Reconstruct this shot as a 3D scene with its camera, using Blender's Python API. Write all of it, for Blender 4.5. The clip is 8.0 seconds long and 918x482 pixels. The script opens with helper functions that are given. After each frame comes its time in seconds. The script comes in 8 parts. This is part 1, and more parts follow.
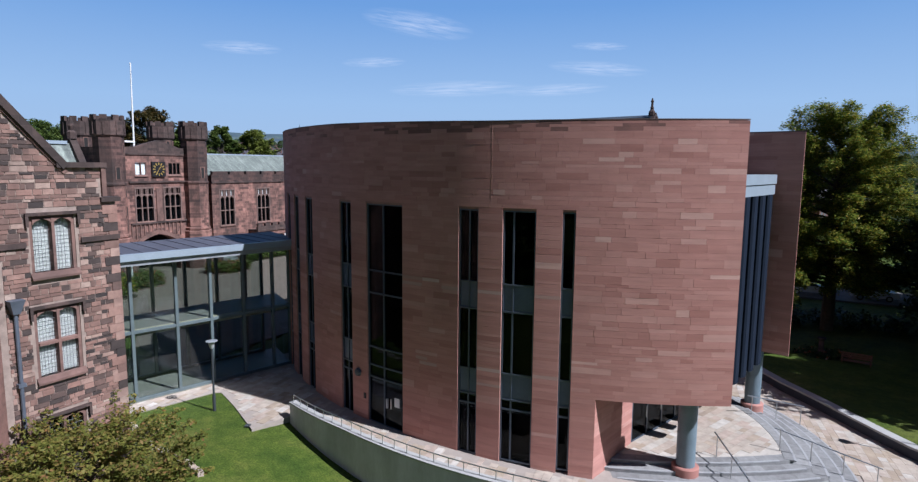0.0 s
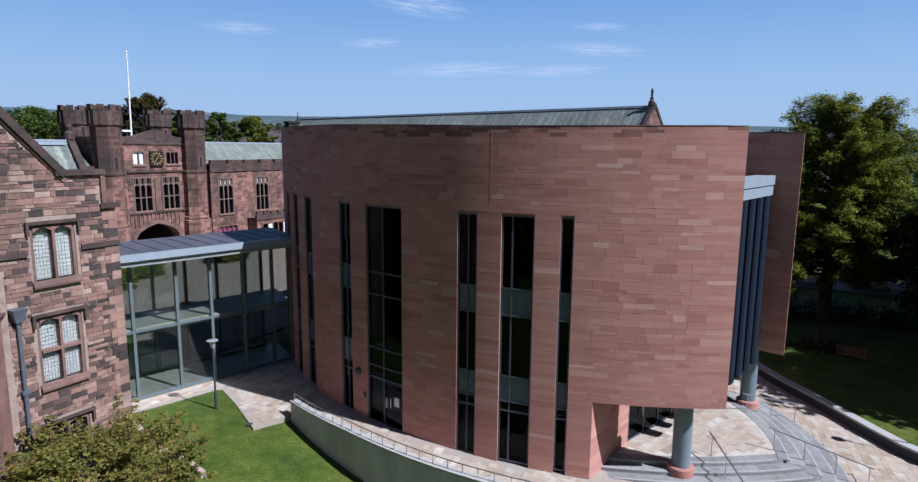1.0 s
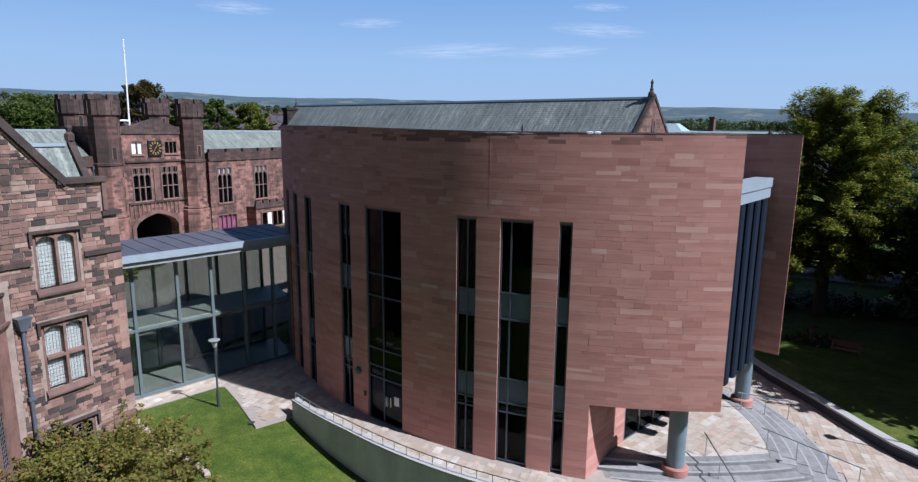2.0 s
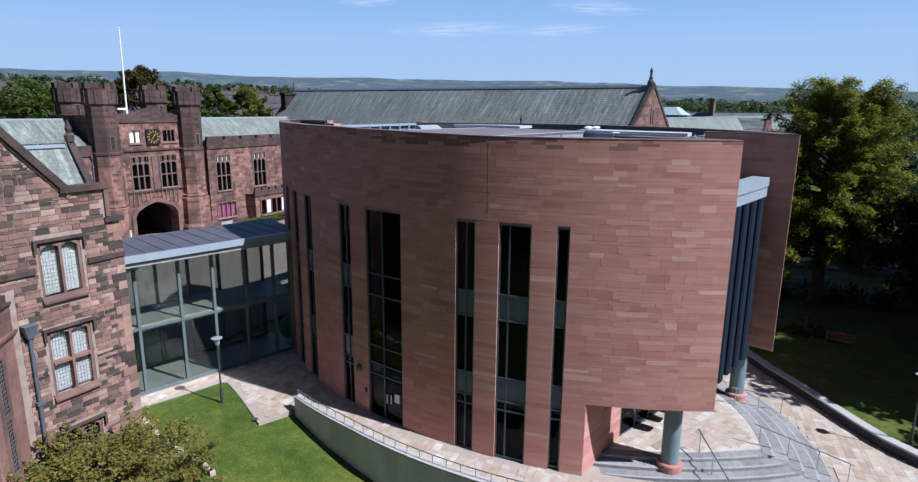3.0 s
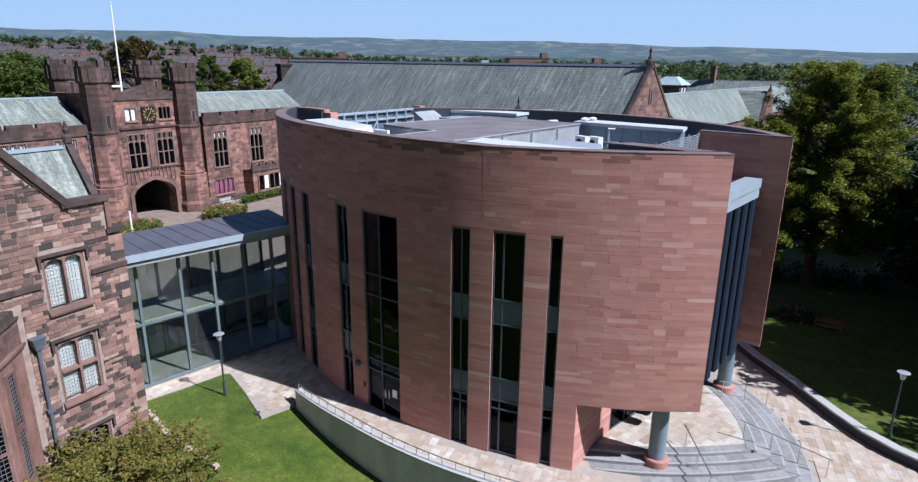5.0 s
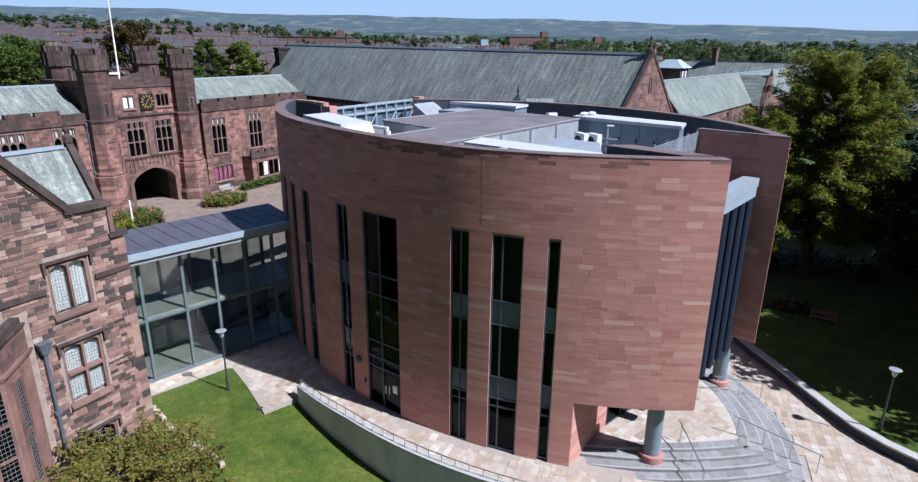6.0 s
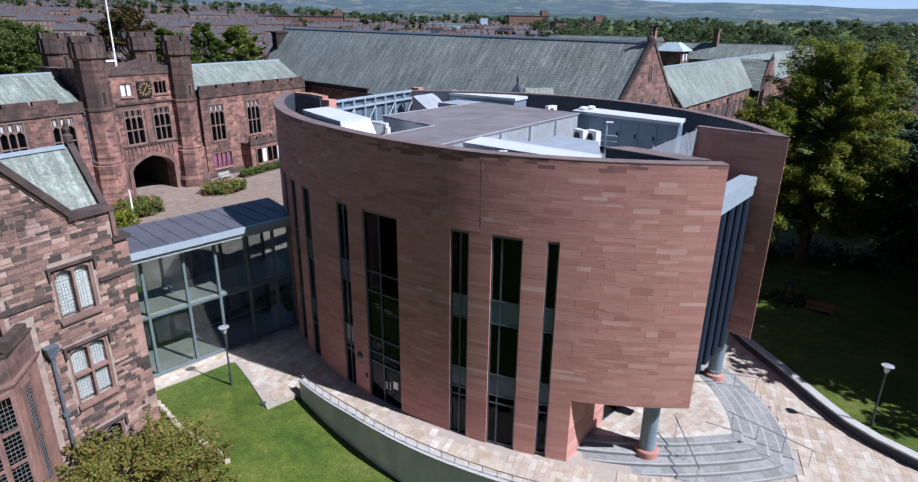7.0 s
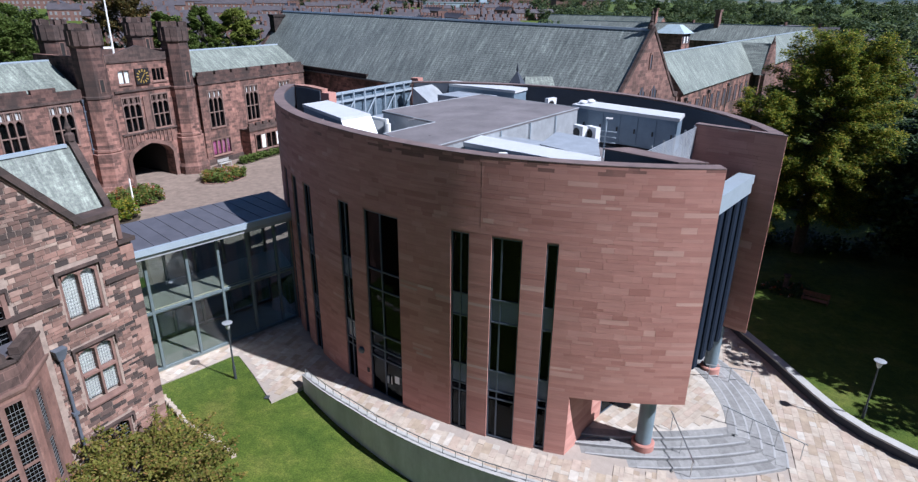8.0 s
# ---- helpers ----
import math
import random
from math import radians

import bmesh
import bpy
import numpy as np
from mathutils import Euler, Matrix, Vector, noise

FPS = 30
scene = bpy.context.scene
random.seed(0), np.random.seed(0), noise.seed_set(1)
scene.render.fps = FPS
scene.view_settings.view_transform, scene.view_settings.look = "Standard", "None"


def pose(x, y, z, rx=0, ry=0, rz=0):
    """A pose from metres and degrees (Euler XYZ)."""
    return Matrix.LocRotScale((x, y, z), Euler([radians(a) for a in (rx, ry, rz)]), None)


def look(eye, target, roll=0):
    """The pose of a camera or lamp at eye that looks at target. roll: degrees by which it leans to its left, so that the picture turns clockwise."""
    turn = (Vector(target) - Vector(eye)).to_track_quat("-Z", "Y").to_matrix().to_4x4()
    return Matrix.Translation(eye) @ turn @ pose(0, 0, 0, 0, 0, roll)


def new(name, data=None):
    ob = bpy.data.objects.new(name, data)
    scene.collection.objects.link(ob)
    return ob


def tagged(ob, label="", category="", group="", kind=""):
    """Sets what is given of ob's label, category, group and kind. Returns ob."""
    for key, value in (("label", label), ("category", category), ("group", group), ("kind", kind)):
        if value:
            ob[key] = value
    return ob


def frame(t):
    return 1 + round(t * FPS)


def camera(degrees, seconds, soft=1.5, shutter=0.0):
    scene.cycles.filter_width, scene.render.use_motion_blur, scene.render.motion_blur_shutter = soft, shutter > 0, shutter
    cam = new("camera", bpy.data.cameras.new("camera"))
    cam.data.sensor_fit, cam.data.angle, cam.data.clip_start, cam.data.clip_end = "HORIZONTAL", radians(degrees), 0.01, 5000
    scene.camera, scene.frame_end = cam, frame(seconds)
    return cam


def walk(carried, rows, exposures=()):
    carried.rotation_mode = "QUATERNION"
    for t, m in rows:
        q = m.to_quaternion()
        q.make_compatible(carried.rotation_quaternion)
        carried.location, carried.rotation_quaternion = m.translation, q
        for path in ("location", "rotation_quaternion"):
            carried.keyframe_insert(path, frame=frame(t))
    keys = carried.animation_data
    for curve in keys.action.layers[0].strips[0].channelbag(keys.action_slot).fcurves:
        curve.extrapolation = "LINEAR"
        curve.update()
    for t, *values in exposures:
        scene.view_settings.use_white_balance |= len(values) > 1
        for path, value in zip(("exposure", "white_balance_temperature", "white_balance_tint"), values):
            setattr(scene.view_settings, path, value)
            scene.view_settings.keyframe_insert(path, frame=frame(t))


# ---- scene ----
cam = camera(75.1, 8.0, 1.3)
PATH = [
    (0, (0.281, 0.188, 11.662), (0.222, 2.171, 11.413), 0.5),
    (0.5, (0.283, 0.172, 12.06), (0.227, 2.152, 11.785), 0.5),
    (1, (0.282, 0.195, 12.524), (0.227, 2.17, 12.216), 0.5),
    (1.5, (0.264, 0.186, 12.964), (0.211, 2.157, 12.628), 0.6),
    (3, (0.254, 0.059, 14.355), (0.208, 2.011, 13.925), 0.5),
    (3.5, (0.307, 0.05, 14.817), (0.261, 1.996, 14.356), 0.5),
    (4, (0.35, 0.02, 15.269), (0.307, 1.959, 14.78), 0.6),
    (4.5, (0.369, 0.03, 15.703), (0.328, 1.961, 15.185), 0.6),
    (6, (0.377, 0.058, 17.096), (0.34, 1.962, 16.482), 0.6),
    (6.5, (0.355, 0.094, 17.539), (0.32, 1.988, 16.895), 0.6),
    (7, (0.346, 0.095, 17.998), (0.313, 1.978, 17.322), 0.6),
    (7.5, (0.32, 0.098, 18.443), (0.289, 1.969, 17.737), 0.6),
    (8, (0.283, 0.107, 18.899), (0.254, 1.966, 18.161), 0.6),
]
walk(cam, [(t, look(eye, target, roll)) for t, eye, target, roll in PATH], [(0, 0.4, 5600, 14), (1.5, 0.42, 5600, 14), (3.5, 0.56, 5600, 14), (8, 0.64, 5600, 14)])

# ---------------------------------------------------------------- light
SUN_AZ, SUN_EL = radians(-26.3), radians(47.0)          # bearing from +x, height
to_sun = Vector((math.cos(SUN_AZ) * math.cos(SUN_EL), math.sin(SUN_AZ) * math.cos(SUN_EL), math.sin(SUN_EL)))
world = bpy.data.worlds.new("sky")
scene.world = world
world.use_nodes = True
wn = world.node_tree
sky = wn.nodes.new("ShaderNodeTexSky")
sky.sky_type, sky.sun_disc = "NISHITA", False
sky.sun_elevation, sky.sun_rotation = SUN_EL, math.atan2(to_sun.x, to_sun.y)
sky.altitude, sky.air_density, sky.dust_density, sky.ozone_density = 0, 1.0, 0.05, 6.0
wn.links.new(sky.outputs[0], wn.nodes["Background"].inputs[0])
wn.nodes["Background"].inputs[1].default_value = 0.0265
sun = new("sun", bpy.data.lights.new("sun", "SUN"))
sun.data.energy, sun.data.angle, sun.data.color = 5.0, radians(0.53), (1.0, 0.95, 0.9)
sun.matrix_world = look(to_sun * 100, (0, 0, 0))


# ---------------------------------------------------------------- materials
def material(name, rough=0.7, metal=0.0, spec=0.5):
    m = bpy.data.materials.new(name)
    m.use_nodes = True
    b = m.node_tree.nodes["Principled BSDF"]
    b.inputs["Roughness"].default_value, b.inputs["Metallic"].default_value = rough, metal
    b.inputs["Specular IOR Level"].default_value = spec
    return m, m.node_tree, b


def coords(nt, scale=(1, 1, 1), rot=(0, 0, 0), world_space=True):
    mp = nt.nodes.new("ShaderNodeMapping")
    mp.inputs["Scale"].default_value, mp.inputs["Rotation"].default_value = scale, rot
    if world_space:
        src = nt.nodes.new("ShaderNodeNewGeometry").outputs["Position"]
    else:
        src = nt.nodes.new("ShaderNodeTexCoord").outputs["Object"]
    nt.links.new(src, mp.inputs["Vector"])
    return mp.outputs["Vector"]


def noise_tex(nt, vec, scale, detail=6, rough=0.6, distort=0.0):
    n = nt.nodes.new("ShaderNodeTexNoise")
    n.inputs["Scale"].default_value, n.inputs["Detail"].default_value = scale, detail
    n.inputs["Roughness"].default_value, n.inputs["Distortion"].default_value = rough, distort
    nt.links.new(vec, n.inputs["Vector"])
    return n.outputs["Fac"]


def ramp(nt, fac, stops):
    r = nt.nodes.new("ShaderNodeValToRGB")
    while len(r.color_ramp.elements) < len(stops):
        r.color_ramp.elements.new(0.5)
    for e, (p, c) in zip(r.color_ramp.elements, stops):
        e.position = p
        e.color = (*c, 1) if len(c) == 3 else c
    nt.links.new(fac, r.inputs["Fac"])
    return r.outputs["Color"]


def mix(nt, fac, a, b, mode="MIX"):
    x = nt.nodes.new("ShaderNodeMix")
    x.data_type, x.blend_type, x.clamp_factor = "RGBA", mode, True
    for socket, v in ((x.inputs[0], fac), (x.inputs[6], a), (x.inputs[7], b)):
        if isinstance(v, (int, float)):
            socket.default_value = v
        elif isinstance(v, tuple):
            socket.default_value = (*v, 1)
        else:
            nt.links.new(v, socket)
    return x.outputs[2]


def bump(nt, bsdf, height, strength=0.3, distance=0.02):
    b = nt.nodes.new("ShaderNodeBump")
    b.inputs["Strength"].default_value, b.inputs["Distance"].default_value = strength, distance
    nt.links.new(height, b.inputs["Height"])
    nt.links.new(b.outputs["Normal"], bsdf.inputs["Normal"])


def pick(nt, island):
    """A random number for each piece: by island in joined meshes, by object otherwise."""
    if island:
        return nt.nodes.new("ShaderNodeNewGeometry").outputs["Random Per Island"]
    return nt.nodes.new("ShaderNodeObjectInfo").outputs["Random"]


def stone_material(name, stops, island, grain=3.0, stain=(0.06, 0.045, 0.04), stain_amount=0.35, stain_scale=0.35, rough=0.85, streak=(1, 1, 1), relief=0.4, depth=0.55):
    """Sandstone: a tone for each block, bedding grain, and weather stains across the blocks."""
    m, nt, b = material(name, rough, spec=0.25)
    tone = ramp(nt, pick(nt, island), stops)
    v = coords(nt, streak)
    fine = noise_tex(nt, v, grain, 8, 0.65)
    tone = mix(nt, depth, tone, ramp(nt, fine, [(0.3, (0.62, 0.6, 0.6)), (0.7, (1.3, 1.3, 1.28))]), "MULTIPLY")
    big = noise_tex(nt, coords(nt), stain_scale, 5, 0.6, 0.4)
    lo = 0.62 - stain_amount * 0.3
    mask = ramp(nt, big, [(lo, (0, 0, 0)), (lo + 0.22, (stain_amount,) * 3)])
    tone = mix(nt, mask, tone, stain)
    nt.links.new(tone, b.inputs["Base Color"])
    bump(nt, b, fine, relief, 0.015)
    return m


def plain(name, colour, rough=0.6, metal=0.0, vary=0.12, scale=1.5, spec=0.5, relief=0.0, streak=(1, 1, 1)):
    m, nt, b = material(name, rough, metal, spec)
    v = coords(nt, streak)
    a = noise_tex(nt, v, scale, 6, 0.6)
    c = noise_tex(nt, v, scale * 9, 4, 0.6)
    lo, hi = tuple(x * (1 - vary) for x in colour), tuple(min(1, x * (1 + vary)) for x in colour)
    tone = ramp(nt, a, [(0.3, lo), (0.7, hi)])
    tone = mix(nt, 0.25, tone, ramp(nt, c, [(0.3, (0.75,) * 3), (0.7, (1.2,) * 3)]), "MULTIPLY")
    nt.links.new(tone, b.inputs["Base Color"])
    if relief:
        bump(nt, b, c, relief, 0.02)
    return m


NEW_STONE = [(0.0, (0.376, 0.178, 0.147)), (0.1, (0.424, 0.209, 0.175)), (0.5, (0.454, 0.232, 0.194)), (0.9, (0.482, 0.253, 0.213)), (0.97, (0.514, 0.289, 0.243)), (1.0, (0.562, 0.353, 0.298))]
OLD_STONE = [(0.0, (0.05, 0.042, 0.04)), (0.18, (0.1, 0.074, 0.066)), (0.38, (0.2, 0.125, 0.103)), (0.7, (0.3, 0.178, 0.143)), (0.92, (0.37, 0.245, 0.2)), (1.0, (0.42, 0.33, 0.27))]
PAVE = [(0.0, (0.31, 0.249, 0.194)), (0.1, (0.381, 0.314, 0.238)), (0.3, (0.423, 0.342, 0.286)), (0.5, (0.414, 0.361, 0.301)), (0.75, (0.446, 0.38, 0.315)), (0.92, (0.442, 0.404, 0.349)), (1.0, (0.526, 0.494, 0.446))]
STEP = [(0.0, (0.215, 0.215, 0.212)), (0.5, (0.26, 0.262, 0.26)), (1.0, (0.305, 0.306, 0.302))]
m_ashlar = stone_material("red_sandstone_ashlar", NEW_STONE, False, 1.1, (0.2, 0.12, 0.1), 0.25, 0.3, streak=(0.6, 0.6, 5), relief=0.04, depth=0.34)
m_ashlar_rest = stone_material("red_sandstone_ashlar_joined", NEW_STONE, True, 1.1, (0.2, 0.12, 0.1), 0.25, 0.3, streak=(0.6, 0.6, 5), relief=0.04, depth=0.34)
m_ashlar_pale = stone_material("pale_sandstone_ashlar", [(0, (0.4, 0.24, 0.2)), (1, (0.52, 0.37, 0.32))], True, 1.1, (0.25, 0.15, 0.12), 0.2, 0.5, streak=(0.6, 0.6, 5), relief=0.04, depth=0.34)
m_ashlar_stained = stone_material("rain_darkened_ashlar", [(0, (0.24, 0.12, 0.102)), (1, (0.35, 0.182, 0.153))], True, 1.1, (0.12, 0.08, 0.07), 0.5, 0.8, streak=(0.6, 0.6, 5), relief=0.04, depth=0.4)
m_rubble = stone_material("weathered_sandstone", OLD_STONE, False, 5.0, stain_amount=0.5, stain_scale=0.45)
m_rubble_rest = stone_material("weathered_sandstone_joined", OLD_STONE, True, 5.0, stain_amount=0.5, stain_scale=0.45)
m_dress = stone_material("dressed_sandstone", [(0, (0.18, 0.11, 0.092)), (1, (0.24, 0.145, 0.12))], False, 4.0, stain_amount=0.6, stain_scale=0.6)
m_tracery = plain("tracery_stone", (0.17, 0.115, 0.098), 0.85, vary=0.25, scale=3)
m_mortar = plain("mortar", (0.3, 0.165, 0.135), 0.9, vary=0.2, scale=2)
m_reveal = plain("sawn_sandstone_reveal", (0.44, 0.255, 0.21), 0.85, vary=0.12, scale=2)
m_wing_mortar = plain("grey_brown_mortar", (0.31, 0.24, 0.2), 0.9, vary=0.25, scale=3)
m_mortar_pale = plain("pale_mortar", (0.34, 0.295, 0.255), 0.9, vary=0.08, scale=3)
m_pave = stone_material("buff_sandstone_flag", PAVE, False, 2.5, (0.24, 0.2, 0.17), 0.25, 0.5, relief=0.1)
m_pave_rest = stone_material("buff_sandstone_flag_joined", PAVE, True, 2.5, (0.24, 0.2, 0.17), 0.25, 0.5, relief=0.1)
m_step = stone_material("grey_step_stone", STEP, False, 4.0, (0.15, 0.16, 0.17), 0.2, 0.7, relief=0.1)
m_nosing = plain("pale_step_nosing", (0.34, 0.345, 0.35), 0.8)
m_concrete = plain("board_marked_concrete", (0.56, 0.54, 0.62), 0.85, vary=0.18, scale=0.9, relief=0.2, streak=(1, 1, 0.35))
m_coping_dark = plain("weathered_parapet_coping", (0.155, 0.11, 0.102), 0.7, vary=0.25, scale=1.2)
m_coping = plain("pale_coping", (0.4, 0.4, 0.385), 0.8, vary=0.1)
m_frame = plain("blue_grey_metal", (0.08, 0.1, 0.132), 0.4, 0.3, 0.1)
m_link_frame = plain("grey_green_metal", (0.125, 0.16, 0.168), 0.45, 0.0, 0.1)
m_fin = plain("dark_blue_metal_fin", (0.015, 0.022, 0.037), 0.7, 0.0, 0.1, spec=0.08)
m_cap = plain("light_blue_grey_metal", (0.36, 0.43, 0.49), 0.4, 0.2, 0.06)
m_spandrel = plain("slate_blue_panel", (0.085, 0.108, 0.165), 0.25, 0.0, 0.1)
m_column = plain("blue_grey_painted_column", (0.16, 0.215, 0.25), 0.45, 0.0, 0.1)
m_membrane = plain("brown_grey_roof_membrane", (0.16, 0.145, 0.15), 0.8, vary=0.25, scale=0.6)
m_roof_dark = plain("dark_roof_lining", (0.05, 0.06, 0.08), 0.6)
m_white_metal = plain("white_sheet_metal", (0.74, 0.76, 0.78), 0.45, 0.1, 0.05)
m_lid = plain("pale_grey_sheet_lid", (0.57, 0.585, 0.6), 0.5, 0.1, 0.05)
m_grey_metal = plain("galvanised_sheet", (0.36, 0.385, 0.41), 0.45, 0.25, 0.15)
m_blue_door = plain("grey_blue_unit_panel", (0.2, 0.27, 0.34), 0.4, 0.2, 0.08)
m_steel = plain("stainless_steel", (0.5, 0.51, 0.52), 0.3, 0.9, 0.08)
m_lamp = plain("dark_grey_lamp_paint", (0.09, 0.1, 0.11), 0.4, 0.4, 0.1)
m_black = plain("black_iron", (0.02, 0.02, 0.022), 0.5, 0.3, 0.1)
m_white = plain("white_paint", (0.8, 0.8, 0.78), 0.5, 0.0, 0.04)
m_curtain = plain("pale_curtain", (0.56, 0.55, 0.52), 0.9, vary=0.15, scale=3, streak=(6, 6, 0.3))
m_lead = plain("lead_sheet_roof", (0.108, 0.107, 0.127), 0.6, 0.2, 0.2, 0.8)
m_lead_bar = plain("weathered_lead_bar", (0.2, 0.21, 0.22), 0.6)
m_gravel = plain("courtyard_gravel", (0.225, 0.174, 0.142), 0.95, vary=0.24, scale=1.4, relief=0.3)
# Near-black colour stands in for deep shade in the passage and slit windows.
m_passage = plain("shade_black_vault", (0.02, 0.018, 0.017), 0.9)
m_town_window = plain("grey_house_window", (0.2, 0.21, 0.22), 0.4)
# Dark grey stands in for the dimness of rooms and soffit.
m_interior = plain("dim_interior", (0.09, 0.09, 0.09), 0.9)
m_floor_in = plain("pale_floor_tile", (0.2, 0.205, 0.17), 0.5, vary=0.1)
m_soil = plain("planting_soil", (0.06, 0.045, 0.03), 0.95)
m_bark = plain("bark", (0.08, 0.065, 0.05), 0.95, vary=0.3, scale=4, relief=0.5)
m_brick = plain("dark_red_brick", (0.15, 0.085, 0.072), 0.9, vary=0.25, scale=0.6)
m_dark_render = plain("dark_grey_render", (0.05, 0.055, 0.075), 0.8)
m_pale_render = plain("pale_render", (0.45, 0.43, 0.4), 0.85, vary=0.2)
m_cream = plain("cream_painted_steel", (0.55, 0.5, 0.36), 0.5)
m_darkroof = plain("grey_welsh_slate", (0.062, 0.056, 0.066), 0.7, vary=0.25, scale=0.4)


def slate_material(name, lo, hi, slope, size=(0.34, 0.26)):
    """Lapped slates: a tone for each slate, streaks running down the slope, lichen specks."""
    m, nt, b = material(name, 0.6, spec=0.35)
    v = coords(nt, (1, 1, 1))
    sep = nt.nodes.new("ShaderNodeSeparateXYZ")
    nt.links.new(nt.nodes.new("ShaderNodeTexCoord").outputs["Object"], sep.inputs[0])
    com = nt.nodes.new("ShaderNodeCombineXYZ")
    nt.links.new(sep.outputs[0 if slope[0] > slope[1] else 1], com.inputs[0])
    nt.links.new(sep.outputs[2], com.inputs[1])
    br = nt.nodes.new("ShaderNodeTexBrick")
    br.inputs["Scale"].default_value, br.inputs["Mortar Size"].default_value = 1.0, 0.012
    br.inputs["Brick Width"].default_value, br.inputs["Row Height"].default_value = size
    br.inputs["Color1"].default_value, br.inputs["Color2"].default_value = (0.62, 0.63, 0.63, 1), (1.3, 1.32, 1.3, 1)
    br.inputs["Mortar"].default_value = (0.4, 0.4, 0.4, 1)
    nt.links.new(com.outputs[0], br.inputs["Vector"])
    big = noise_tex(nt, v, 0.22, 6, 0.65)
    fine = noise_tex(nt, coords(nt, slope, world_space=False), 1.0, 7, 0.72)
    speck = noise_tex(nt, v, 5.5, 6, 0.8)
    tone = ramp(nt, big, [(0.3, lo), (0.7, hi)])
    tone = mix(nt, 0.27, tone, br.outputs["Color"], "MULTIPLY")
    tone = mix(nt, 0.85, tone, ramp(nt, fine, [(0.36, (0.55, 0.57, 0.57)), (0.52, (0.95, 0.95, 0.95)), (0.68, (1.65, 1.66, 1.6))]), "MULTIPLY")
    tone = mix(nt, 0.75, tone, ramp(nt, speck, [(0.36, (0.55, 0.55, 0.57)), (0.5, (0.95, 0.96, 0.96)), (0.64, (1.55, 1.6, 1.5))]), "MULTIPLY")
    nt.links.new(tone, b.inputs["Base Color"])
    bump(nt, b, br.outputs["Fac"], -0.25, 0.02)
    return m


def coursed_material(name, light, dark, soot):
    """Coursed sandstone too far off for single blocks: tones by block, mortar, and soot."""
    m, nt, b = material(name, 0.9, spec=0.2)
    sep = nt.nodes.new("ShaderNodeSeparateXYZ")
    nt.links.new(nt.nodes.new("ShaderNodeTexCoord").outputs["Object"], sep.inputs[0])
    add = nt.nodes.new("ShaderNodeMath")
    nt.links.new(sep.outputs[0], add.inputs[0])
    nt.links.new(sep.outputs[1], add.inputs[1])
    com = nt.nodes.new("ShaderNodeCombineXYZ")
    nt.links.new(add.outputs[0], com.inputs[0])
    nt.links.new(sep.outputs[2], com.inputs[1])
    br = nt.nodes.new("ShaderNodeTexBrick")
    br.inputs["Scale"].default_value, br.inputs["Mortar Size"].default_value = 1.0, 0.012
    br.inputs["Brick Width"].default_value, br.inputs["Row Height"].default_value = 0.75, 0.32
    br.inputs["Color1"].default_value, br.inputs["Color2"].default_value = (*light, 1), (*dark, 1)
    br.inputs["Mortar"].default_value = (light[0] * 0.9, light[1] * 0.95, light[2], 1)
    br.inputs["Bias"].default_value = 0.0
    nt.links.new(com.outputs[0], br.inputs["Vector"])
    v = coords(nt, (1, 1, 0.6))
    big, mid = noise_tex(nt, v, 0.33, 6, 0.65, 0.5), noise_tex(nt, v, 2.6, 8, 0.75)
    tone = mix(nt, 0.6, br.outputs["Color"], ramp(nt, mid, [(0.34, (0.22, 0.22, 0.22)), (0.46, (0.85, 0.85, 0.85)), (0.66, (1.45, 1.4, 1.36))]), "MULTIPLY")
    tone = mix(nt, ramp(nt, big, [(0.4, (0, 0, 0)), (0.62, (soot,) * 3)]), tone, (0.05, 0.04, 0.037))
    nt.links.new(tone, b.inputs["Base Color"])
    bump(nt, b, mid, 0.4, 0.03)
    return m


m_ashlar_plain = coursed_material("coursed_red_ashlar", (0.4, 0.225, 0.18), (0.33, 0.18, 0.145), 0.1)
m_far_stone = coursed_material("coursed_sandstone", (0.37, 0.2, 0.16), (0.125, 0.075, 0.064), 0.85)
m_gable = coursed_material("pink_gable_sandstone", (0.27, 0.158, 0.132), (0.12, 0.078, 0.068), 0.5)
m_bay = coursed_material("dressed_pink_ashlar", (0.31, 0.175, 0.142), (0.25, 0.142, 0.115), 0.25)
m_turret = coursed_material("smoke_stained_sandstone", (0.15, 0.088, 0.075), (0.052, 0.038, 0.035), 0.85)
m_sooty = coursed_material("soot_dark_sandstone", (0.13, 0.088, 0.077), (0.062, 0.048, 0.044), 0.8)
m_soot_black = coursed_material("soot_black_sandstone", (0.05, 0.04, 0.037), (0.028, 0.024, 0.023), 0.5)
ALONG, ACROSS = (3.2, 0.32, 0.3), (0.3, 3.2, 0.3)      # streaks run down slopes that lie along x, or along y
m_slate = slate_material("green_grey_slate", (0.16, 0.178, 0.17), (0.235, 0.257, 0.242), ALONG)
m_slate_hall = slate_material("streaked_hall_slate", (0.2, 0.222, 0.215), (0.29, 0.317, 0.3), ACROSS)
m_slate_pale = slate_material("pale_green_slate", (0.145, 0.166, 0.152), (0.225, 0.251, 0.226), ALONG)


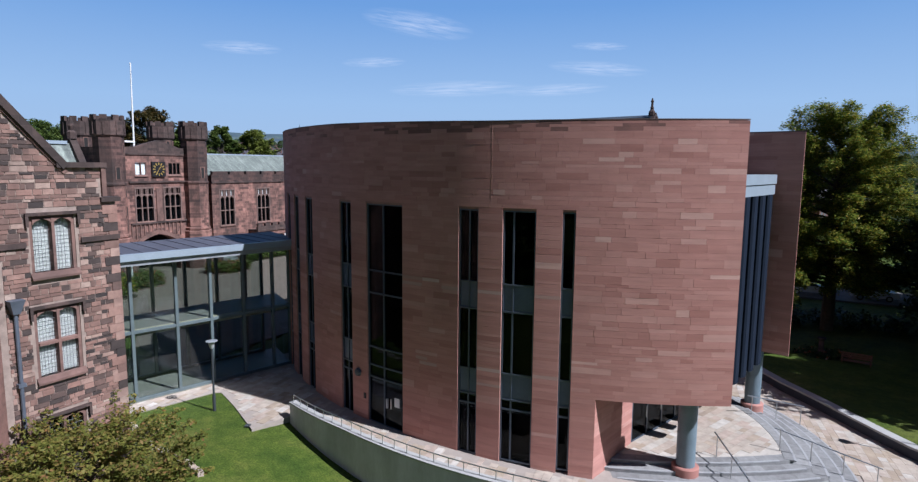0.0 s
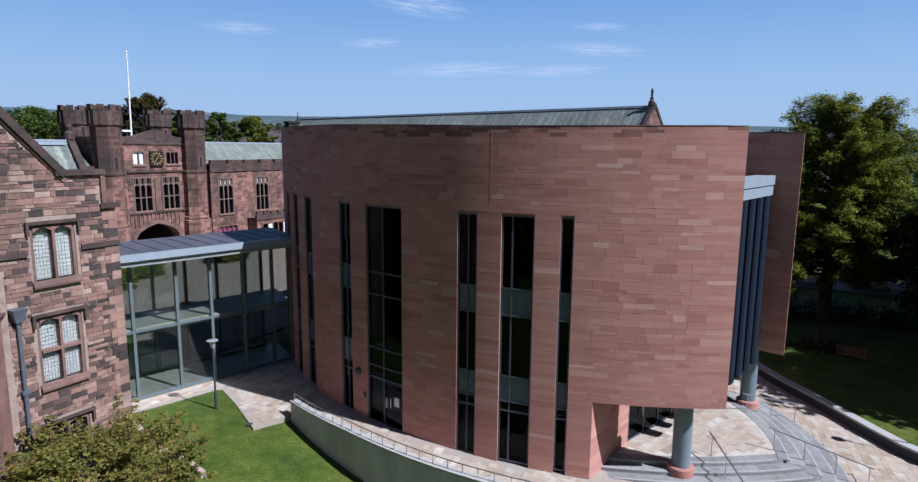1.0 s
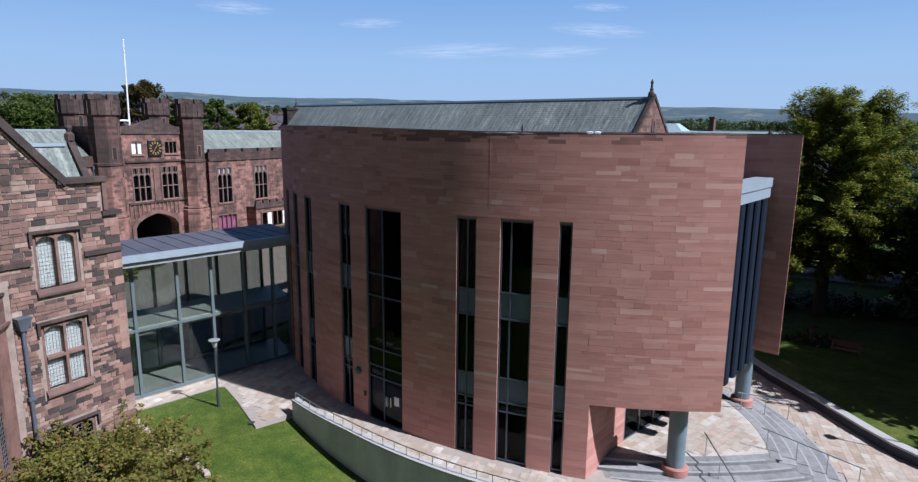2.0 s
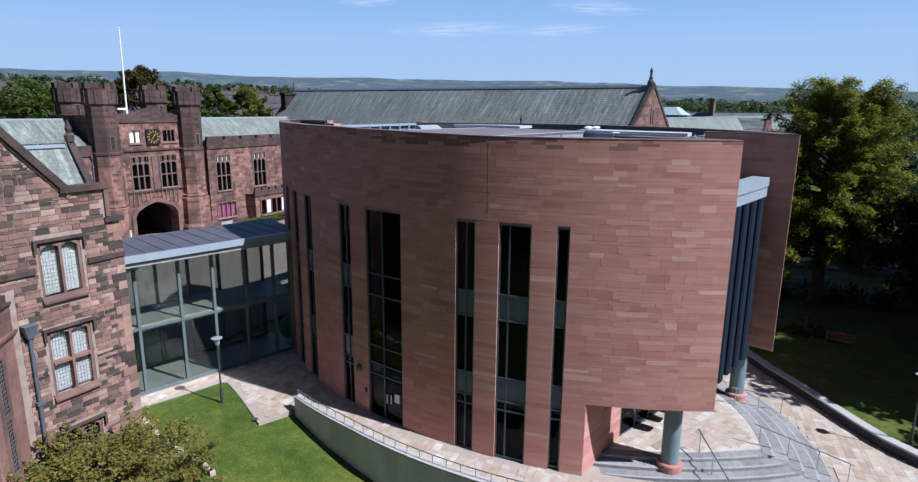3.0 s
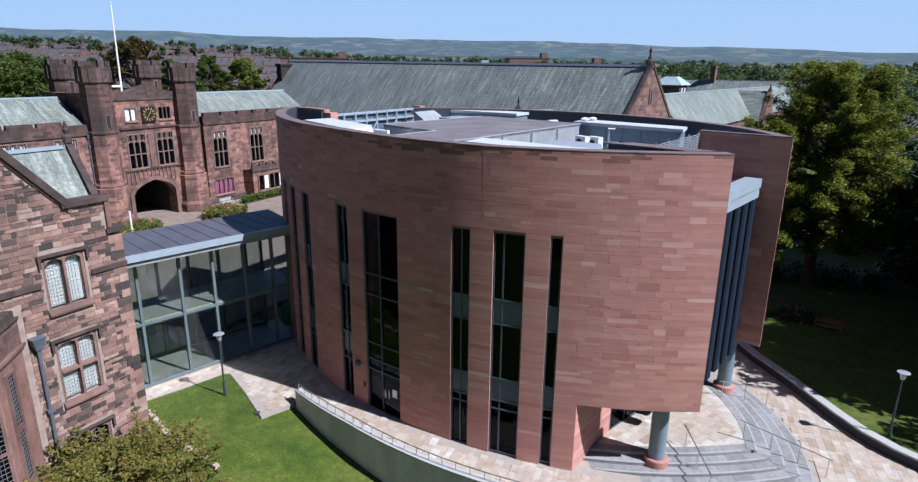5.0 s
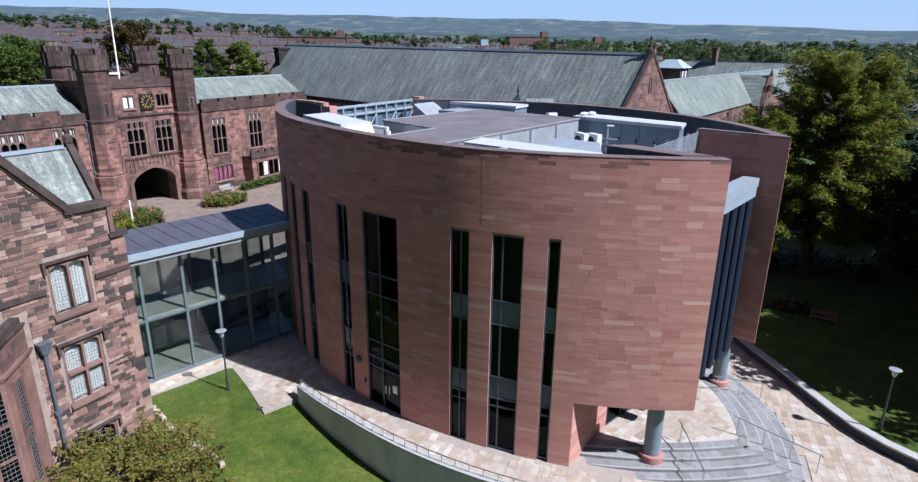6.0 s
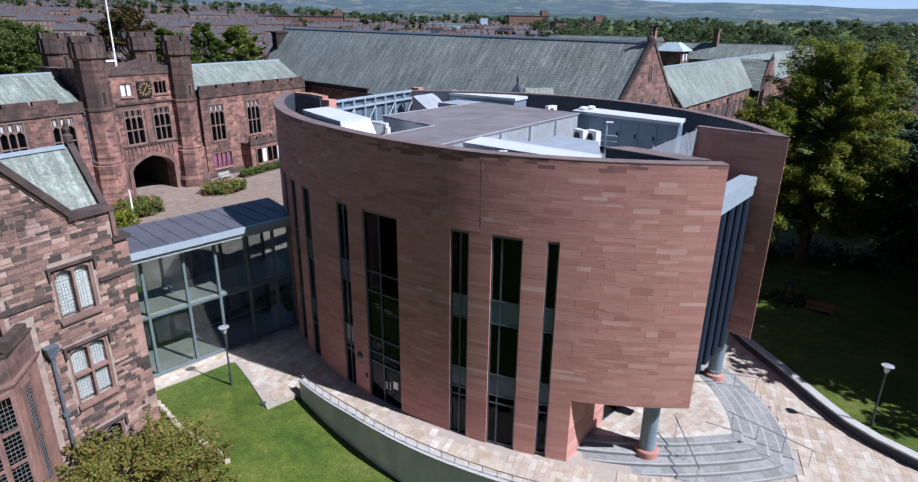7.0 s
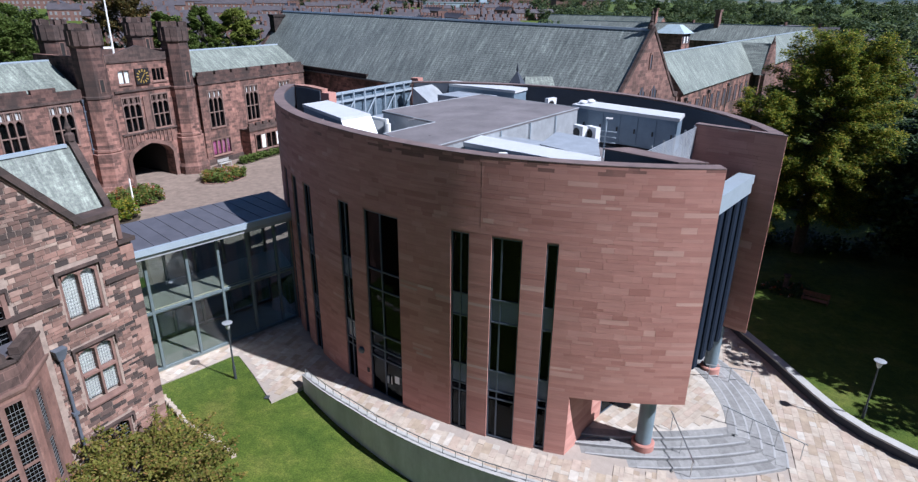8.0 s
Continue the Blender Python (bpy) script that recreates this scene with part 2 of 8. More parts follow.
def grass_material():
    m, nt, b = material("mown_grass", 0.85, spec=0.2)
    v = coords(nt)
    big, mid, fine = noise_tex(nt, v, 0.35, 5, 0.6), noise_tex(nt, v, 2.2, 6, 0.7), noise_tex(nt, v, 14, 3, 0.6)
    tone = ramp(nt, big, [(0.3, (0.044, 0.077, 0.011)), (0.5, (0.068, 0.102, 0.015)), (0.7, (0.108, 0.125, 0.027))])
    tone = mix(nt, 0.75, tone, ramp(nt, mid, [(0.34, (0.6, 0.68, 0.6)), (0.5, (1.0, 1.0, 1.0)), (0.66, (1.45, 1.28, 1.3))]), "MULTIPLY")
    tone = mix(nt, 0.8, tone, ramp(nt, fine, [(0.34, (0.55, 0.6, 0.55)), (0.66, (1.4, 1.35, 1.3))]), "MULTIPLY")
    nt.links.new(tone, b.inputs["Base Color"])
    bump(nt, b, fine, 0.6, 0.05)
    return m


m_grass = grass_material()


def leaf_material(name, stops, trans=0.25):
    m, nt, b = material(name, 0.55, spec=0.25)
    tone = ramp(nt, pick(nt, True), stops)
    big = noise_tex(nt, coords(nt), 0.5, 3)
    tone = mix(nt, 0.6, tone, ramp(nt, big, [(0.35, (0.7, 0.75, 0.7)), (0.65, (1.25, 1.2, 1.1))]), "MULTIPLY")
    nt.links.new(tone, b.inputs["Base Color"])
    t = nt.nodes.new("ShaderNodeBsdfTranslucent")
    nt.links.new(tone, t.inputs["Color"])
    x = nt.nodes.new("ShaderNodeMixShader")
    x.inputs[0].default_value = trans
    out = nt.nodes["Material Output"]
    nt.links.new(b.outputs[0], x.inputs[1])
    nt.links.new(t.outputs[0], x.inputs[2])
    nt.links.new(x.outputs[0], out.inputs["Surface"])
    return m


m_leaf_gold = leaf_material("yellowing_leaf", [(0, (0.05, 0.095, 0.014)), (0.4, (0.13, 0.19, 0.024)), (0.75, (0.27, 0.28, 0.034)), (1, (0.42, 0.31, 0.05))], 0.42)
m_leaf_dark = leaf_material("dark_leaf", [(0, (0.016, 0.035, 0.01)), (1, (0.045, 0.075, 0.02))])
m_leaf_mid = leaf_material("green_leaf", [(0, (0.07, 0.115, 0.026)), (1, (0.16, 0.21, 0.055))], 0.4)
m_leaf_far = leaf_material("distant_leaf", [(0, (0.045, 0.075, 0.033)), (0.5, (0.072, 0.108, 0.045)), (1, (0.115, 0.14, 0.058))], 0.3)
m_leaf_light = leaf_material("light_green_leaf", [(0, (0.11, 0.15, 0.03)), (1, (0.24, 0.27, 0.06))], 0.35)
m_leaf_bronze = leaf_material("bronze_leaf", [(0, (0.06, 0.06, 0.02)), (0.6, (0.1, 0.085, 0.03)), (1, (0.17, 0.1, 0.035))], 0.3)
m_leaf_cherry = leaf_material("olive_leaf", [(0, (0.11, 0.13, 0.026)), (0.55, (0.21, 0.21, 0.045)), (0.85, (0.28, 0.23, 0.065)), (1, (0.3, 0.16, 0.07))], 0.4)


def glass_material(name, colour, rough=0.02, see=0.35):
    """A window pane: a clear part that darkens what lies behind, and a mirror part."""
    m, nt, b = material(name, rough)
    nt.nodes.remove(b)
    t, g, x = nt.nodes.new("ShaderNodeBsdfTransparent"), nt.nodes.new("ShaderNodeBsdfGlossy"), nt.nodes.new("ShaderNodeMixShader")
    t.inputs["Color"].default_value = (*colour, 1)
    g.inputs["Roughness"].default_value = rough
    g.inputs["Color"].default_value = (0.9, 0.95, 1, 1)
    fr = nt.nodes.new("ShaderNodeFresnel")
    fr.inputs["IOR"].default_value = 1.5
    add = nt.nodes.new("ShaderNodeMath")
    add.operation, add.inputs[1].default_value = "MULTIPLY", see
    nt.links.new(fr.outputs[0], add.inputs[0])
    nt.links.new(add.outputs[0], x.inputs[0])
    nt.links.new(t.outputs[0], x.inputs[1])
    nt.links.new(g.outputs[0], x.inputs[2])
    nt.links.new(x.outputs[0], nt.nodes["Material Output"].inputs["Surface"])
    return m


m_glass = glass_material("tinted_window_glass", (0.16, 0.18, 0.2), see=0.3)
m_clear_glass = glass_material("clear_leaded_glass", (0.92, 0.95, 0.95), see=0.7)
m_link_glass = glass_material("clear_link_glass", (0.77, 0.82, 0.81), see=0.8)


# ---------------------------------------------------------------- mesh helpers
class Geo:
    """Collects faces for one mesh."""

    def __init__(self):
        self.v, self.f = [], []

    def add(self, verts, faces, m=None):
        n = len(self.v)
        self.v += [tuple(m @ Vector(p)) for p in verts] if m else [tuple(p) for p in verts]
        self.f += [tuple(n + i for i in q) for q in faces]
        return self

    def box(self, x0, x1, y0, y1, z0, z1, m=None):
        return self.add([(x, y, z) for z in (z0, z1) for y in (y0, y1) for x in (x0, x1)],
                        [(0, 2, 3, 1), (4, 5, 7, 6), (0, 1, 5, 4), (2, 6, 7, 3), (0, 4, 6, 2), (1, 3, 7, 5)], m)

    def prism(self, poly, z0, z1, m=None):
        """A vertical prism over a counter-clockwise outline."""
        n = len(poly)
        lo = z0 if isinstance(z0, (list, tuple)) else [z0] * n
        hi = z1 if isinstance(z1, (list, tuple)) else [z1] * n
        return self.add([(x, y, z) for (x, y), z in zip(poly, lo)] + [(x, y, z) for (x, y), z in zip(poly, hi)],
                        [tuple(reversed(range(n))), tuple(range(n, 2 * n))] + [(i, (i + 1) % n, n + (i + 1) % n, n + i) for i in range(n)], m)

    def side(self, poly, y0, y1, m=None):
        """A prism along y over an outline in x and z, counter-clockwise as seen from -y."""
        n = len(poly)
        return self.add([(x, y0, z) for x, z in poly] + [(x, y1, z) for x, z in poly],
                        [tuple(range(n)), tuple(reversed(range(n, 2 * n)))] + [(i, n + i, n + (i + 1) % n, (i + 1) % n) for i in range(n)], m)

    def tube(self, p, q, r, n=10, r2=None):
        p, q = Vector(p), Vector(q)
        r2 = r if r2 is None else r2
        axis = (q - p).normalized()
        a = axis.orthogonal().normalized()
        b = axis.cross(a)
        ring = [(math.cos(6.283185 * i / n), math.sin(6.283185 * i / n)) for i in range(n)]
        vs = [p + r * (c * a + s * b) for c, s in ring] + [q + r2 * (c * a + s * b) for c, s in ring]
        return self.add(vs, [tuple(reversed(range(n))), tuple(range(n, 2 * n))] + [(i, (i + 1) % n, n + (i + 1) % n, n + i) for i in range(n)])

    def lathe(self, profile, n=16, m=None):
        vs = [(r * math.cos(6.283185 * i / n), r * math.sin(6.283185 * i / n), z) for r, z in profile for i in range(n)]
        fs = [(k * n + i, k * n + (i + 1) % n, (k + 1) * n + (i + 1) % n, (k + 1) * n + i) for k in range(len(profile) - 1) for i in range(n)]
        fs += [tuple(reversed(range(n))), tuple(range((len(profile) - 1) * n, len(profile) * n))]
        return self.add(vs, fs, m)

    def mesh(self, name, mat):
        me = bpy.data.meshes.new(name)
        me.from_pydata(self.v, [], self.f)
        me.materials.append(mat)
        me.update()
        return me


def part(name, geo, mat, parent=None, label="", m=None, smooth=False):
    me = geo.mesh(name, mat) if isinstance(geo, Geo) else geo
    ob = new(name, me)
    if parent:
        ob.parent = parent
    if m is not None:
        ob.matrix_basis = m
    if smooth:
        me.shade_smooth()
        me.set_sharp_from_angle(angle=radians(40))
    if label:
        ob["label"] = label
    return ob


def thing(name, label, category, group="", kind="", m=None):
    ob = tagged(new(name), label, category, group, kind)
    if m is not None:
        ob.matrix_basis = m
    return ob


def setting(name, geo, mat, label, category, m=None):
    return tagged(part(name, geo, mat, None, "", m), label, category, "", "structure")


def bevel_block():
    """A unit block with chamfered front edges: x and z from -0.5 to 0.5, the face at y = 0, the back at y = 1."""
    g, c = Geo(), 0.008
    a = [(-0.5, 0.07, -0.5), (0.5, 0.07, -0.5), (0.5, 0.07, 0.5), (-0.5, 0.07, 0.5)]
    f = [(-0.5 + c * 0.5, 0, -0.5 + c), (0.5 - c * 0.5, 0, -0.5 + c), (0.5 - c * 0.5, 0, 0.5 - c), (-0.5 + c * 0.5, 0, 0.5 - c)]
    b = [(-0.5, 1, -0.5), (0.5, 1, -0.5), (0.5, 1, 0.5), (-0.5, 1, 0.5)]
    g.add(a + f + b, [(4, 5, 6, 7)] + [(i, (i + 1) % 4, 4 + (i + 1) % 4, 4 + i) for i in range(4)] + [(8 + i, 8 + (i + 1) % 4, (i + 1) % 4, i) for i in range(4)])
    return g


GOTH = pose(0, 0, 0, 0, 0, 63.0)      # the old school's own axes: x along its fronts, y into them

# ---------------------------------------------------------------- the lie of the land
C1, R1 = (8.89, 43.02), 21.43          # the front shell's circle
C2, R2 = (-1.85, 30.26), 17.02         # the rear shell's circle


def on1(phi, r=R1):
    return C1[0] + r * math.cos(radians(phi)), C1[1] + r * math.sin(radians(phi))


def on2(phi, r=R2):
    return C2[0] + r * math.cos(radians(phi)), C2[1] + r * math.sin(radians(phi))


def wall_r(phi):
    return 23.85 + max(0.0, phi - 234.0) * 0.034


def pave_z(x, y):
    z = float(np.interp(x, [-2, 5, 10.3, 15.5, 19, 30], [0, -0.23, -0.62, -0.76, -0.85, -0.95]))
    return z - max(0.0, y - 27) * 0.045 * float(np.interp(x, [8, 15], [0, 1]))


def far_z(x, y):
    d, az = math.hypot(x, y), math.degrees(math.atan2(x, y))
    k = float(np.interp(az, [-45, -25, -8, 10, 35], [1.0, 1.0, 0.62, 0.52, 0.45]))
    return k * float(np.interp(d, [90, 150, 300, 700, 1000, 2000, 5000], [0, 1, 8, 30, 45, 65, 65]))


def ground_z(x, y):
    gx, gy = 0.454 * x + 0.891 * y, -0.891 * x + 0.454 * y
    if 10 < gx < 72 and 30 < gy < 75:
        z = -1.6
    elif x < 4 and y < 45:
        z = float(np.interp(x, [-9.8, -8.3, -5.5, -3.6, -2.0, 4.0], [-0.06, -0.3, -1.0, -1.25, -1.55, -2.2])) * float(np.interp(y, [26.5, 31], [1, 0.03]))
    else:
        z = -2.4
    d = math.hypot(x, y)
    far = min(1.0, max(0.0, (d - 75) / 30.0))
    return z * (1 - far) + (far_z(x, y) - 2.0) * far


def build_ground():
    near = list(np.arange(-40, 60.1, 1.0))
    xs = [-4500, -2500, -1200, -600, -480, -350, -270, -220, -180, -150, -120, -100, -80, -70, -60, -52, -46] + near + [72, 90, 120, 170, 240, 350, 600, 850, 1200, 2500, 4500]
    nearer = list(np.arange(0, 60.1, 1.0))
    ys = [-1500, -600, -250, -120, -60, -30, -14, -6] + nearer + [68, 80, 90, 100, 115, 130, 150, 170, 200, 230, 270, 320, 400, 500, 700, 900, 1600, 2600, 4600]
    v = [(x, y, ground_z(x, y)) for y in ys for x in xs]
    n = len(xs)
    f = [(j * n + i, j * n + i + 1, (j + 1) * n + i + 1, (j + 1) * n + i) for j in range(len(ys) - 1) for i in range(n - 1)]
    g = Geo()
    g.v, g.f = v, f
    ob = setting("ground", g, m_grass, "mown green lawn reaching out to rough fields", "ground")
    ob.data.shade_smooth()


build_ground()


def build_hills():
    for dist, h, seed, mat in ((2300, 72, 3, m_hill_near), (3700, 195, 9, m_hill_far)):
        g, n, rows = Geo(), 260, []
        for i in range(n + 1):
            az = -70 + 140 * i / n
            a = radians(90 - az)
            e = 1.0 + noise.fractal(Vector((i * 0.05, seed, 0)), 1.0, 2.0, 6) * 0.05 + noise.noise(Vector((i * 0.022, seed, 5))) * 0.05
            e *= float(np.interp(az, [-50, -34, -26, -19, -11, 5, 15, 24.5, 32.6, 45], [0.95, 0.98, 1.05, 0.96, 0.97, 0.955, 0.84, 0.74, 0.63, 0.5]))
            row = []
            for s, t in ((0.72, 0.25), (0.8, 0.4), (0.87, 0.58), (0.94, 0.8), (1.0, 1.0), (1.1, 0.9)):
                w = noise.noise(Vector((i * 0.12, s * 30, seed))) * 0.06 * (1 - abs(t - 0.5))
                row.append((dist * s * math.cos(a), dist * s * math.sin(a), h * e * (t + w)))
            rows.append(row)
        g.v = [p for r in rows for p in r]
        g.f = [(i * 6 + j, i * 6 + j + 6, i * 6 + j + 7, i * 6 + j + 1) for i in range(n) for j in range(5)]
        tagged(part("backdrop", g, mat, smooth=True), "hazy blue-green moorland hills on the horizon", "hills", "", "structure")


def hill_material(name, haze, amount):
    m, nt, b = material(name, 0.95, spec=0.05)
    v = coords(nt)
    fields = nt.nodes.new("ShaderNodeTexVoronoi")
    fields.inputs["Scale"].default_value = 0.009
    nt.links.new(v, fields.inputs["Vector"])
    tone = ramp(nt, fields.outputs["Color"], [(0.2, (0.045, 0.08, 0.03)), (0.5, (0.1, 0.14, 0.05)), (0.8, (0.24, 0.21, 0.12))])
    woods = noise_tex(nt, v, 0.012, 6, 0.7)
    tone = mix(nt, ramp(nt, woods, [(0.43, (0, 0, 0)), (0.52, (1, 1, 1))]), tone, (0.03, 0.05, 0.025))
    # Air haze is painted in: a blue tint mixed over the fields.
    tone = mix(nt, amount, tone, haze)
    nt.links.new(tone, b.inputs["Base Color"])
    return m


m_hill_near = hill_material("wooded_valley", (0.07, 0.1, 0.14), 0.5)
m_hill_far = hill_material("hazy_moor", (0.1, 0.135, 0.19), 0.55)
build_hills()


# ---------------------------------------------------------------- modern building: two curved shells
TOP = 13.38
modern = thing("modern_building", "curved modern building clad in red sandstone blocks", "building")
# windows of the front shell: bearing from, bearing to, kind
WINDOWS = [(205.2, 207.4, "slit"), (210.3, 212.7, "slit"), (215.6, 218.1, "slit"), (225.6, 227.98, "slit"), (230.9, 236.76, "wide"),
           (244.2, 246.5, "slit"), (249.17, 252.67, "slit"), (255.3, 256.6, "slit")]
HEAD = 10.0


def arc_slab(g, centre, r0, r1, a0, a1, z0, z1, step=1.5):
    """A curved slab between two radii, two bearings and two heights."""
    n = max(1, int(math.ceil(abs(a1 - a0) / step)))
    vs, fs = [], [(0, 1, 3, 2), (4 * n, 4 * n + 2, 4 * n + 3, 4 * n + 1)]
    for i in range(n + 1):
        a = radians(a0 + (a1 - a0) * i / n)
        top = z1(math.degrees(a)) if callable(z1) else z1
        low = z0(math.degrees(a)) if callable(z0) else z0
        vs += [(centre[0] + r * math.cos(a), centre[1] + r * math.sin(a), z) for z in (low, top) for r in (r0, r1)]
    for i in range(n):
        k, m = 4 * i, 4 * i + 4
        fs += [(k + 1, m + 1, m + 3, k + 3), (k, k + 2, m + 2, m), (k, m, m + 1, k + 1), (k + 2, k + 3, m + 3, m + 2)]
    g.add(vs, fs)


A_START, A_LOW, A_END = 181.0, 259.1, 272.3


def front_top(a):
    """The front parapet rises a little towards the link."""
    return TOP + float(np.interp(a, [190, 225, 248], [0.22, 0.17, 0.0]))


def build_front_shell():
    edges = [A_START] + [e for w in WINDOWS for e in w[:2]]
    for a, b in zip(edges[0::2], edges[1::2] + [A_LOW]):
        g = Geo()
        arc_slab(g, C1, R1 - 0.55, R1 - 0.03, a, b, -0.5, HEAD)
        part("wall_pier", g, m_reveal, modern)
    g = Geo()
    arc_slab(g, C1, R1 - 0.55, R1 - 0.03, A_START, A_END, HEAD, lambda a: front_top(a) - 0.06)
    part("wall", g, m_mortar, modern, "curved front wall behind the sandstone blocks")
    g = Geo()
    arc_slab(g, C1, R1 - 0.55, R1 - 0.03, A_LOW, A_END, 2.95, HEAD)
    part("wall", g, m_mortar, modern, "overhanging end of the front wall")
    c = Geo()
    arc_slab(c, C1, R1 - 0.6, R1 + 0.012, A_START, A_END, lambda a: front_top(a) - 0.035, front_top)
    part("coping", c, m_coping_dark, modern, "thin dark weathered coping on the front parapet")
    j = Geo()
    arc_slab(j, C1, R1 - 0.02, R1 + 0.004, 247.89, 247.912, HEAD + 0.4, TOP - 0.06)
    part("movement_joint", j, m_reveal, modern, "thin vertical movement joint")


build_front_shell()


def build_window(a0, a1, kind):
    w = part("window", Geo(), m_frame, modern, "tall narrow window in dark blue-grey metal")
    r = R1 - 0.15
    frame_g = Geo()
    d = math.degrees(0.06 / r)
    arc_slab(frame_g, C1, r - 0.06, r + 0.08, a0, a0 + d, 0.0, HEAD)
    arc_slab(frame_g, C1, r - 0.06, r + 0.08, a1 - d, a1, 0.0, HEAD)
    mid = a0 + (a1 - a0) * (0.46 if kind == "wide" else 0.33 if a1 - a0 > 2.8 else 0.53)
    if (a1 - a0) > 1.6:
        arc_slab(frame_g, C1, r - 0.05, r + 0.07, mid - d * 0.5, mid + d * 0.5, 0.0, HEAD)
    levels = [-0.08, 2.05, 2.45, 3.5, 6.0, 7.08, HEAD - 0.06] if kind == "slit" else [-0.05, 2.1, 2.65, 3.5, 5.98, 7.0, HEAD - 0.06]
    for z in levels:
        arc_slab(frame_g, C1, r - 0.06, r + 0.085, a0, a1, z, z + 0.06)
    part("frame", frame_g, m_frame, w)
    for z0, z1 in zip(levels, levels[1:]):
        if kind == "slit" and z0 in (2.45, 6.0):
            span_g = Geo()
            arc_slab(span_g, C1, r - 0.04, r + 0.03, a0 + d, a1 - d, z0 + 0.06, z1)
            part("spandrel_panel", span_g, m_spandrel, w, "slate-blue floor band panel")
        else:
            p = Geo()
            arc_slab(p, C1, r - 0.012, r + 0.012, a0 + d, a1 - d, z0 + 0.06, z1)
            part("pane", p, m_glass, w).visible_shadow = False
    return w


for w in WINDOWS:
    made = build_window(*w)
    if w[2] == "wide":
        g = Geo()
        arc_slab(g, C1, R1 - 0.136, R1 - 0.13, 235.15, 235.95, 1.0, 1.42)
        part("notice", g, m_white, made, "white paper notice on the door")
        g = Geo()
        arc_slab(g, C1, R1 - 0.13, R1 - 0.05, 233.95, 234.2, 0.85, 1.3)
        part("door_handle", g, m_grey_metal, made, "steel pull handle")


def build_rear_shell():
    g = Geo()
    arc_slab(g, C2, R2 - 0.5, R2, -6.4, 98.0, 2.9, TOP - 0.05, 2.0)
    part("wall", g, m_ashlar_plain, modern, "curved rear wall rising past the front shell")
    # the wedge at the open end, whose face looks back along the front
    tip, root = on2(-8.2), (11.75, 30.7)
    d = Vector((root[0] - tip[0], root[1] - tip[1])).normalized()
    nrm = Vector((-d.y, d.x)) * -1
    q = [tip, root, (root[0] + nrm.x * 0.45, root[1] + nrm.y * 0.45), (tip[0] + nrm.x * 0.05, tip[1] + nrm.y * 0.45)]
    part("coping", Geo().prism(list(reversed([(tip[0] + 0.02, tip[1] - 0.03), (root[0] - 0.02, root[1] - 0.03), q[2], q[3]])), TOP - 0.04, TOP + 0.004), m_coping_dark, modern)
    part("wall", Geo().prism(list(reversed(q)), 2.9, TOP - 0.04), m_mortar, modern, "flat end face of the rear wall, in shade")
    c = Geo()
    arc_slab(c, C2, R2 - 0.56, R2 + 0.03, -6.4, 98.0, TOP - 0.05, TOP, 2.0)
    part("coping", c, m_coping_dark, modern, "dark weathered coping on the rear parapet")


build_rear_shell()

inner = [on1(a, R1 - 0.5) for a in np.arange(A_START, A_END + 0.1, 4)] + [(11.9, 30.4)] + [on2(a, R2 - 0.45) for a in np.arange(2, 98, 6)] + [(-4.0, 46.5), (-8.9, 40.6)]
part("roof", Geo().prism(inner, 10.7, 11.0), m_membrane, modern, "flat brown-grey roof deck")
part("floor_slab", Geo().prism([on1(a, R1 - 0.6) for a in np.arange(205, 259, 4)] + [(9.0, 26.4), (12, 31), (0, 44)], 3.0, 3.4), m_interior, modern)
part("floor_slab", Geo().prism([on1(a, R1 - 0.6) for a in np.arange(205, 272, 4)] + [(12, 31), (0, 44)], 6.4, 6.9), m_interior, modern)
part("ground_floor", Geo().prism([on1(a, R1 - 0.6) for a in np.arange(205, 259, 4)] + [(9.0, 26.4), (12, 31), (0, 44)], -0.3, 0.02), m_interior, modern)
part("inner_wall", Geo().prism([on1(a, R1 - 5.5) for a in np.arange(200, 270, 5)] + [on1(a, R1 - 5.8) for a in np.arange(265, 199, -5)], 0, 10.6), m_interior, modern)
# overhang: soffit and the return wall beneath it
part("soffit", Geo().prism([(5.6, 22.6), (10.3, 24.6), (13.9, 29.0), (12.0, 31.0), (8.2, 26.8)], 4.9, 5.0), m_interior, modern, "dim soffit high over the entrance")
ret0, ret1 = Vector(on1(A_LOW - 0.02, R1 - 0.02)), Vector((6.95, 24.6))
dr = (ret1 - ret0).normalized()
nr = Vector((-dr.y, dr.x))
part("wall", Geo().prism([tuple(ret0), tuple(ret1), tuple(ret1 + nr * 0.5), tuple(ret0 + nr * 0.5)], -0.6, 2.9), m_mortar, modern, "sandstone wall running back under the overhang")
# entrance glazing under the overhang
e0, e1 = Vector((6.95, 24.6)), Vector((11.4, 28.9))
de = (e1 - e0).normalized()
ne = Vector((-de.y, de.x))
door = part("entrance", Geo(), m_frame, modern, "glazed entrance doors in dark frames")
eg = Geo()
for i in range(6):
    p = e0 + de * (i * (e1 - e0).length / 5)
    eg.prism([tuple(p), tuple(p + de * 0.08), tuple(p + de * 0.08 + ne * 0.1), tuple(p + ne * 0.1)], 0, 2.9)
for z in (0.0, 2.2, 2.82):
    eg.prism([tuple(e0), tuple(e1), tuple(e1 + ne * 0.08), tuple(e0 + ne * 0.08)], z, z + 0.08)
part("frame", eg, m_frame, door)
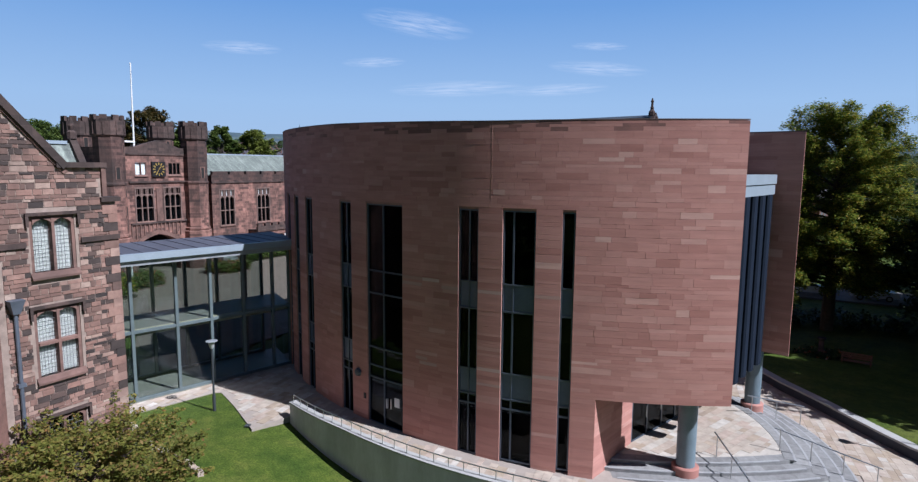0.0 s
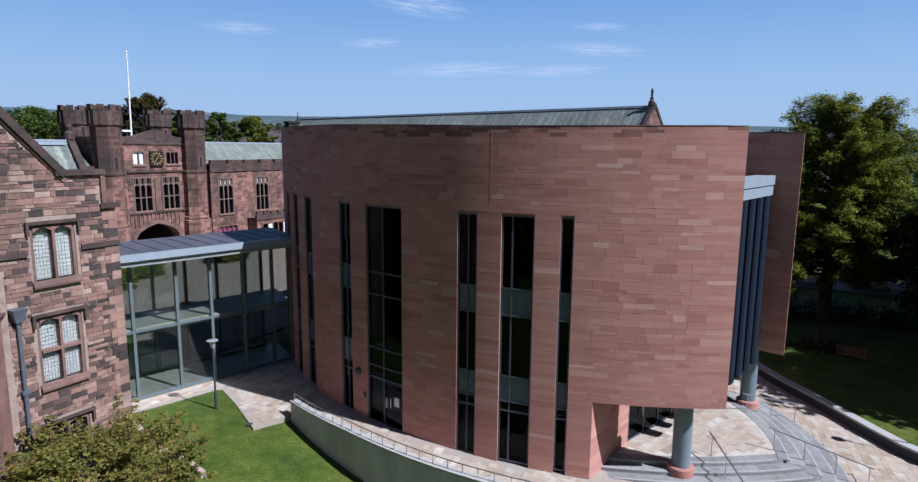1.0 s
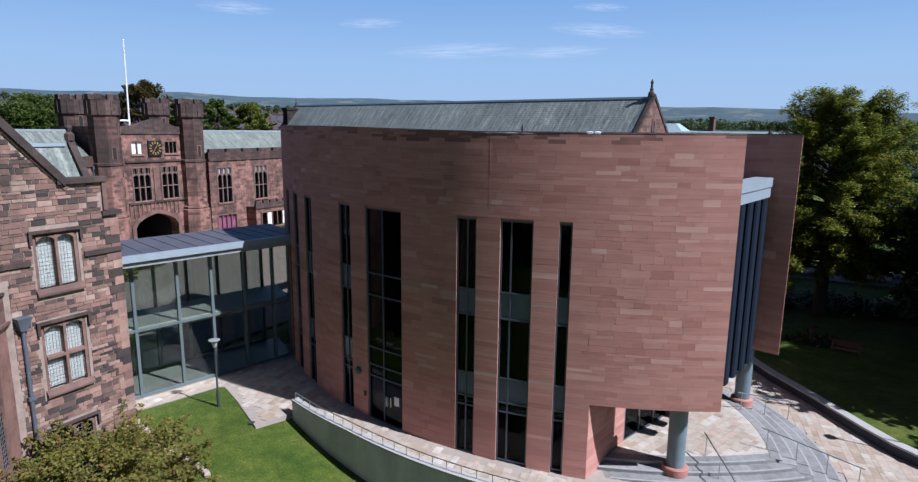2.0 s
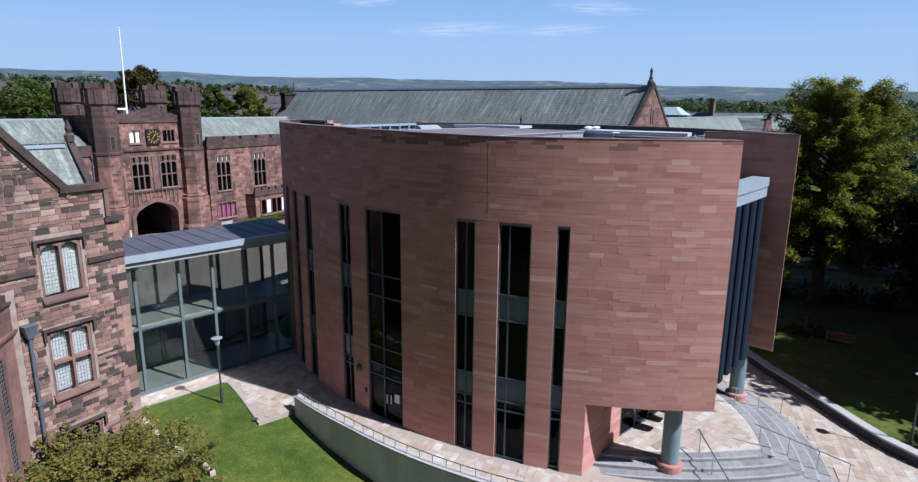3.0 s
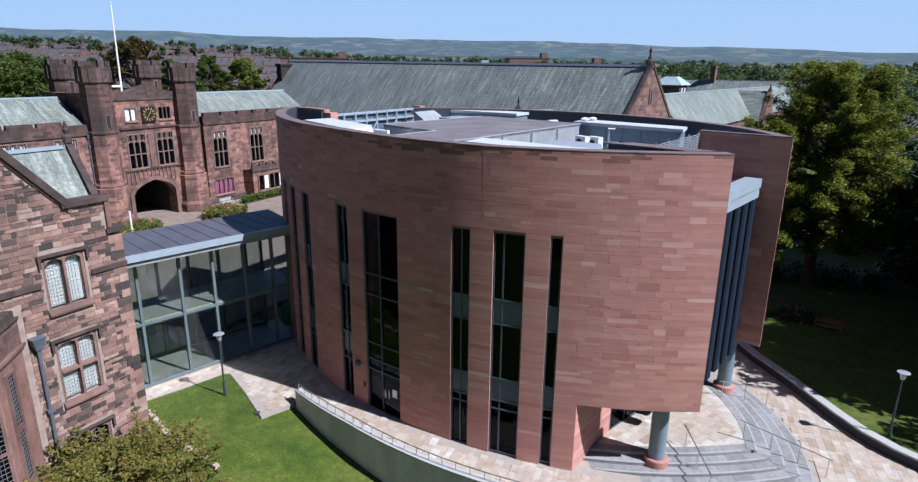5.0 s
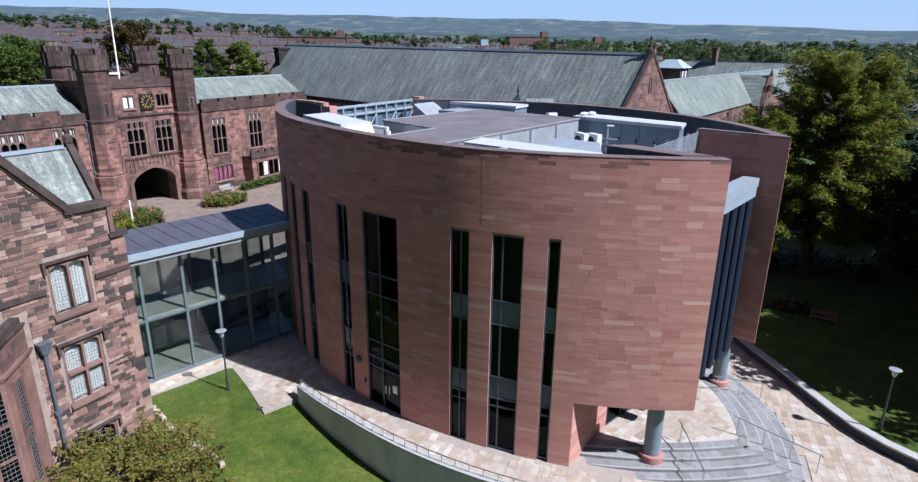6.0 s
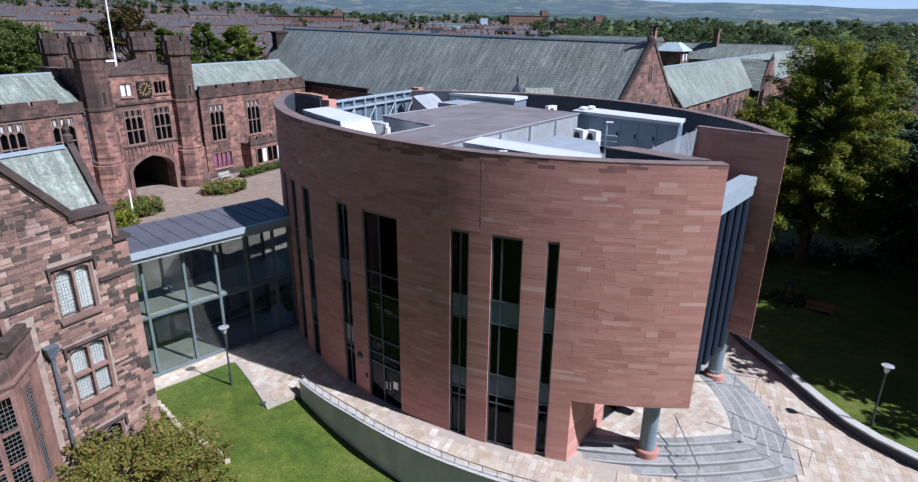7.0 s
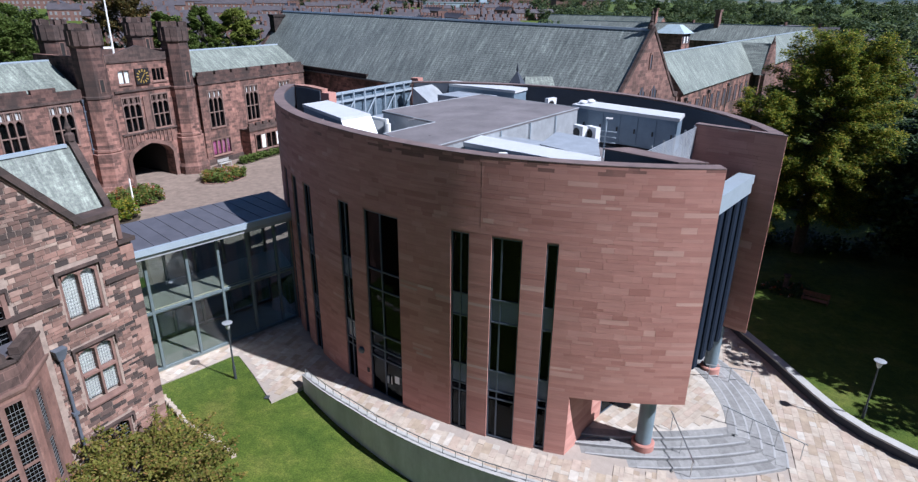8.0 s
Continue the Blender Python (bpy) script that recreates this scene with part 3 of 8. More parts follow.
part("pane", Geo().prism([tuple(e0 + ne * 0.03), tuple(e1 + ne * 0.03), tuple(e1 + ne * 0.05), tuple(e0 + ne * 0.05)], 0.08, 2.82), m_glass, door).visible_shadow = False
# fins of the open end, under a light metal beam
f0, f1 = Vector((10.6, 24.35)), Vector((14.2, 28.7))
df = (f1 - f0).normalized()
nf = Vector((-df.y, df.x))


def along(s, o):
    return tuple(f0 + df * s + nf * o)


LF = (f1 - f0).length
part("beam", Geo().prism([along(-0.25, -0.2), along(LF - 0.5, -0.2), along(LF - 0.5, 0.55), along(-0.25, 0.55)], 10.98, 11.4), m_cap, modern, "light blue-grey metal beam over the fins")
part("beam", Geo().prism([along(-0.25, -0.15), along(LF - 0.5, -0.15), along(LF - 0.5, 0.5), along(-0.25, 0.5)], 10.5, 10.95), m_cap, modern, "light blue-grey metal beam over the fins")
for i in range(5):
    s = -0.02 + i * 1.13
    part("fin", Geo().prism([along(s - 0.3, -0.1), along(s - 0.22, -0.18), along(s + 0.22, -0.18), along(s + 0.3, -0.1), along(s + 0.3, 0.3), along(s - 0.3, 0.3)], 2.55, 10.5), m_fin, modern, "" if i else "tall dark blue vertical fin")
    if i < 4:
        for z in (4.0, 6.4, 8.8):
            part("tie_bar", Geo().prism([along(s + 0.3, -0.02), along(s + 0.83, -0.02), along(s + 0.83, 0.06), along(s + 0.3, 0.06)], z, z + 0.06), m_fin, modern)
part("pane", Geo().prism([along(-0.2, 1.2), along(LF, 1.2), along(LF, 1.25), along(-0.2, 1.25)], 3.2, 10.6), m_glass, modern, "tall glazing behind the fins")
# Black sheet added so that the gaps between the fins stay dark.
part("sill", Geo().prism([along(-0.2, 0.1), along(LF, 0.1), along(LF, 1.2), along(-0.2, 1.2)], 3.2, 3.23), m_black, modern, "black sheet added to darken the gaps behind the fins")
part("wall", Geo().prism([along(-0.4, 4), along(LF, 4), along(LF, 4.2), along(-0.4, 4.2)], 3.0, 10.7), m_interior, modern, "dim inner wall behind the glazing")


def build_column(x, y, z0, z1):
    c = thing("column", "round blue-grey column on a red stone collar", "column", "entrance columns", m=pose(x, y, z0))
    part("shaft", Geo().lathe([(0.36, 0), (0.36, z1 - z0)], 28), m_column, c, smooth=True)
    part("base", Geo().lathe([(0.52, -0.35), (0.52, 0.22), (0.48, 0.26), (0.36, 0.26)], 28), m_ashlar, c, "red sandstone collar", smooth=True)


build_column(8.62, 22.75, -0.2, 2.92)
build_column(14.02, 29.0, -0.05, 3.4)


# ---------------------------------------------------------------- terrace, retaining wall and steps
KERB = [(17.9, 40.0), (17.95, 36.5), (18.1, 34.2), (18.5, 31.6), (18.8, 29.0), (19.0, 27.2), (19.35, 25.6), (20.0, 24.2), (21.1, 22.7), (23.0, 20.8), (26, 18.8), (31, 16.5)]
LAWN_EDGE = [(-15.9, 26.35), (-14.4, 27.85), (-13.1, 29.25), (-12.75, 29.3), (-12.3, 28.75), (-11.3, 27.5), (-10.4, 26.25), (-9.58, 25.12), (-8.2, 26.75)]


def kerb_x(y):
    ys = [p[1] for p in reversed(KERB)]
    return float(np.interp(y, ys, [p[0] for p in reversed(KERB)]))


def in_poly(x, y, poly):
    hit = False
    for (x0, y0), (x1, y1) in zip(poly, poly[1:] + poly[:1]):
        if (y0 > y) != (y1 > y) and x < (x1 - x0) * (y - y0) / (y1 - y0) + x0:
            hit = not hit
    return hit


PATH_AREA = LAWN_EDGE + [on1(229, 23.5), on1(234, 23.5), on1(234, 21.0), (-5.0, 29.5), (-8.5, 38.0), (-11.0, 36.5), (-17.6, 27.9)]


def arc_x(y):
    """Where the terrace's outer edge lies on a line of that y."""
    return C1[0] - math.sqrt(max(0.01, 23.7 ** 2 - (C1[1] - y) ** 2))


g = Geo()
rows = [19.3 + 0.4 * i for i in range(52)]
for y0, y1 in zip(rows, rows[1:]):
    xa, xb = (arc_x(y0), arc_x(y1)) if y1 < 27.4 else (2.0, 2.0)
    n = 24
    for i in range(n):
        q = []
        for y, xs in ((y0, xa), (y1, xb)):
            for u in ((i / n, (i + 1) / n) if y == y0 else ((i + 1) / n, i / n)):
                x = xs + (kerb_x(y) + 0.1 - xs) * u
                q.append((x, y, pave_z(x, y) - 0.02))
        g.add(q, [(0, 1, 2, 3)])
g.prism(PATH_AREA, -0.3, 0.0)
pavement = setting("pavement", g, m_mortar_pale, "buff sandstone flag paving round the building", "paving")

# lawn beyond the kerb
g = Geo()
offs = [0.2, 1.0, 2.5, 5, 9, 14, 20, 28, 40]
cols = []
for x, y in KERB:
    z = pave_z(x, y) + 0.42
    cols.append([(x + o * 0.93, y + o * 0.36, z - 0.02 + (float(np.interp(o, [0, 3, 12, 40], [0, -0.1, -0.9, -1.3])))) for o in offs])
n = len(offs)
g.v = [p for c in cols for p in c]
g.f = [(i * n + j, i * n + j + 1, (i + 1) * n + j + 1, (i + 1) * n + j) for i in range(len(cols) - 1) for j in range(n - 1)]
setting("lawn", g, m_grass, "shaded mown lawn beyond the kerb wall", "lawn").data.shade_smooth()

rw = thing("retaining_wall", "curved grey concrete retaining wall with pale coping", "wall", kind="structure")
def ribbon(sections):
    """One closed mesh through cross-sections of four corners each."""
    g, n = Geo(), len(sections) - 1
    g.v = [tuple(p) for sec in sections for p in sec]
    g.f = [(3, 2, 1, 0), (4 * n, 4 * n + 1, 4 * n + 2, 4 * n + 3)]
    g.f += [(4 * i + j, 4 * i + (j + 1) % 4, 4 * i + 4 + (j + 1) % 4, 4 * i + 4 + j) for i in range(n) for j in range(4)]
    return g


def wall_top(a):
    return 0.68 + 0.25 * min(0.0, pave_z(*on1(a)))


def wall_sections(o0, o1, lo, hi, a0=223.9, a1=261.6):
    out = []
    for i in range(37):
        a = a0 + (a1 - a0) * i / 36
        r, t = wall_r(a), wall_top(a)
        p, q = on1(a, r + o0), on1(a, r + o1)
        out.append([(*p, lo if lo < -2 else t + lo), (*q, lo if lo < -2 else t + lo), (*q, t + hi), (*p, t + hi)])
    return out


part("wall", ribbon(wall_sections(-0.3, 0.0, -4.0, 0.0)), m_concrete, rw)
part("coping", ribbon(wall_sections(-0.33, 0.03, 0.0, 0.07)), m_coping, rw, "pale stone coping")


def step_outline(r, rs):
    """The edge of one step: along the front arc to the corner, then along the side arc."""
    cs = (4.1, 26.7)
    pts = []
    for a in np.arange(250.0, 300.0, 1.0):
        p = on1(a, r)
        if math.hypot(p[0] - cs[0], p[1] - cs[1]) > rs and p[0] > cs[0]:
            break
        pts.append(p)
    b0 = math.atan2(pts[-1][1] - cs[1], pts[-1][0] - cs[0])
    for a in np.linspace(b0 + 0.02, radians(22), 22):
        pts.append((cs[0] + rs * math.cos(a), cs[1] + rs * math.sin(a)))
    return pts + [(8.0, 34.0), (4.6, 26.0)]


steps = thing("entrance_steps", "curved grey stone steps fanning round the entrance", "steps", kind="structure")
for k in range(5):
    poly = step_outline(20.05 + 0.49 * k, 9.75 + 0.565 * k)
    part("step", Geo().prism(poly, -0.15 * k - 0.15 - (0.9 if k == 4 else 0), -0.15 * k), m_step, steps)
plaza_top = step_outline(19.55, 9.3)
setting("entrance_floor", Geo().prism(plaza_top, -0.01, 0.006), m_pave, "buff sandstone flag floor before the entrance", "paving")

kw = thing("kerb_wall", "low curved stone kerb wall between paving and lawn", "wall", kind="structure")
def kerb_sections(o0, o1, lo, hi):
    out = []
    for k, (x, y) in enumerate(KERB):
        (xa, ya), (xb, yb) = KERB[max(0, k - 1)], KERB[min(len(KERB) - 1, k + 1)]
        d = Vector((xb - xa, yb - ya)).normalized()
        n = Vector((-d.y, d.x))
        z = pave_z(x, y)
        p, q = (x + n.x * o0, y + n.y * o0), (x + n.x * o1, y + n.y * o1)
        out.append([(*p, z + lo), (*q, z + lo), (*q, z + hi), (*p, z + hi)])
    return out


part("wall", ribbon(kerb_sections(0.0, 0.4, -0.5, 0.42)), m_dark_render, kw, "dark grey kerb wall")
part("coping", ribbon(kerb_sections(-0.04, 0.46, 0.42, 0.52)), m_coping, kw, "pale weathered coping")


# ---------------------------------------------------------------- glazed link
link = thing("glazed_link", "two-storey glazed link with a lead roof", "building")
K0, KD = Vector((-16.75, 27.32)), Vector((0.674, 0.739))
KN = Vector((KD.y, -KD.x))


def lk(s, o):
    """A place s along the link's front and o outward from it."""
    p = K0 + KD * s + KN * o
    return p.x, p.y


LL = 9.1
part("roof", Geo().prism([lk(-0.6, 1.0), lk(LL + 0.2, 1.0), lk(LL + 0.9, -3.6), lk(-0.6, -3.6)], 7.2, 7.48), m_lead, link, "lead-grey standing seam roof")
part("fascia", Geo().prism([lk(-0.6, 1.06), lk(LL + 0.2, 1.06), lk(LL + 0.2, 0.9), lk(-0.6, 0.9)][::-1], 7.16, 7.49), m_cap, link, "light blue-grey metal eaves fascia")
part("soffit", Geo().prism([lk(-0.6, 0.9), lk(LL + 0.2, 0.9), lk(LL + 0.9, -3.5), lk(-0.6, -3.5)], 6.9, 7.19), m_grey_metal, link)
part("floor_slab", Geo().prism([lk(-0.4, -0.15), lk(LL, -0.15), lk(LL + 0.9, -3.2), lk(-0.4, -3.2)], 3.35, 3.62), m_floor_in, link)
part("floor_slab", Geo().prism([lk(-0.4, 0.1), lk(LL, 0.1), lk(LL + 0.9, -3.3), lk(-0.4, -3.3)], -0.3, 0.05), m_floor_in, link)
part("floor_edge", Geo().prism([lk(0.0, -0.1), lk(LL, -0.1), lk(LL, -0.16), lk(0.0, -0.16)][::-1], 3.28, 3.62), m_cream, link, "cream edge of the upper floor")
for k in range(11):
    s = 0.2 + k * 0.85
    part("roof_seam", Geo().prism([lk(s, 0.9), lk(s + 0.06, 0.9), lk(s + 0.06, -3.55), lk(s, -3.55)], 7.48, 7.505), m_lead, link)
for off in (0.0, -3.3):
    for s in (0.05, 0.65, 2.75, 4.5, 6.3, 8.05, 9.1):
        part("mullion", Geo().prism([lk(s - 0.07, off - 0.1), lk(s + 0.07, off - 0.1), lk(s + 0.07, off + 0.1), lk(s - 0.07, off + 0.1)], 0.05, 7.0), m_link_frame, link)
    for z in (0.05, 3.45, 6.8):
        part("transom", Geo().prism([lk(0, off - 0.08), lk(LL, off - 0.08), lk(LL, off + 0.08), lk(0, off + 0.08)], z, z + 0.14), m_link_frame, link)
    for s0, s1 in ((0.05, 0.65), (0.65, 2.75), (2.75, 4.5), (4.5, 6.3), (6.3, 8.05), (8.05, 9.1)):
        for z0, z1 in ((0.19, 3.45), (3.59, 6.8)):
            part("pane", Geo().prism([lk(s0 + 0.07, off - 0.012), lk(s1 - 0.07, off - 0.012), lk(s1 - 0.07, off + 0.012), lk(s0 + 0.07, off + 0.012)], z0, z1), m_link_glass, link).visible_shadow = False


# ---------------------------------------------------------------- old school: parts that all its fronts share
def arch_heads(g, x, w, lights, ztop, rise, y0, y1):
    """Fills the corners over each light, so that its head is a pointed arch."""
    lw = w / lights
    for i in range(lights):
        a, b = x + i * lw, x + (i + 1) * lw
        m = 0.5 * (a + b)
        for e in (a, b):
            pts = [(e, ztop - rise)] + [(e + (m - e) * u, ztop - rise * (1 - u ** 0.55)) for u in (0.25, 0.6, 1.0)] + [(e, ztop)]
            if e == b:
                pts = pts[::-1]
            g.side(pts, y0, y1)


m_pale_light = plain("pale_top_panel", (0.42, 0.44, 0.44), 0.3, vary=0.25, scale=3)


def old_window(parent, x, z0, w, h, y, lights, rows, deep=0.25, blind=None, label="", head=0.3, hood=True, lead=0.0, upper=0.0, slim=0.0):
    """A stone mullioned window with leaded panes, in a front that looks along -y."""
    win = part("window", Geo(), m_dress, parent, label)
    g = Geo()
    t = 0.15 if w > 1.6 else 0.1
    fy = y - 0.05 if w > 1.6 else y + 0.05
    g.box(x - t, x, fy, y + deep, z0 - t, z0 + h + t).box(x + w, x + w + t, fy, y + deep, z0 - t, z0 + h + t)
    g.box(x, x + w, fy, y + deep, z0 + h, z0 + h + t)
    lw, mw = w / lights, 0.045 if w < 1.6 else 0.075
    for i in range(1, lights):
        g.box(x + i * lw - mw, x + i * lw + mw, y - 0.02, y + deep, z0, z0 + h)
    for j in range(1, rows):
        zz = z0 + (h - upper) * j / rows
        g.box(x, x + w, y - 0.015, y + deep, zz - 0.05, zz + 0.05)
    if upper:
        zz = z0 + h - upper
        g.box(x, x + w, y - 0.015, y + deep, zz - 0.05, zz + 0.05)
        for i in range(2 * lights):
            g.box(x + (i + 0.5) * lw / 2 - 0.035, x + (i + 0.5) * lw / 2 + 0.035, y - 0.01, y + deep, zz, z0 + h)
    if head:
        arch_heads(g, x, w, lights, z0 + h - upper - (0.05 if upper else 0), head, y, y + deep)
    if upper > 0.75:
        part("top_light", Geo().box(x, x + w, y + deep - 0.1, y + deep - 0.075, z0 + h - upper + 0.05, z0 + h), m_pale_light, win, "pale panel in the top lights")
    part("stone_frame", g, m_tracery if upper else m_dress, win)
    part("sill", Geo().add([(x - 0.16, y - 0.12, z0 - 0.24), (x + w + 0.16, y - 0.12, z0 - 0.24), (x + w + 0.16, y - 0.12, z0 - 0.17), (x - 0.16, y - 0.12, z0 - 0.17),
                            (x - 0.16, y - 0.03, z0 - 0.24), (x + w + 0.16, y - 0.03, z0 - 0.24), (x + w + 0.16, y + 0.0, z0), (x - 0.16, y + 0.0, z0)],
                           [(0, 1, 2, 3), (3, 2, 6, 7), (0, 3, 7, 4), (1, 5, 6, 2), (0, 4, 5, 1)]), m_dress, win)
    if hood:
        part("hood_mould", Geo().box(x - 0.24, x + w + 0.24, y - 0.11, y - 0.02, z0 + h + t, z0 + h + t + 0.1).box(x - 0.24, x - 0.15, y - 0.11, y - 0.02, z0 + h - 0.25, z0 + h + t).box(x + w + 0.15, x + w + 0.24, y - 0.11, y - 0.02, z0 + h - 0.25, z0 + h + t), m_sooty, win)
    part("pane", Geo().box(x, x + w, y + deep - 0.06, y + deep - 0.045, z0, z0 + h), m_glass if not blind else m_clear_glass, win).visible_shadow = False
    if lead:
        k = Geo()
        for i in range(1, int(w / lead)):
            k.box(x + i * lead - 0.0035, x + i * lead + 0.0035, y + deep - 0.075, y + deep - 0.058, z0, z0 + h)
        for i in range(1, int(h / (lead * 1.35))):
            k.box(x, x + w, y + deep - 0.077, y + deep - 0.06, z0 + i * lead * 1.35 - 0.0035, z0 + i * lead * 1.35 + 0.0035)
        part("leading", k, m_lead_bar, win, "lattice of lead glazing bars")["kind"] = "stuff"
    # Without a blind, a dark board stands in for the unlit room.
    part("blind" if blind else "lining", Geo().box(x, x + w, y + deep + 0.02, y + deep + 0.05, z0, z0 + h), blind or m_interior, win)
    return win


def grid_wall(x0, x1, z0, z1, y0, y1, holes):
    """A flat wall with openings cut right through it, as one mesh."""
    xs = sorted({x0, x1, *(v for h in holes for v in h[:2])})
    zs = sorted({z0, z1, *(v for h in holes for v in h[2:])})
    nx, nz = len(xs), len(zs)
    g = Geo()
    g.v = [(x, y, z) for y in (y0, y1) for z in zs for x in xs]

    def solid(i, j):
        if not (0 <= i < nx - 1 and 0 <= j < nz - 1):
            return False
        cx, cz = (xs[i] + xs[i + 1]) / 2, (zs[j] + zs[j + 1]) / 2
        return not any(a < cx < b and c < cz < d for a, b, c, d in holes)

    def at(i, j, k):
        return k * nx * nz + j * nx + i

    for j in range(nz - 1):
        for i in range(nx - 1):
            if not solid(i, j):
                continue
            g.f += [(at(i, j, 0), at(i + 1, j, 0), at(i + 1, j + 1, 0), at(i, j + 1, 0)), (at(i, j + 1, 1), at(i + 1, j + 1, 1), at(i + 1, j, 1), at(i, j, 1))]
            if not solid(i - 1, j):
                g.f.append((at(i, j, 0), at(i, j + 1, 0), at(i, j + 1, 1), at(i, j, 1)))
            if not solid(i + 1, j):
                g.f.append((at(i + 1, j, 1), at(i + 1, j + 1, 1), at(i + 1, j + 1, 0), at(i + 1, j, 0)))
            if not solid(i, j - 1):
                g.f.append((at(i, j, 1), at(i + 1, j, 1), at(i + 1, j, 0), at(i, j, 0)))
            if not solid(i, j + 1):
                g.f.append((at(i, j + 1, 0), at(i + 1, j + 1, 0), at(i + 1, j + 1, 1), at(i, j + 1, 1)))
    return g


def hole(x, z0, w, h):
    return x - 0.1, x + w + 0.1, z0 - 0.1, z0 + h + 0.1


m_lead_pipe = plain("weathered_lead_pipe", (0.12, 0.14, 0.175), 0.55, 0.2, 0.2)


def downpipe(parent, x, y, z0, z1):
    p = part("downpipe", Geo(), m_lead_pipe, parent, "grey-blue lead downpipe with a hopper head")
    part("pipe", Geo().tube((x, y - 0.12, z0), (x, y - 0.12, z1 - 0.3), 0.06, 8), m_lead_pipe, p)
    part("hopper", Geo().add([(x - 0.1, y - 0.22, z1 - 0.45), (x + 0.1, y - 0.22, z1 - 0.45), (x + 0.1, y - 0.02, z1 - 0.45), (x - 0.1, y - 0.02, z1 - 0.45),
                              (x - 0.22, y - 0.34, z1), (x + 0.22, y - 0.34, z1), (x + 0.22, y, z1), (x - 0.22, y, z1)],
                             [(3, 2, 1, 0), (4, 5, 6, 7), (0, 1, 5, 4), (1, 2, 6, 5), (2, 3, 7, 6), (3, 0, 4, 7)]), m_lead_pipe, p)
    for k in range(int((z1 - z0) / 2)):
        part("bracket", Geo().box(x - 0.11, x + 0.11, y - 0.2, y, z0 + 1 + 2 * k, z0 + 1.12 + 2 * k), m_lead_pipe, p)


# ---------------------------------------------------------------- wing with the gable
wing = thing("school_wing", "old red sandstone school wing with a coped gable", "building", m=GOTH)
WY = 21.05
GABLE = [(-1.0, -3), (13.2, -3), (13.2, 10.3), (12.72, 10.5), (12.72, 11.5), (11.4, 11.5), (6.2, 17.5), (1.0, 11.5), (-1.0, 11.5)]
part("wall", grid_wall(-1.0, 13.2, -3, 10.3, WY, WY + 0.7, [hole(10.45, 8.1, 1.2, 1.75), hole(10.38, 4.6, 1.25, 2.2), hole(10.33, 1.0, 1.28, 2.05), hole(4.6, 8.0, 3.9, 1.9)]), m_wing_mortar, wing, "gable wall of coursed sandstone rubble")
part("gable", Geo().side([(-1.0, 10.3), (13.2, 10.3), (12.72, 10.5), (12.72, 11.5), (11.4, 11.5), (6.2, 17.5), (1.0, 11.5), (-1.0, 11.5)], WY, WY + 0.7), m_wing_mortar, wing)
# Out-of-view wing length, added to block sky light on the front shell.
part("wall", Geo().box(-48, -1.0, WY + 2, WY + 9, -3, 11.5), m_far_stone, wing, "unseen plain wing extension added to block sky light")
part("roof", Geo().add([(-48, WY + 1.7, 11.4), (-1.0, WY + 1.7, 11.4), (-1.0, WY + 6.5, 16.5), (-48, WY + 6.5, 16.5), (-1.0, WY + 11.3, 11.4), (-48, WY + 11.3, 11.4)], [(0, 1, 2, 3), (3, 2, 4, 5)]), m_slate, wing)
part("wall", Geo().box(12.5, 13.2, WY + 0.7, 27.5, -3, 10.3), m_far_stone, wing)
part("wall", Geo().box(13.2, 16.4, 27.2, 27.9, -3, 9.6), m_far_stone, wing)
part("wall", Geo().box(15.8, 16.4, 27.9, 33.0, -3, 9.6), m_far_stone, wing)
part("gable_wall", Geo().side([(27.2, 9.6), (30.8, 9.6), (28.95, 12.5)], -16.3, -16.0, pose(0, 0, 0, 0, 0, 90)), m_far_stone, wing)
part("roof", Geo().add([(-1.0, WY + 0.6, 11.0), (-1.0, 27.0, 11.0), (6.2, WY + 0.6, 16.9), (6.2, 27.0, 16.9), (13.0, WY + 0.6, 10.2), (13.0, 27.0, 10.2)], [(0, 2, 3, 1), (2, 4, 5, 3)]), m_slate, wing, "green-grey slate roof behind the gable")
part("roof", Geo().add([(4.0, 27.3, 9.8), (16.05, 27.3, 9.8), (16.05, 28.95, 12.55), (4.0, 28.95, 12.55), (16.05, 30.7, 9.8), (4.0, 30.7, 9.8)], [(0, 1, 2, 3), (3, 2, 4, 5)]), m_slate_pale, wing, "pale green slate roof of the lower range")
part("ridge", Geo().box(4.0, 15.9, 28.83, 29.07, 12.5, 12.65), m_cap, wing, "lead ridge roll")


def coping(parent, x0, z0, x1, z1, y0, y1, th, mat):
    """A sloping or level coping stone run in a gable's plane."""
    d = Vector((x1 - x0, z1 - z0)).normalized()
    n = Vector((-d.y, d.x)) * th
    if n.y < 0:
        n = -n
    pts = [(x0, z0), (x1, z1), (x1 + n.x, z1 + n.y), (x0 + n.x, z0 + n.y)]
    area = sum(a[0] * b[1] - b[0] * a[1] for a, b in zip(pts, pts[1:] + pts[:1]))
    part("coping", Geo().side(pts if area > 0 else pts[::-1], y0, y1), mat, parent)


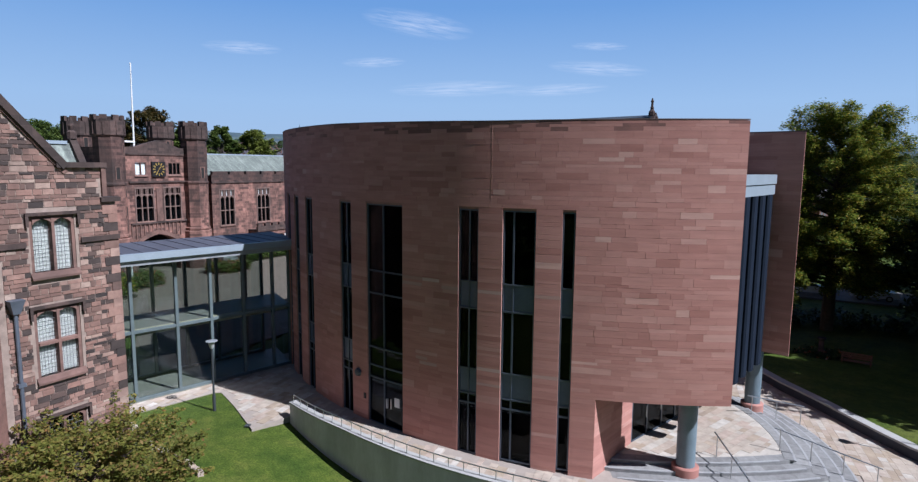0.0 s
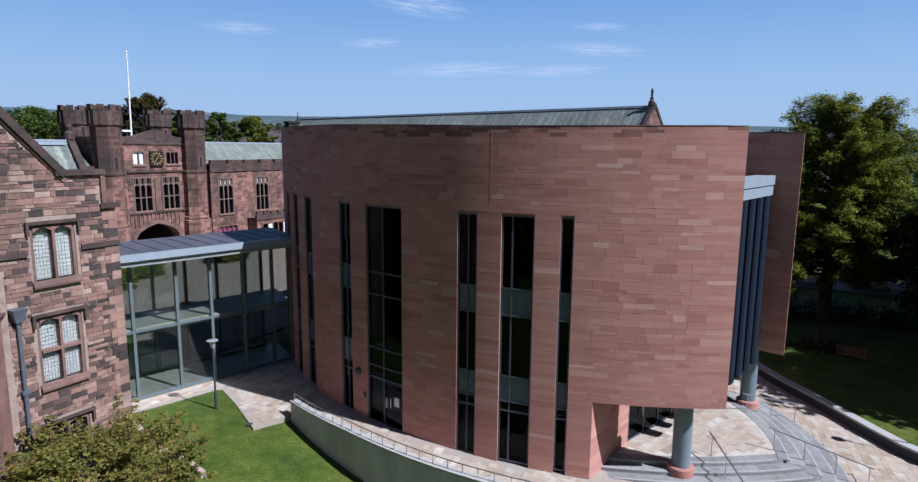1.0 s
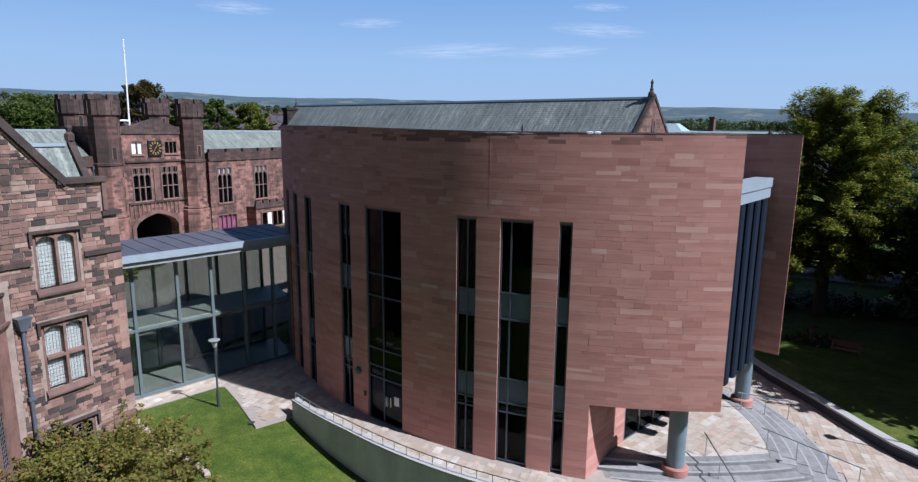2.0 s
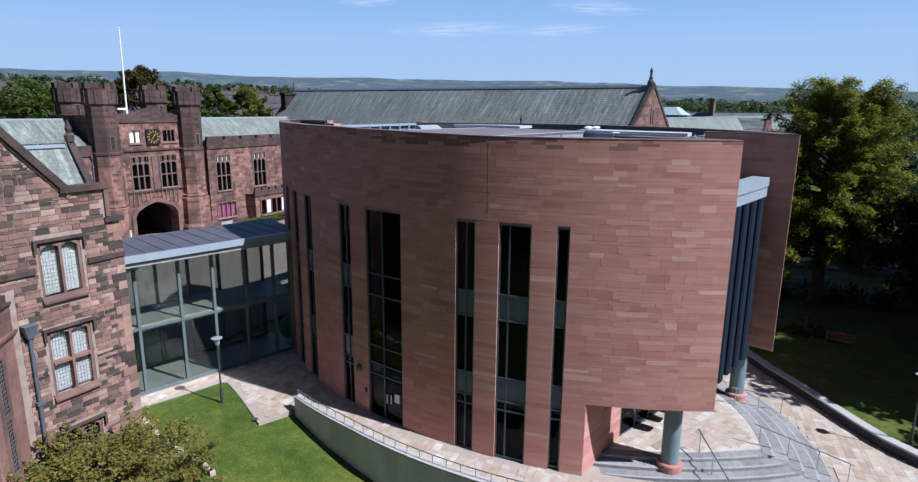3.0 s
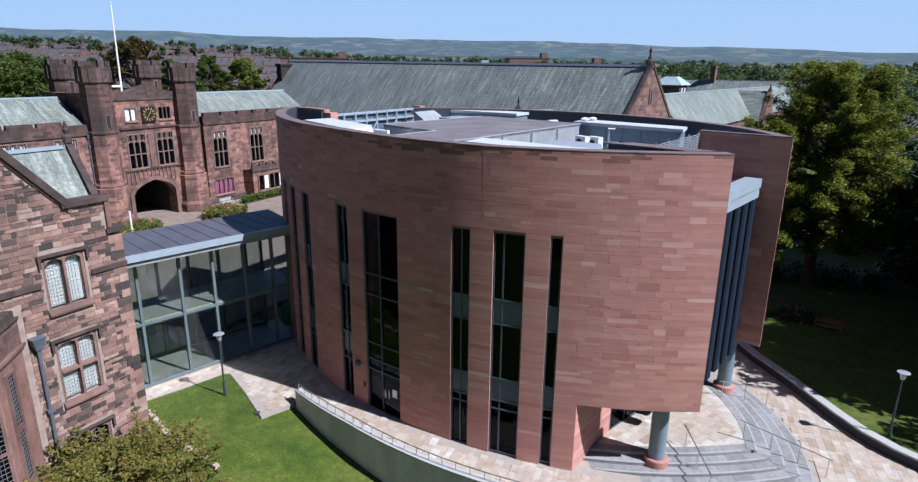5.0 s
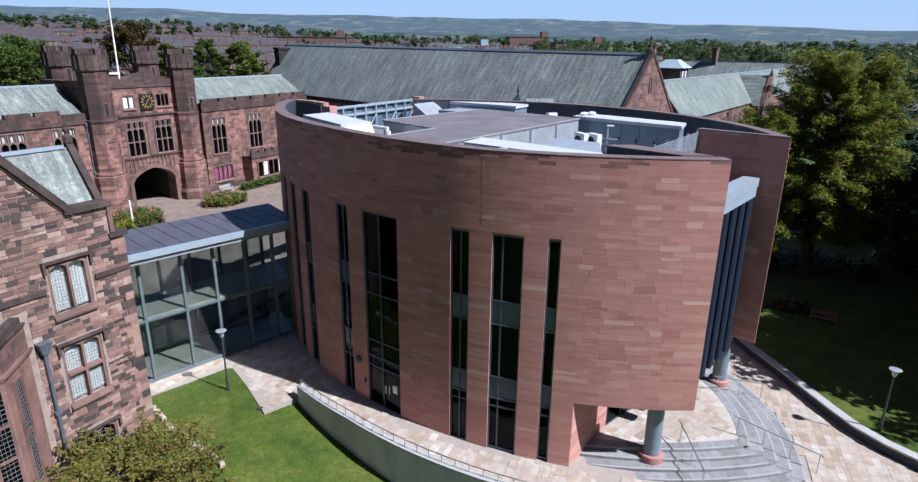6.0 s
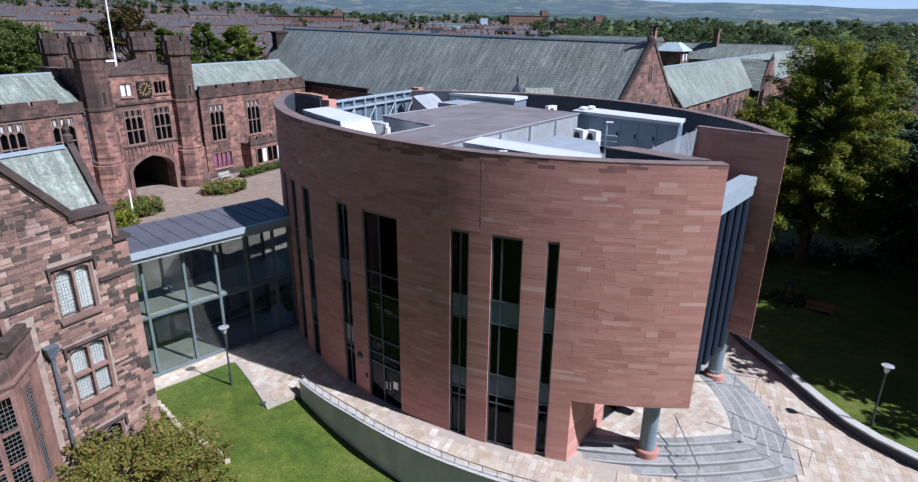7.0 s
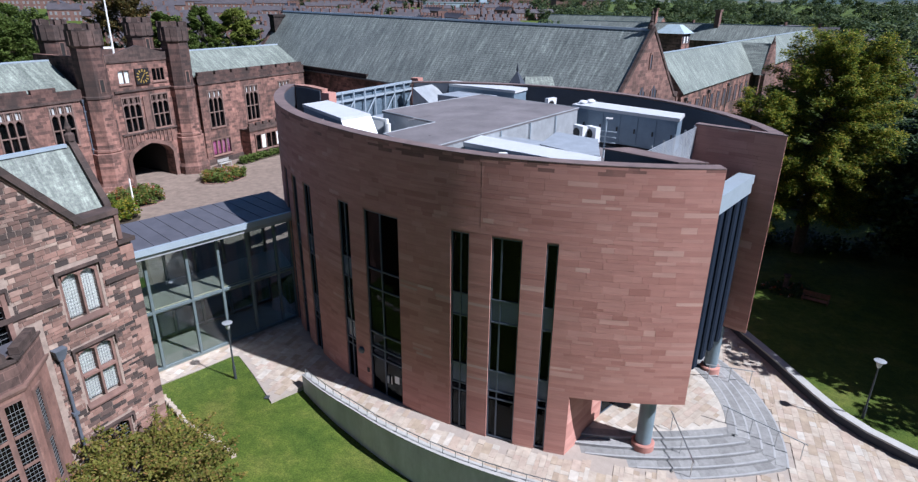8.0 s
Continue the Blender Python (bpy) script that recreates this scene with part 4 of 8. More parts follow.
coping(wing, 11.45, 11.45, 6.15, 17.56, WY - 0.16, WY + 0.8, 0.24, m_sooty)
coping(wing, 11.5, 11.28, 6.2, 17.39, WY - 0.07, WY, 0.16, m_dress)
coping(wing, 0.95, 11.45, 6.25, 17.56, WY - 0.16, WY + 0.8, 0.24, m_sooty)
coping(wing, 11.25, 11.5, 12.9, 11.5, WY - 0.14, WY + 0.55, 0.18, m_sooty)
coping(wing, 12.65, 10.3, 13.35, 10.3, WY - 0.12, WY + 0.75, 0.16, m_sooty)
part("moulding", Geo().box(12.72, 12.88, WY - 0.1, WY + 0.9, 10.5, 11.5), m_dress, wing)
for x0, x1 in ((-1.0, 10.2), (11.9, 13.25)):
    part("string_course", Geo().box(x0, x1, WY - 0.1, WY - 0.005, 8.95, 9.12), m_sooty, wing, "soot-dark string course")
# coping and finial of the lower range's end
part("coping", Geo().add([(16.02, 27.1, 9.7), (16.34, 27.1, 9.7), (16.34, 28.95, 12.65), (16.02, 28.95, 12.65), (16.02, 27.1, 9.95), (16.34, 27.1, 9.95), (16.34, 28.95, 12.9), (16.02, 28.95, 12.9)],
                         [(3, 2, 1, 0), (4, 5, 6, 7), (0, 1, 5, 4), (1, 2, 6, 5), (2, 3, 7, 6), (3, 0, 4, 7)]), m_sooty, wing)
part("finial", Geo().lathe([(0.2, 0), (0.22, 0.3), (0.1, 0.4), (0.16, 0.6), (0.02, 1.0)], 8, pose(16.18, 28.95, 12.75)), m_sooty, wing)
old_window(wing, 10.45, 8.1, 1.2, 1.75, WY - 0.02, 2, 1, 0.22, m_curtain, "two-light leaded window with pale blinds", 0.2, True, 0.1)
old_window(wing, 10.38, 4.6, 1.25, 2.2, WY - 0.02, 2, 2, 0.22, m_curtain, "four-light leaded window with pale curtains", 0.16, True, 0.1)
old_window(wing, 10.33, 1.0, 1.28, 2.05, WY - 0.02, 2, 2, 0.22, None, "dark leaded window low on the wall", 0.16, True, 0.12)
old_window(wing, 4.6, 8.0, 3.9, 1.9, WY - 0.02, 4, 1, 0.22, None, "wide leaded window over the bay", 0.35, True, 0.14)
downpipe(wing, 9.72, WY, -2.5, 7.35)

# canted bay


def bay_ring(o):
    """The bay's outline, moved out by o."""
    return [(9.3 + 1.2 * o, WY), (7.95 + 0.45 * o, 19.85 - o), (3.6 - 0.45 * o, 19.85 - o), (2.25 - 1.2 * o, WY)][::-1]


bay = part("bay", Geo(), m_gable, wing, "canted sandstone bay with leaded lights")
part("bay_wall", Geo().prism(bay_ring(0), -3, 7.2), m_bay, bay)
part("plinth", Geo().prism(bay_ring(0.12), -3, 0.1), m_sooty, bay)
part("cornice", Geo().prism(bay_ring(0.13), 7.2, 7.3).prism(bay_ring(0.07), 7.1, 7.2), m_dress, bay, "moulded stone cornice")
part("parapet", Geo().prism(bay_ring(0.02), 7.3, 8.25), m_gable, bay)
part("roof", Geo().prism(bay_ring(-0.3), 8.25, 8.28), m_lead, bay, "small lead flat behind the parapet")
for (xa, ya), (xb, yb) in zip(bay_ring(0.02), bay_ring(0.02)[1:]):
    a, b = Vector((xa, ya)), Vector((xb, yb))
    d = (b - a).normalized()
    n = Vector((d.y, -d.x))
    count = max(1, round((b - a).length / 1.45))
    step = (b - a).length / count
    for k in range(count):
        p, q = a + d * (step * k + 0.25), a + d * (step * (k + 1) - 0.25)
        part("merlon", Geo().prism([tuple(p + n * 0.05), tuple(q + n * 0.05), tuple(q - n * 0.25), tuple(p - n * 0.25)], 8.25, 8.55), m_sooty, bay)
    part("coping", Geo().prism([tuple(a + n * 0.07), tuple(b + n * 0.07), tuple(b - n * 0.27), tuple(a - n * 0.27)], 8.18, 8.26), m_sooty, bay)
for k in range(6):
    old_window(wing, 7.95 - 0.16 - 0.5 - 0.68 * k, 0.85, 0.5, 5.95, 19.78, 1, 5, 0.1, None, "" if k else "tall leaded bay light", 0, False, 0.12)
m_side = pose(7.95, 19.85, 0) @ pose(0, 0, 0, 0, 0, math.degrees(math.atan2(1.2, 1.35)))
side = part("window", Geo(), m_dress, wing, "narrow leaded light in the bay's canted side")
for z in (0.9, 2.9, 4.9):
    part("pane", Geo().box(0.5, 0.86, -0.02, 0.0, z, z + 1.8, m_side), m_glass, side)
    part("stone_frame", Geo().box(0.38, 0.5, -0.07, 0.0, z - 0.1, z + 1.9, m_side).box(0.86, 0.98, -0.07, 0.0, z - 0.1, z + 1.9, m_side).box(0.5, 0.86, -0.07, 0.0, z + 1.8, z + 1.9, m_side).box(0.5, 0.86, -0.07, 0.0, z - 0.1, z, m_side), m_dress, side)
    lead = Geo()
    for i in range(1, 4):
        lead.box(0.5 + 0.09 * i - 0.005, 0.5 + 0.09 * i + 0.005, -0.03, -0.02, z, z + 1.8, m_side)
    for i in range(1, 12):
        lead.box(0.5, 0.86, -0.03, -0.02, z + 0.15 * i - 0.005, z + 0.15 * i + 0.005, m_side)
    part("leading", lead, m_lead_bar, side)["kind"] = "stuff"


# ---------------------------------------------------------------- gatehouse
gate = thing("gatehouse", "red sandstone gatehouse with battlemented octagonal turrets", "building", m=GOTH)
GY, GZ = 64.0, -1.0


def turret(x, y, r, top, low=GZ - 0.6, slits=()):
    t = part("turret", Geo(), m_far_stone, gate, "octagonal turret with battlements")
    o = pose(x, y, 0) @ pose(0, 0, 0, 0, 0, 22.5)
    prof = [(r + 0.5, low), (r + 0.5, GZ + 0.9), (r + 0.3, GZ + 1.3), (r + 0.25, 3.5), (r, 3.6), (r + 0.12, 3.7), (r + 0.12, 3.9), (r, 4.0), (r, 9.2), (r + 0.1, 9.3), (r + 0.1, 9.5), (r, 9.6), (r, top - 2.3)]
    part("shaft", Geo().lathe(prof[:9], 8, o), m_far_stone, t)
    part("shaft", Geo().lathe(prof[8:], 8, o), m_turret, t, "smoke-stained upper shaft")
    part("crown", Geo().lathe([(r, top - 2.3), (r + 0.2, top - 2.1), (r + 0.2, top - 0.55), (r - 0.15, top - 0.55)], 8, o), m_sooty, t, "soot-dark battlemented crown")
    for i in range(8):
        m = pose(x, y, 0) @ pose(0, 0, 0, 0, 0, 45 * i)
        part("merlon", Geo().box(r * 0.94 - 0.12, r * 0.94 + 0.18, -0.33, 0.33, top - 0.55, top, m), m_sooty, t)
        part("rib", Geo().box(r * 0.94 + 0.1, r * 0.94 + 0.24, -0.06, 0.06, top - 2.0, top - 0.7, m), m_sooty, t)
    for turn, z, h in slits:
        m = pose(x, y, 0) @ pose(0, 0, 0, 0, 0, turn)
        part("slit_window", Geo().box(r * 0.925, r * 0.925 + 0.03, -0.2, 0.2, z, z + h, m), m_passage, t)
        part("slit_frame", Geo().box(r * 0.92, r * 0.925 + 0.06, -0.3, -0.2, z - 0.1, z + h + 0.1, m).box(r * 0.92, r * 0.925 + 0.06, 0.2, 0.3, z - 0.1, z + h + 0.1, m).box(r * 0.92, r * 0.925 + 0.06, -0.2, 0.2, z + h, z + h + 0.1, m), m_dress, t)


SL = ((-45, 12.4, 1.2), (-45, 8.0, 1.4), (-45, 5.9, 1.0), (-45, 4.4, 1.2), (-45, 0.6, 1.2), (-90, 10.0, 1.2))
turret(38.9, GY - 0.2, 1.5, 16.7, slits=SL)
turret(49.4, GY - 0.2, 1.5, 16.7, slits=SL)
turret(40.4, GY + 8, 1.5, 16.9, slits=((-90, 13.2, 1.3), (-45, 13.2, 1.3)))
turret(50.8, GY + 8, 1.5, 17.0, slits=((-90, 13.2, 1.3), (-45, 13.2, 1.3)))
AX0, AX1, AZ, AP = 41.5, 46.9, 2.05, 3.5
pts = [(AX0 + (AX1 - AX0) * i / 14, AZ + (AP - AZ) * (0.72 * math.sin(math.pi * i / 14) ** 0.5 + 0.28 * (1 - abs(i - 7) / 7))) for i in range(15)]
g = Geo().side([(39, GZ - 0.5), (AX0, GZ - 0.5)] + pts + [(AX1, GZ - 0.5), (50, GZ - 0.5), (50, 4.7), (39, 4.7)], GY, GY + 1.2)
part("wall", grid_wall(39, 50, 4.7, 13.0, GY, GY + 1.2, [hole(41.75, 5.1, 2.05, 3.7), hole(45.3, 5.1, 2.05, 3.7), hole(41.9, 10.4, 1.25, 1.3), hole(46.0, 10.4, 1.5, 1.3)]), m_far_stone, gate, "upper gatehouse front with mullioned windows")
part("wall", g, m_far_stone, gate, "gatehouse front over a dark archway")
g = Geo()
outer = [(AX0 - 0.45, GZ)] + [(AX0 - 0.45 + (AX1 - AX0 + 0.9) * i / 14, AZ + 0.1 + (AP + 0.35 - AZ) * (0.72 * math.sin(math.pi * i / 14) ** 0.5 + 0.28 * (1 - abs(i - 7) / 7))) for i in range(15)] + [(AX1 + 0.45, GZ)]
innr = [(AX0, GZ)] + pts + [(AX1, GZ)]
for k in range(len(outer) - 1):
    g.side([innr[k], innr[k + 1], outer[k + 1], outer[k]], GY - 0.22, GY + 0.02)
part("arch_moulding", g, m_dress, gate, "moulded stone arch")
for k in range(13):
    x = 41.0 + k * 0.51
    part("blind_panel", Geo().box(x, x + 0.12, GY - 0.12, GY, 3.2 + 0.55 * math.sin(math.pi * min(1, max(0, (x - AX0) / (AX1 - AX0)))), 4.75), m_dress, gate)
part("passage", Geo().box(AX0 - 0.5, AX0 - 0.2, GY + 1.2, GY + 12, GZ - 0.6, 5).box(AX1 + 0.2, AX1 + 0.5, GY + 1.2, GY + 12, GZ - 0.6, 5).box(AX0 - 0.5, AX1 + 0.5, GY + 1.2, GY + 12, 4.2, 4.6).box(AX0 - 0.5, AX1 + 0.5, GY + 12, GY + 12.4, GZ - 0.6, 5), m_passage, gate, "dark vaulted passage")
part("parapet", Geo().side([(40.5, 12.6), (49, 12.6), (49, 13.4), (47.4, 13.5), (46.2, 13.9), (44.7, 14.3), (43.2, 13.9), (42, 13.5), (40.5, 13.4)], GY - 0.12, GY + 0.5), m_sooty, gate, "shaped parapet dark with soot")
for z in (4.75, 9.45):
    part("string_course", Geo().box(41, 48.2, GY - 0.18, GY - 0.002, z, z + 0.2), m_sooty, gate)
part("roof", Geo().box(38.5, 52, GY + 1.2, GY + 9, 12.3, 12.6), m_lead, gate)
part("wall", Geo().box(38.6, 52, GY + 8.6, GY + 9.2, GZ - 0.6, 13.4).box(38.4, 39.0, GY + 1, GY + 9, GZ, 13.4).box(50.6, 51.2, GY + 1, GY + 9, GZ, 13.4), m_far_stone, gate)
old_window(gate, 41.75, 5.1, 2.05, 3.7, GY - 0.02, 3, 2, 0.25, None, "tall mullioned window over the arch", 0.3, False, 0, 0.7)
old_window(gate, 45.3, 5.1, 2.05, 3.7, GY - 0.02, 3, 2, 0.25, None, "tall mullioned window over the arch", 0.3, False, 0, 0.7)
part("niche", Geo().box(44.2, 44.9, GY - 0.12, GY - 0.01, 5.0, 8.8), m_dress, gate)
old_window(gate, 41.9, 10.4, 1.25, 1.3, GY - 0.02, 2, 1, 0.2, m_white, "small window with white blinds beside the clock", 0, False)
old_window(gate, 46.0, 10.4, 1.5, 1.3, GY - 0.02, 3, 1, 0.2, None, "small dark window beside the clock", 0, False)
m_gilt = plain("gilt", (0.6, 0.42, 0.12), 0.4, 0.6, 0.1)
clock = part("clock", Geo(), m_black, gate, "square black clock face with gilt numerals")
part("dial", Geo().box(43.75, 45.45, GY - 0.22, GY - 0.02, 10.15, 11.85), m_black, clock)
for i in range(12):
    m = pose(44.6, GY - 0.24, 11.0) @ pose(0, 0, 0, 0, 30 * i, 0)
    part("hour_mark", Geo().box(-0.06, 0.06, -0.02, 0.02, 0.48, 0.76, m), m_gilt, clock, "" if i else "gilt hour mark")
part("hour_hand", Geo().box(-0.04, 0.04, -0.03, 0, 0, 0.4, pose(44.6, GY - 0.25, 11.0, 0, 40, 0)), m_gilt, clock)
part("minute_hand", Geo().box(-0.03, 0.03, -0.03, 0, 0, 0.6, pose(44.6, GY - 0.25, 11.0, 0, 35 + 180, 0)), m_gilt, clock)
downpipe(gate, 37.4, GY, GZ, 9.3)
pole = thing("flagpole", "tall white flagpole on the gatehouse roof", "flagpole", m=GOTH @ pose(42.9, GY + 1.6, 12.6))
part("pole", Geo().tube((0, 0, 0), (0.15, 0, 10.1), 0.11, 10, 0.06), m_white, pole)
part("truck", Geo().lathe([(0.03, 0), (0.1, 0.06), (0.1, 0.14), (0.02, 0.2)], 10, pose(0.15, 0, 10.1)), m_white, pole)
part("foot", Geo().box(-1.1, 0.1, -0.1, 0.1, 1.4, 1.6), m_white, pole)


def old_range(x0, x1, label, holes):
    r = thing("school_range", label, "building", m=GOTH)
    part("wall", grid_wall(x0, x1, GZ - 0.6, 10.1, GY, GY + 0.8, holes), m_far_stone, r, "coursed sandstone front")
    part("plinth", Geo().box(x0, x1, GY - 0.15, GY - 0.002, GZ - 0.6, GZ + 0.7), m_sooty, r)
    part("string_course", Geo().box(x0, x1, GY - 0.14, GY - 0.002, 9.2, 9.42), m_sooty, r)
    part("parapet", Geo().box(x0, x1, GY - 0.04, GY + 0.35, 9.42, 10.3), m_turret, r, "smoke-stained parapet")
    n = int((x1 - x0) / 2.7)
    for i in range(n):
        part("merlon", Geo().box(x0 + 2.7 * i + 0.18, x0 + 2.7 * i + 2.52, GY - 0.06, GY + 0.36, 10.3, 10.72), m_turret, r)
    part("roof", Geo().add([(x0, GY + 0.5, 10.2), (x1, GY + 0.5, 10.2), (x0, GY + 4.8, 12.95), (x1, GY + 4.8, 12.95), (x0, GY + 9.1, 10.2), (x1, GY + 9.1, 10.2)], [(0, 1, 3, 2), (2, 3, 5, 4)]), m_slate_pale, r, "pale green slate roof")
    part("ridge", Geo().box(x0, x1, GY + 4.65, GY + 4.95, 12.88, 13.05), m_cap, r)
    part("wall", Geo().box(x0, x1, GY + 8.6, GY + 9.2, GZ, 10.2), m_far_stone, r)
    return r


east = old_range(51.9, 71.0, "red sandstone school range with battlemented eaves", [hole(x, 3.8, 2.15, 4.5) for x in (53.15, 59.3, 65.6)] + [hole(52.9, 0.2, 2.9, 1.9)])
west = old_range(-8.0, 37.6, "long red sandstone school range with battlemented eaves", [hole(x, 4.9, 2.15, 4.0) for x in (34.0, 29.2, 24.2, 19.2, 14.2)])
for x in (53.15, 59.3, 65.6):
    old_window(east, x, 3.8, 2.15, 4.5, GY - 0.02, 3, 2, 0.25, None, "tall traceried window with pale tracery", 0.4, False, 0, 0.8)
for x in (34.0, 29.2, 24.2, 19.2, 14.2):
    old_window(west, x, 4.9, 2.15, 4.0, GY - 0.02, 3, 2, 0.25, None, "tall traceried window with pale tracery", 0.4, False, 0, 0.8)
m_purple = plain("magenta_blind", (0.3, 0.05, 0.16), 0.8, vary=0.15, streak=(5, 5, 0.4))
old_window(east, 52.9, 0.2, 2.9, 1.9, GY - 0.02, 4, 1, 0.2, m_purple, "low window with magenta blinds", 0.15, False)
ebay = part("bay", Geo(), m_far_stone, east, "square stone bay with battlemented top")
part("bay_wall", Geo().box(57.7, 65.2, GY - 1.7, GY, GZ - 0.5, 2.6), m_far_stone, ebay)
part("cornice", Geo().box(57.55, 65.35, GY - 1.85, GY, 2.6, 2.85), m_sooty, ebay)
part("parapet", Geo().box(57.6, 65.3, GY - 1.78, GY - 1.45, 2.85, 3.3), m_sooty, ebay)
for k in range(6):
    part("merlon", Geo().box(57.7 + 1.28 * k, 58.5 + 1.28 * k, GY - 1.8, GY - 1.45, 3.3, 3.65), m_sooty, ebay)
old_window(east, 58.6, 0.0, 5.6, 2.0, GY - 1.82, 6, 1, 0.11, None, "six-light bay window", 0.12, False)
for k in (1, 4):
    part("blind", Geo().box(58.65 + 0.93 * k, 59.4 + 0.93 * k, GY - 1.8, GY - 1.775, 0.1, 1.9), m_white, ebay, "white roller blind")


# ---------------------------------------------------------------- great hall
HALL = pose(17.9, 61.2, 0, 0, 0, 45.6)      # the hall's own axes: y along its ridge, x across, away from the modern building
hall = thing("great_hall", "great hall under a long steep green slate roof", "building", m=HALL)
HW, HL, HE, HR0, HR1 = 6.25, 70.9, 9.6, 16.75, 17.5      # half width, length, eaves, ridge at the gable and at the far end


def ridge_at(y):
    return HR0 + (HR1 - HR0) * y / HL


part("wall", Geo().box(-HW, -HW + 0.8, 0.9, HL - 0.9, GZ - 1, HE), m_far_stone, hall, "long hall wall in shade")
part("wall", Geo().box(HW - 0.8, HW, 0.9, HL - 0.9, GZ - 1, HE), m_far_stone, hall)
part("gable_wall", Geo().side([(-HW, -2), (HW, -2), (HW, 10.3), (HW - 0.6, 10.35), (0, HR0 - 0.05), (-HW + 0.6, 10.35), (-HW, 10.3)], 0, 0.28), m_gable, hall, "coped sandstone gable")
for sx in (-1, 1):
    line = [(sx * (HW + 0.2), 9.9), (sx * (HW + 0.2), 10.45), (sx * (HW - 0.55), 10.5), (0, HR0 + 0.35), (0, HR0 - 0.05), (sx * (HW - 0.55), 10.05)]
    part("coping", Geo().side(line if sx < 0 else line[::-1], -0.08, 0.3), m_sooty, hall, "soot-dark gable coping")
    part("kneeler", Geo().box(min(sx * HW, sx * (HW + 0.35)), max(sx * HW, sx * (HW + 0.35)), -0.1, 1.1, 9.3, 9.9), m_dress, hall)
part("gable_wall", Geo().side([(-HW, -2), (HW, -2), (HW, 10), (0, HR1), (-HW, 10)], HL - 0.9, HL), m_far_stone, hall)


def slate_slope(sx, roof):
    """One slope of lapped slate courses, each a thin step proud of the one above."""
    n, x0, x1 = 34, sx * (HW + 0.25), 0.0
    for k in range(n):
        u0, u1 = k / n, (k + 1) / n
        xa, xb = x0 + (x1 - x0) * u0, x0 + (x1 - x0) * u1
        row = []
        for y in (0.3, HL - 0.5):
            top = ridge_at(y)
            za, zb = HE - 0.25 + (top - HE + 0.25) * u0, HE - 0.25 + (top - HE + 0.25) * u1
            row.append([(xa, y, za + 0.022), (xb, y, zb + 0.01), (xb, y, zb - 0.1), (xa, y, za - 0.06)])
        faces = [(0, 1, 5, 4), (0, 4, 7, 3), (1, 2, 6, 5), (3, 2, 1, 0), (4, 5, 6, 7)] if sx > 0 else [(4, 5, 1, 0), (3, 7, 4, 0), (5, 6, 2, 1), (0, 1, 2, 3), (7, 6, 5, 4)]
        part("slate_course", Geo().add(row[0] + row[1], faces), m_slate_hall, roof)


slate_slope(-1, part("roof", Geo(), m_slate_hall, hall, "streaked green-grey slate roof"))
slate_slope(1, part("roof", Geo(), m_slate_hall, hall, "far slope of green-grey slate"))
part("ridge", Geo().add([(x, y, ridge_at(y) + z) for y in (0.3, HL - 0.5) for x, z in ((-0.2, -0.1), (0.2, -0.1), (0.1, 0.12), (-0.1, 0.12))],
                        [(3, 2, 1, 0), (4, 5, 6, 7), (0, 1, 5, 4), (1, 2, 6, 5), (2, 3, 7, 6), (3, 0, 4, 7)]), m_cap, hall, "pale lead ridge roll")
part("eaves_gutter", Geo().box(-HW - 0.42, -HW - 0.2, 1.0, HL - 1, HE - 0.42, HE - 0.26), m_lamp, hall, "dark iron eaves gutter")
part("parapet", Geo().box(-HW - 0.25, -HW + 0.1, 38.0, HL - 9, HE - 0.3, HE + 0.35), m_soot_black, hall)
part("finial", Geo().lathe([(0.36, 0), (0.32, 0.35), (0.16, 0.6), (0.2, 0.75), (0.12, 0.85), (0.11, 1.25), (0.17, 1.35), (0.03, 1.7)], 8, pose(0, 0.4, HR0 + 0.1)), m_sooty, hall, "carved stone gable finial")
part("finial", Geo().lathe([(0.18, 0), (0.2, 0.4), (0.08, 0.6), (0.03, 1.4)], 8, pose(0, HL - 0.5, HR1)), m_sooty, hall)
part("chimney", Geo().box(-2.75, -0.75, HL - 2.2, HL - 0.6, 13, 16.6).box(-2.9, -0.6, HL - 2.35, HL - 0.45, 16.6, 16.95), m_soot_black, hall, "soot-black stone chimney stack")
lan = part("gable_window", Geo(), m_dress, hall, "lancet and paired windows in the gable")
part("pane", Geo().box(-0.16, 0.16, -0.03, 0.0, 13.2, 14.5), m_roof_dark, lan)
part("stone_frame", Geo().box(-0.3, -0.16, -0.09, 0.0, 13.1, 14.6).box(0.16, 0.3, -0.09, 0.0, 13.1, 14.6).box(-0.16, 0.16, -0.09, 0.0, 14.5, 14.7), m_dress, lan)
for x in (-1.1, 1.25):
    part("pane", Geo().side([(x - 0.5, 8.6), (x + 0.5, 8.6), (x + 0.5, 10.9), (x, 11.5), (x - 0.5, 10.9)], -0.03, 0.0), m_roof_dark, lan)
    part("stone_frame", Geo().box(x - 0.66, x - 0.5, -0.1, 0.0, 8.5, 11.0).box(x + 0.5, x + 0.66, -0.1, 0.0, 8.5, 11.0).box(x - 0.04, x + 0.04, -0.07, 0.0, 8.6, 11.3), m_dress, lan)
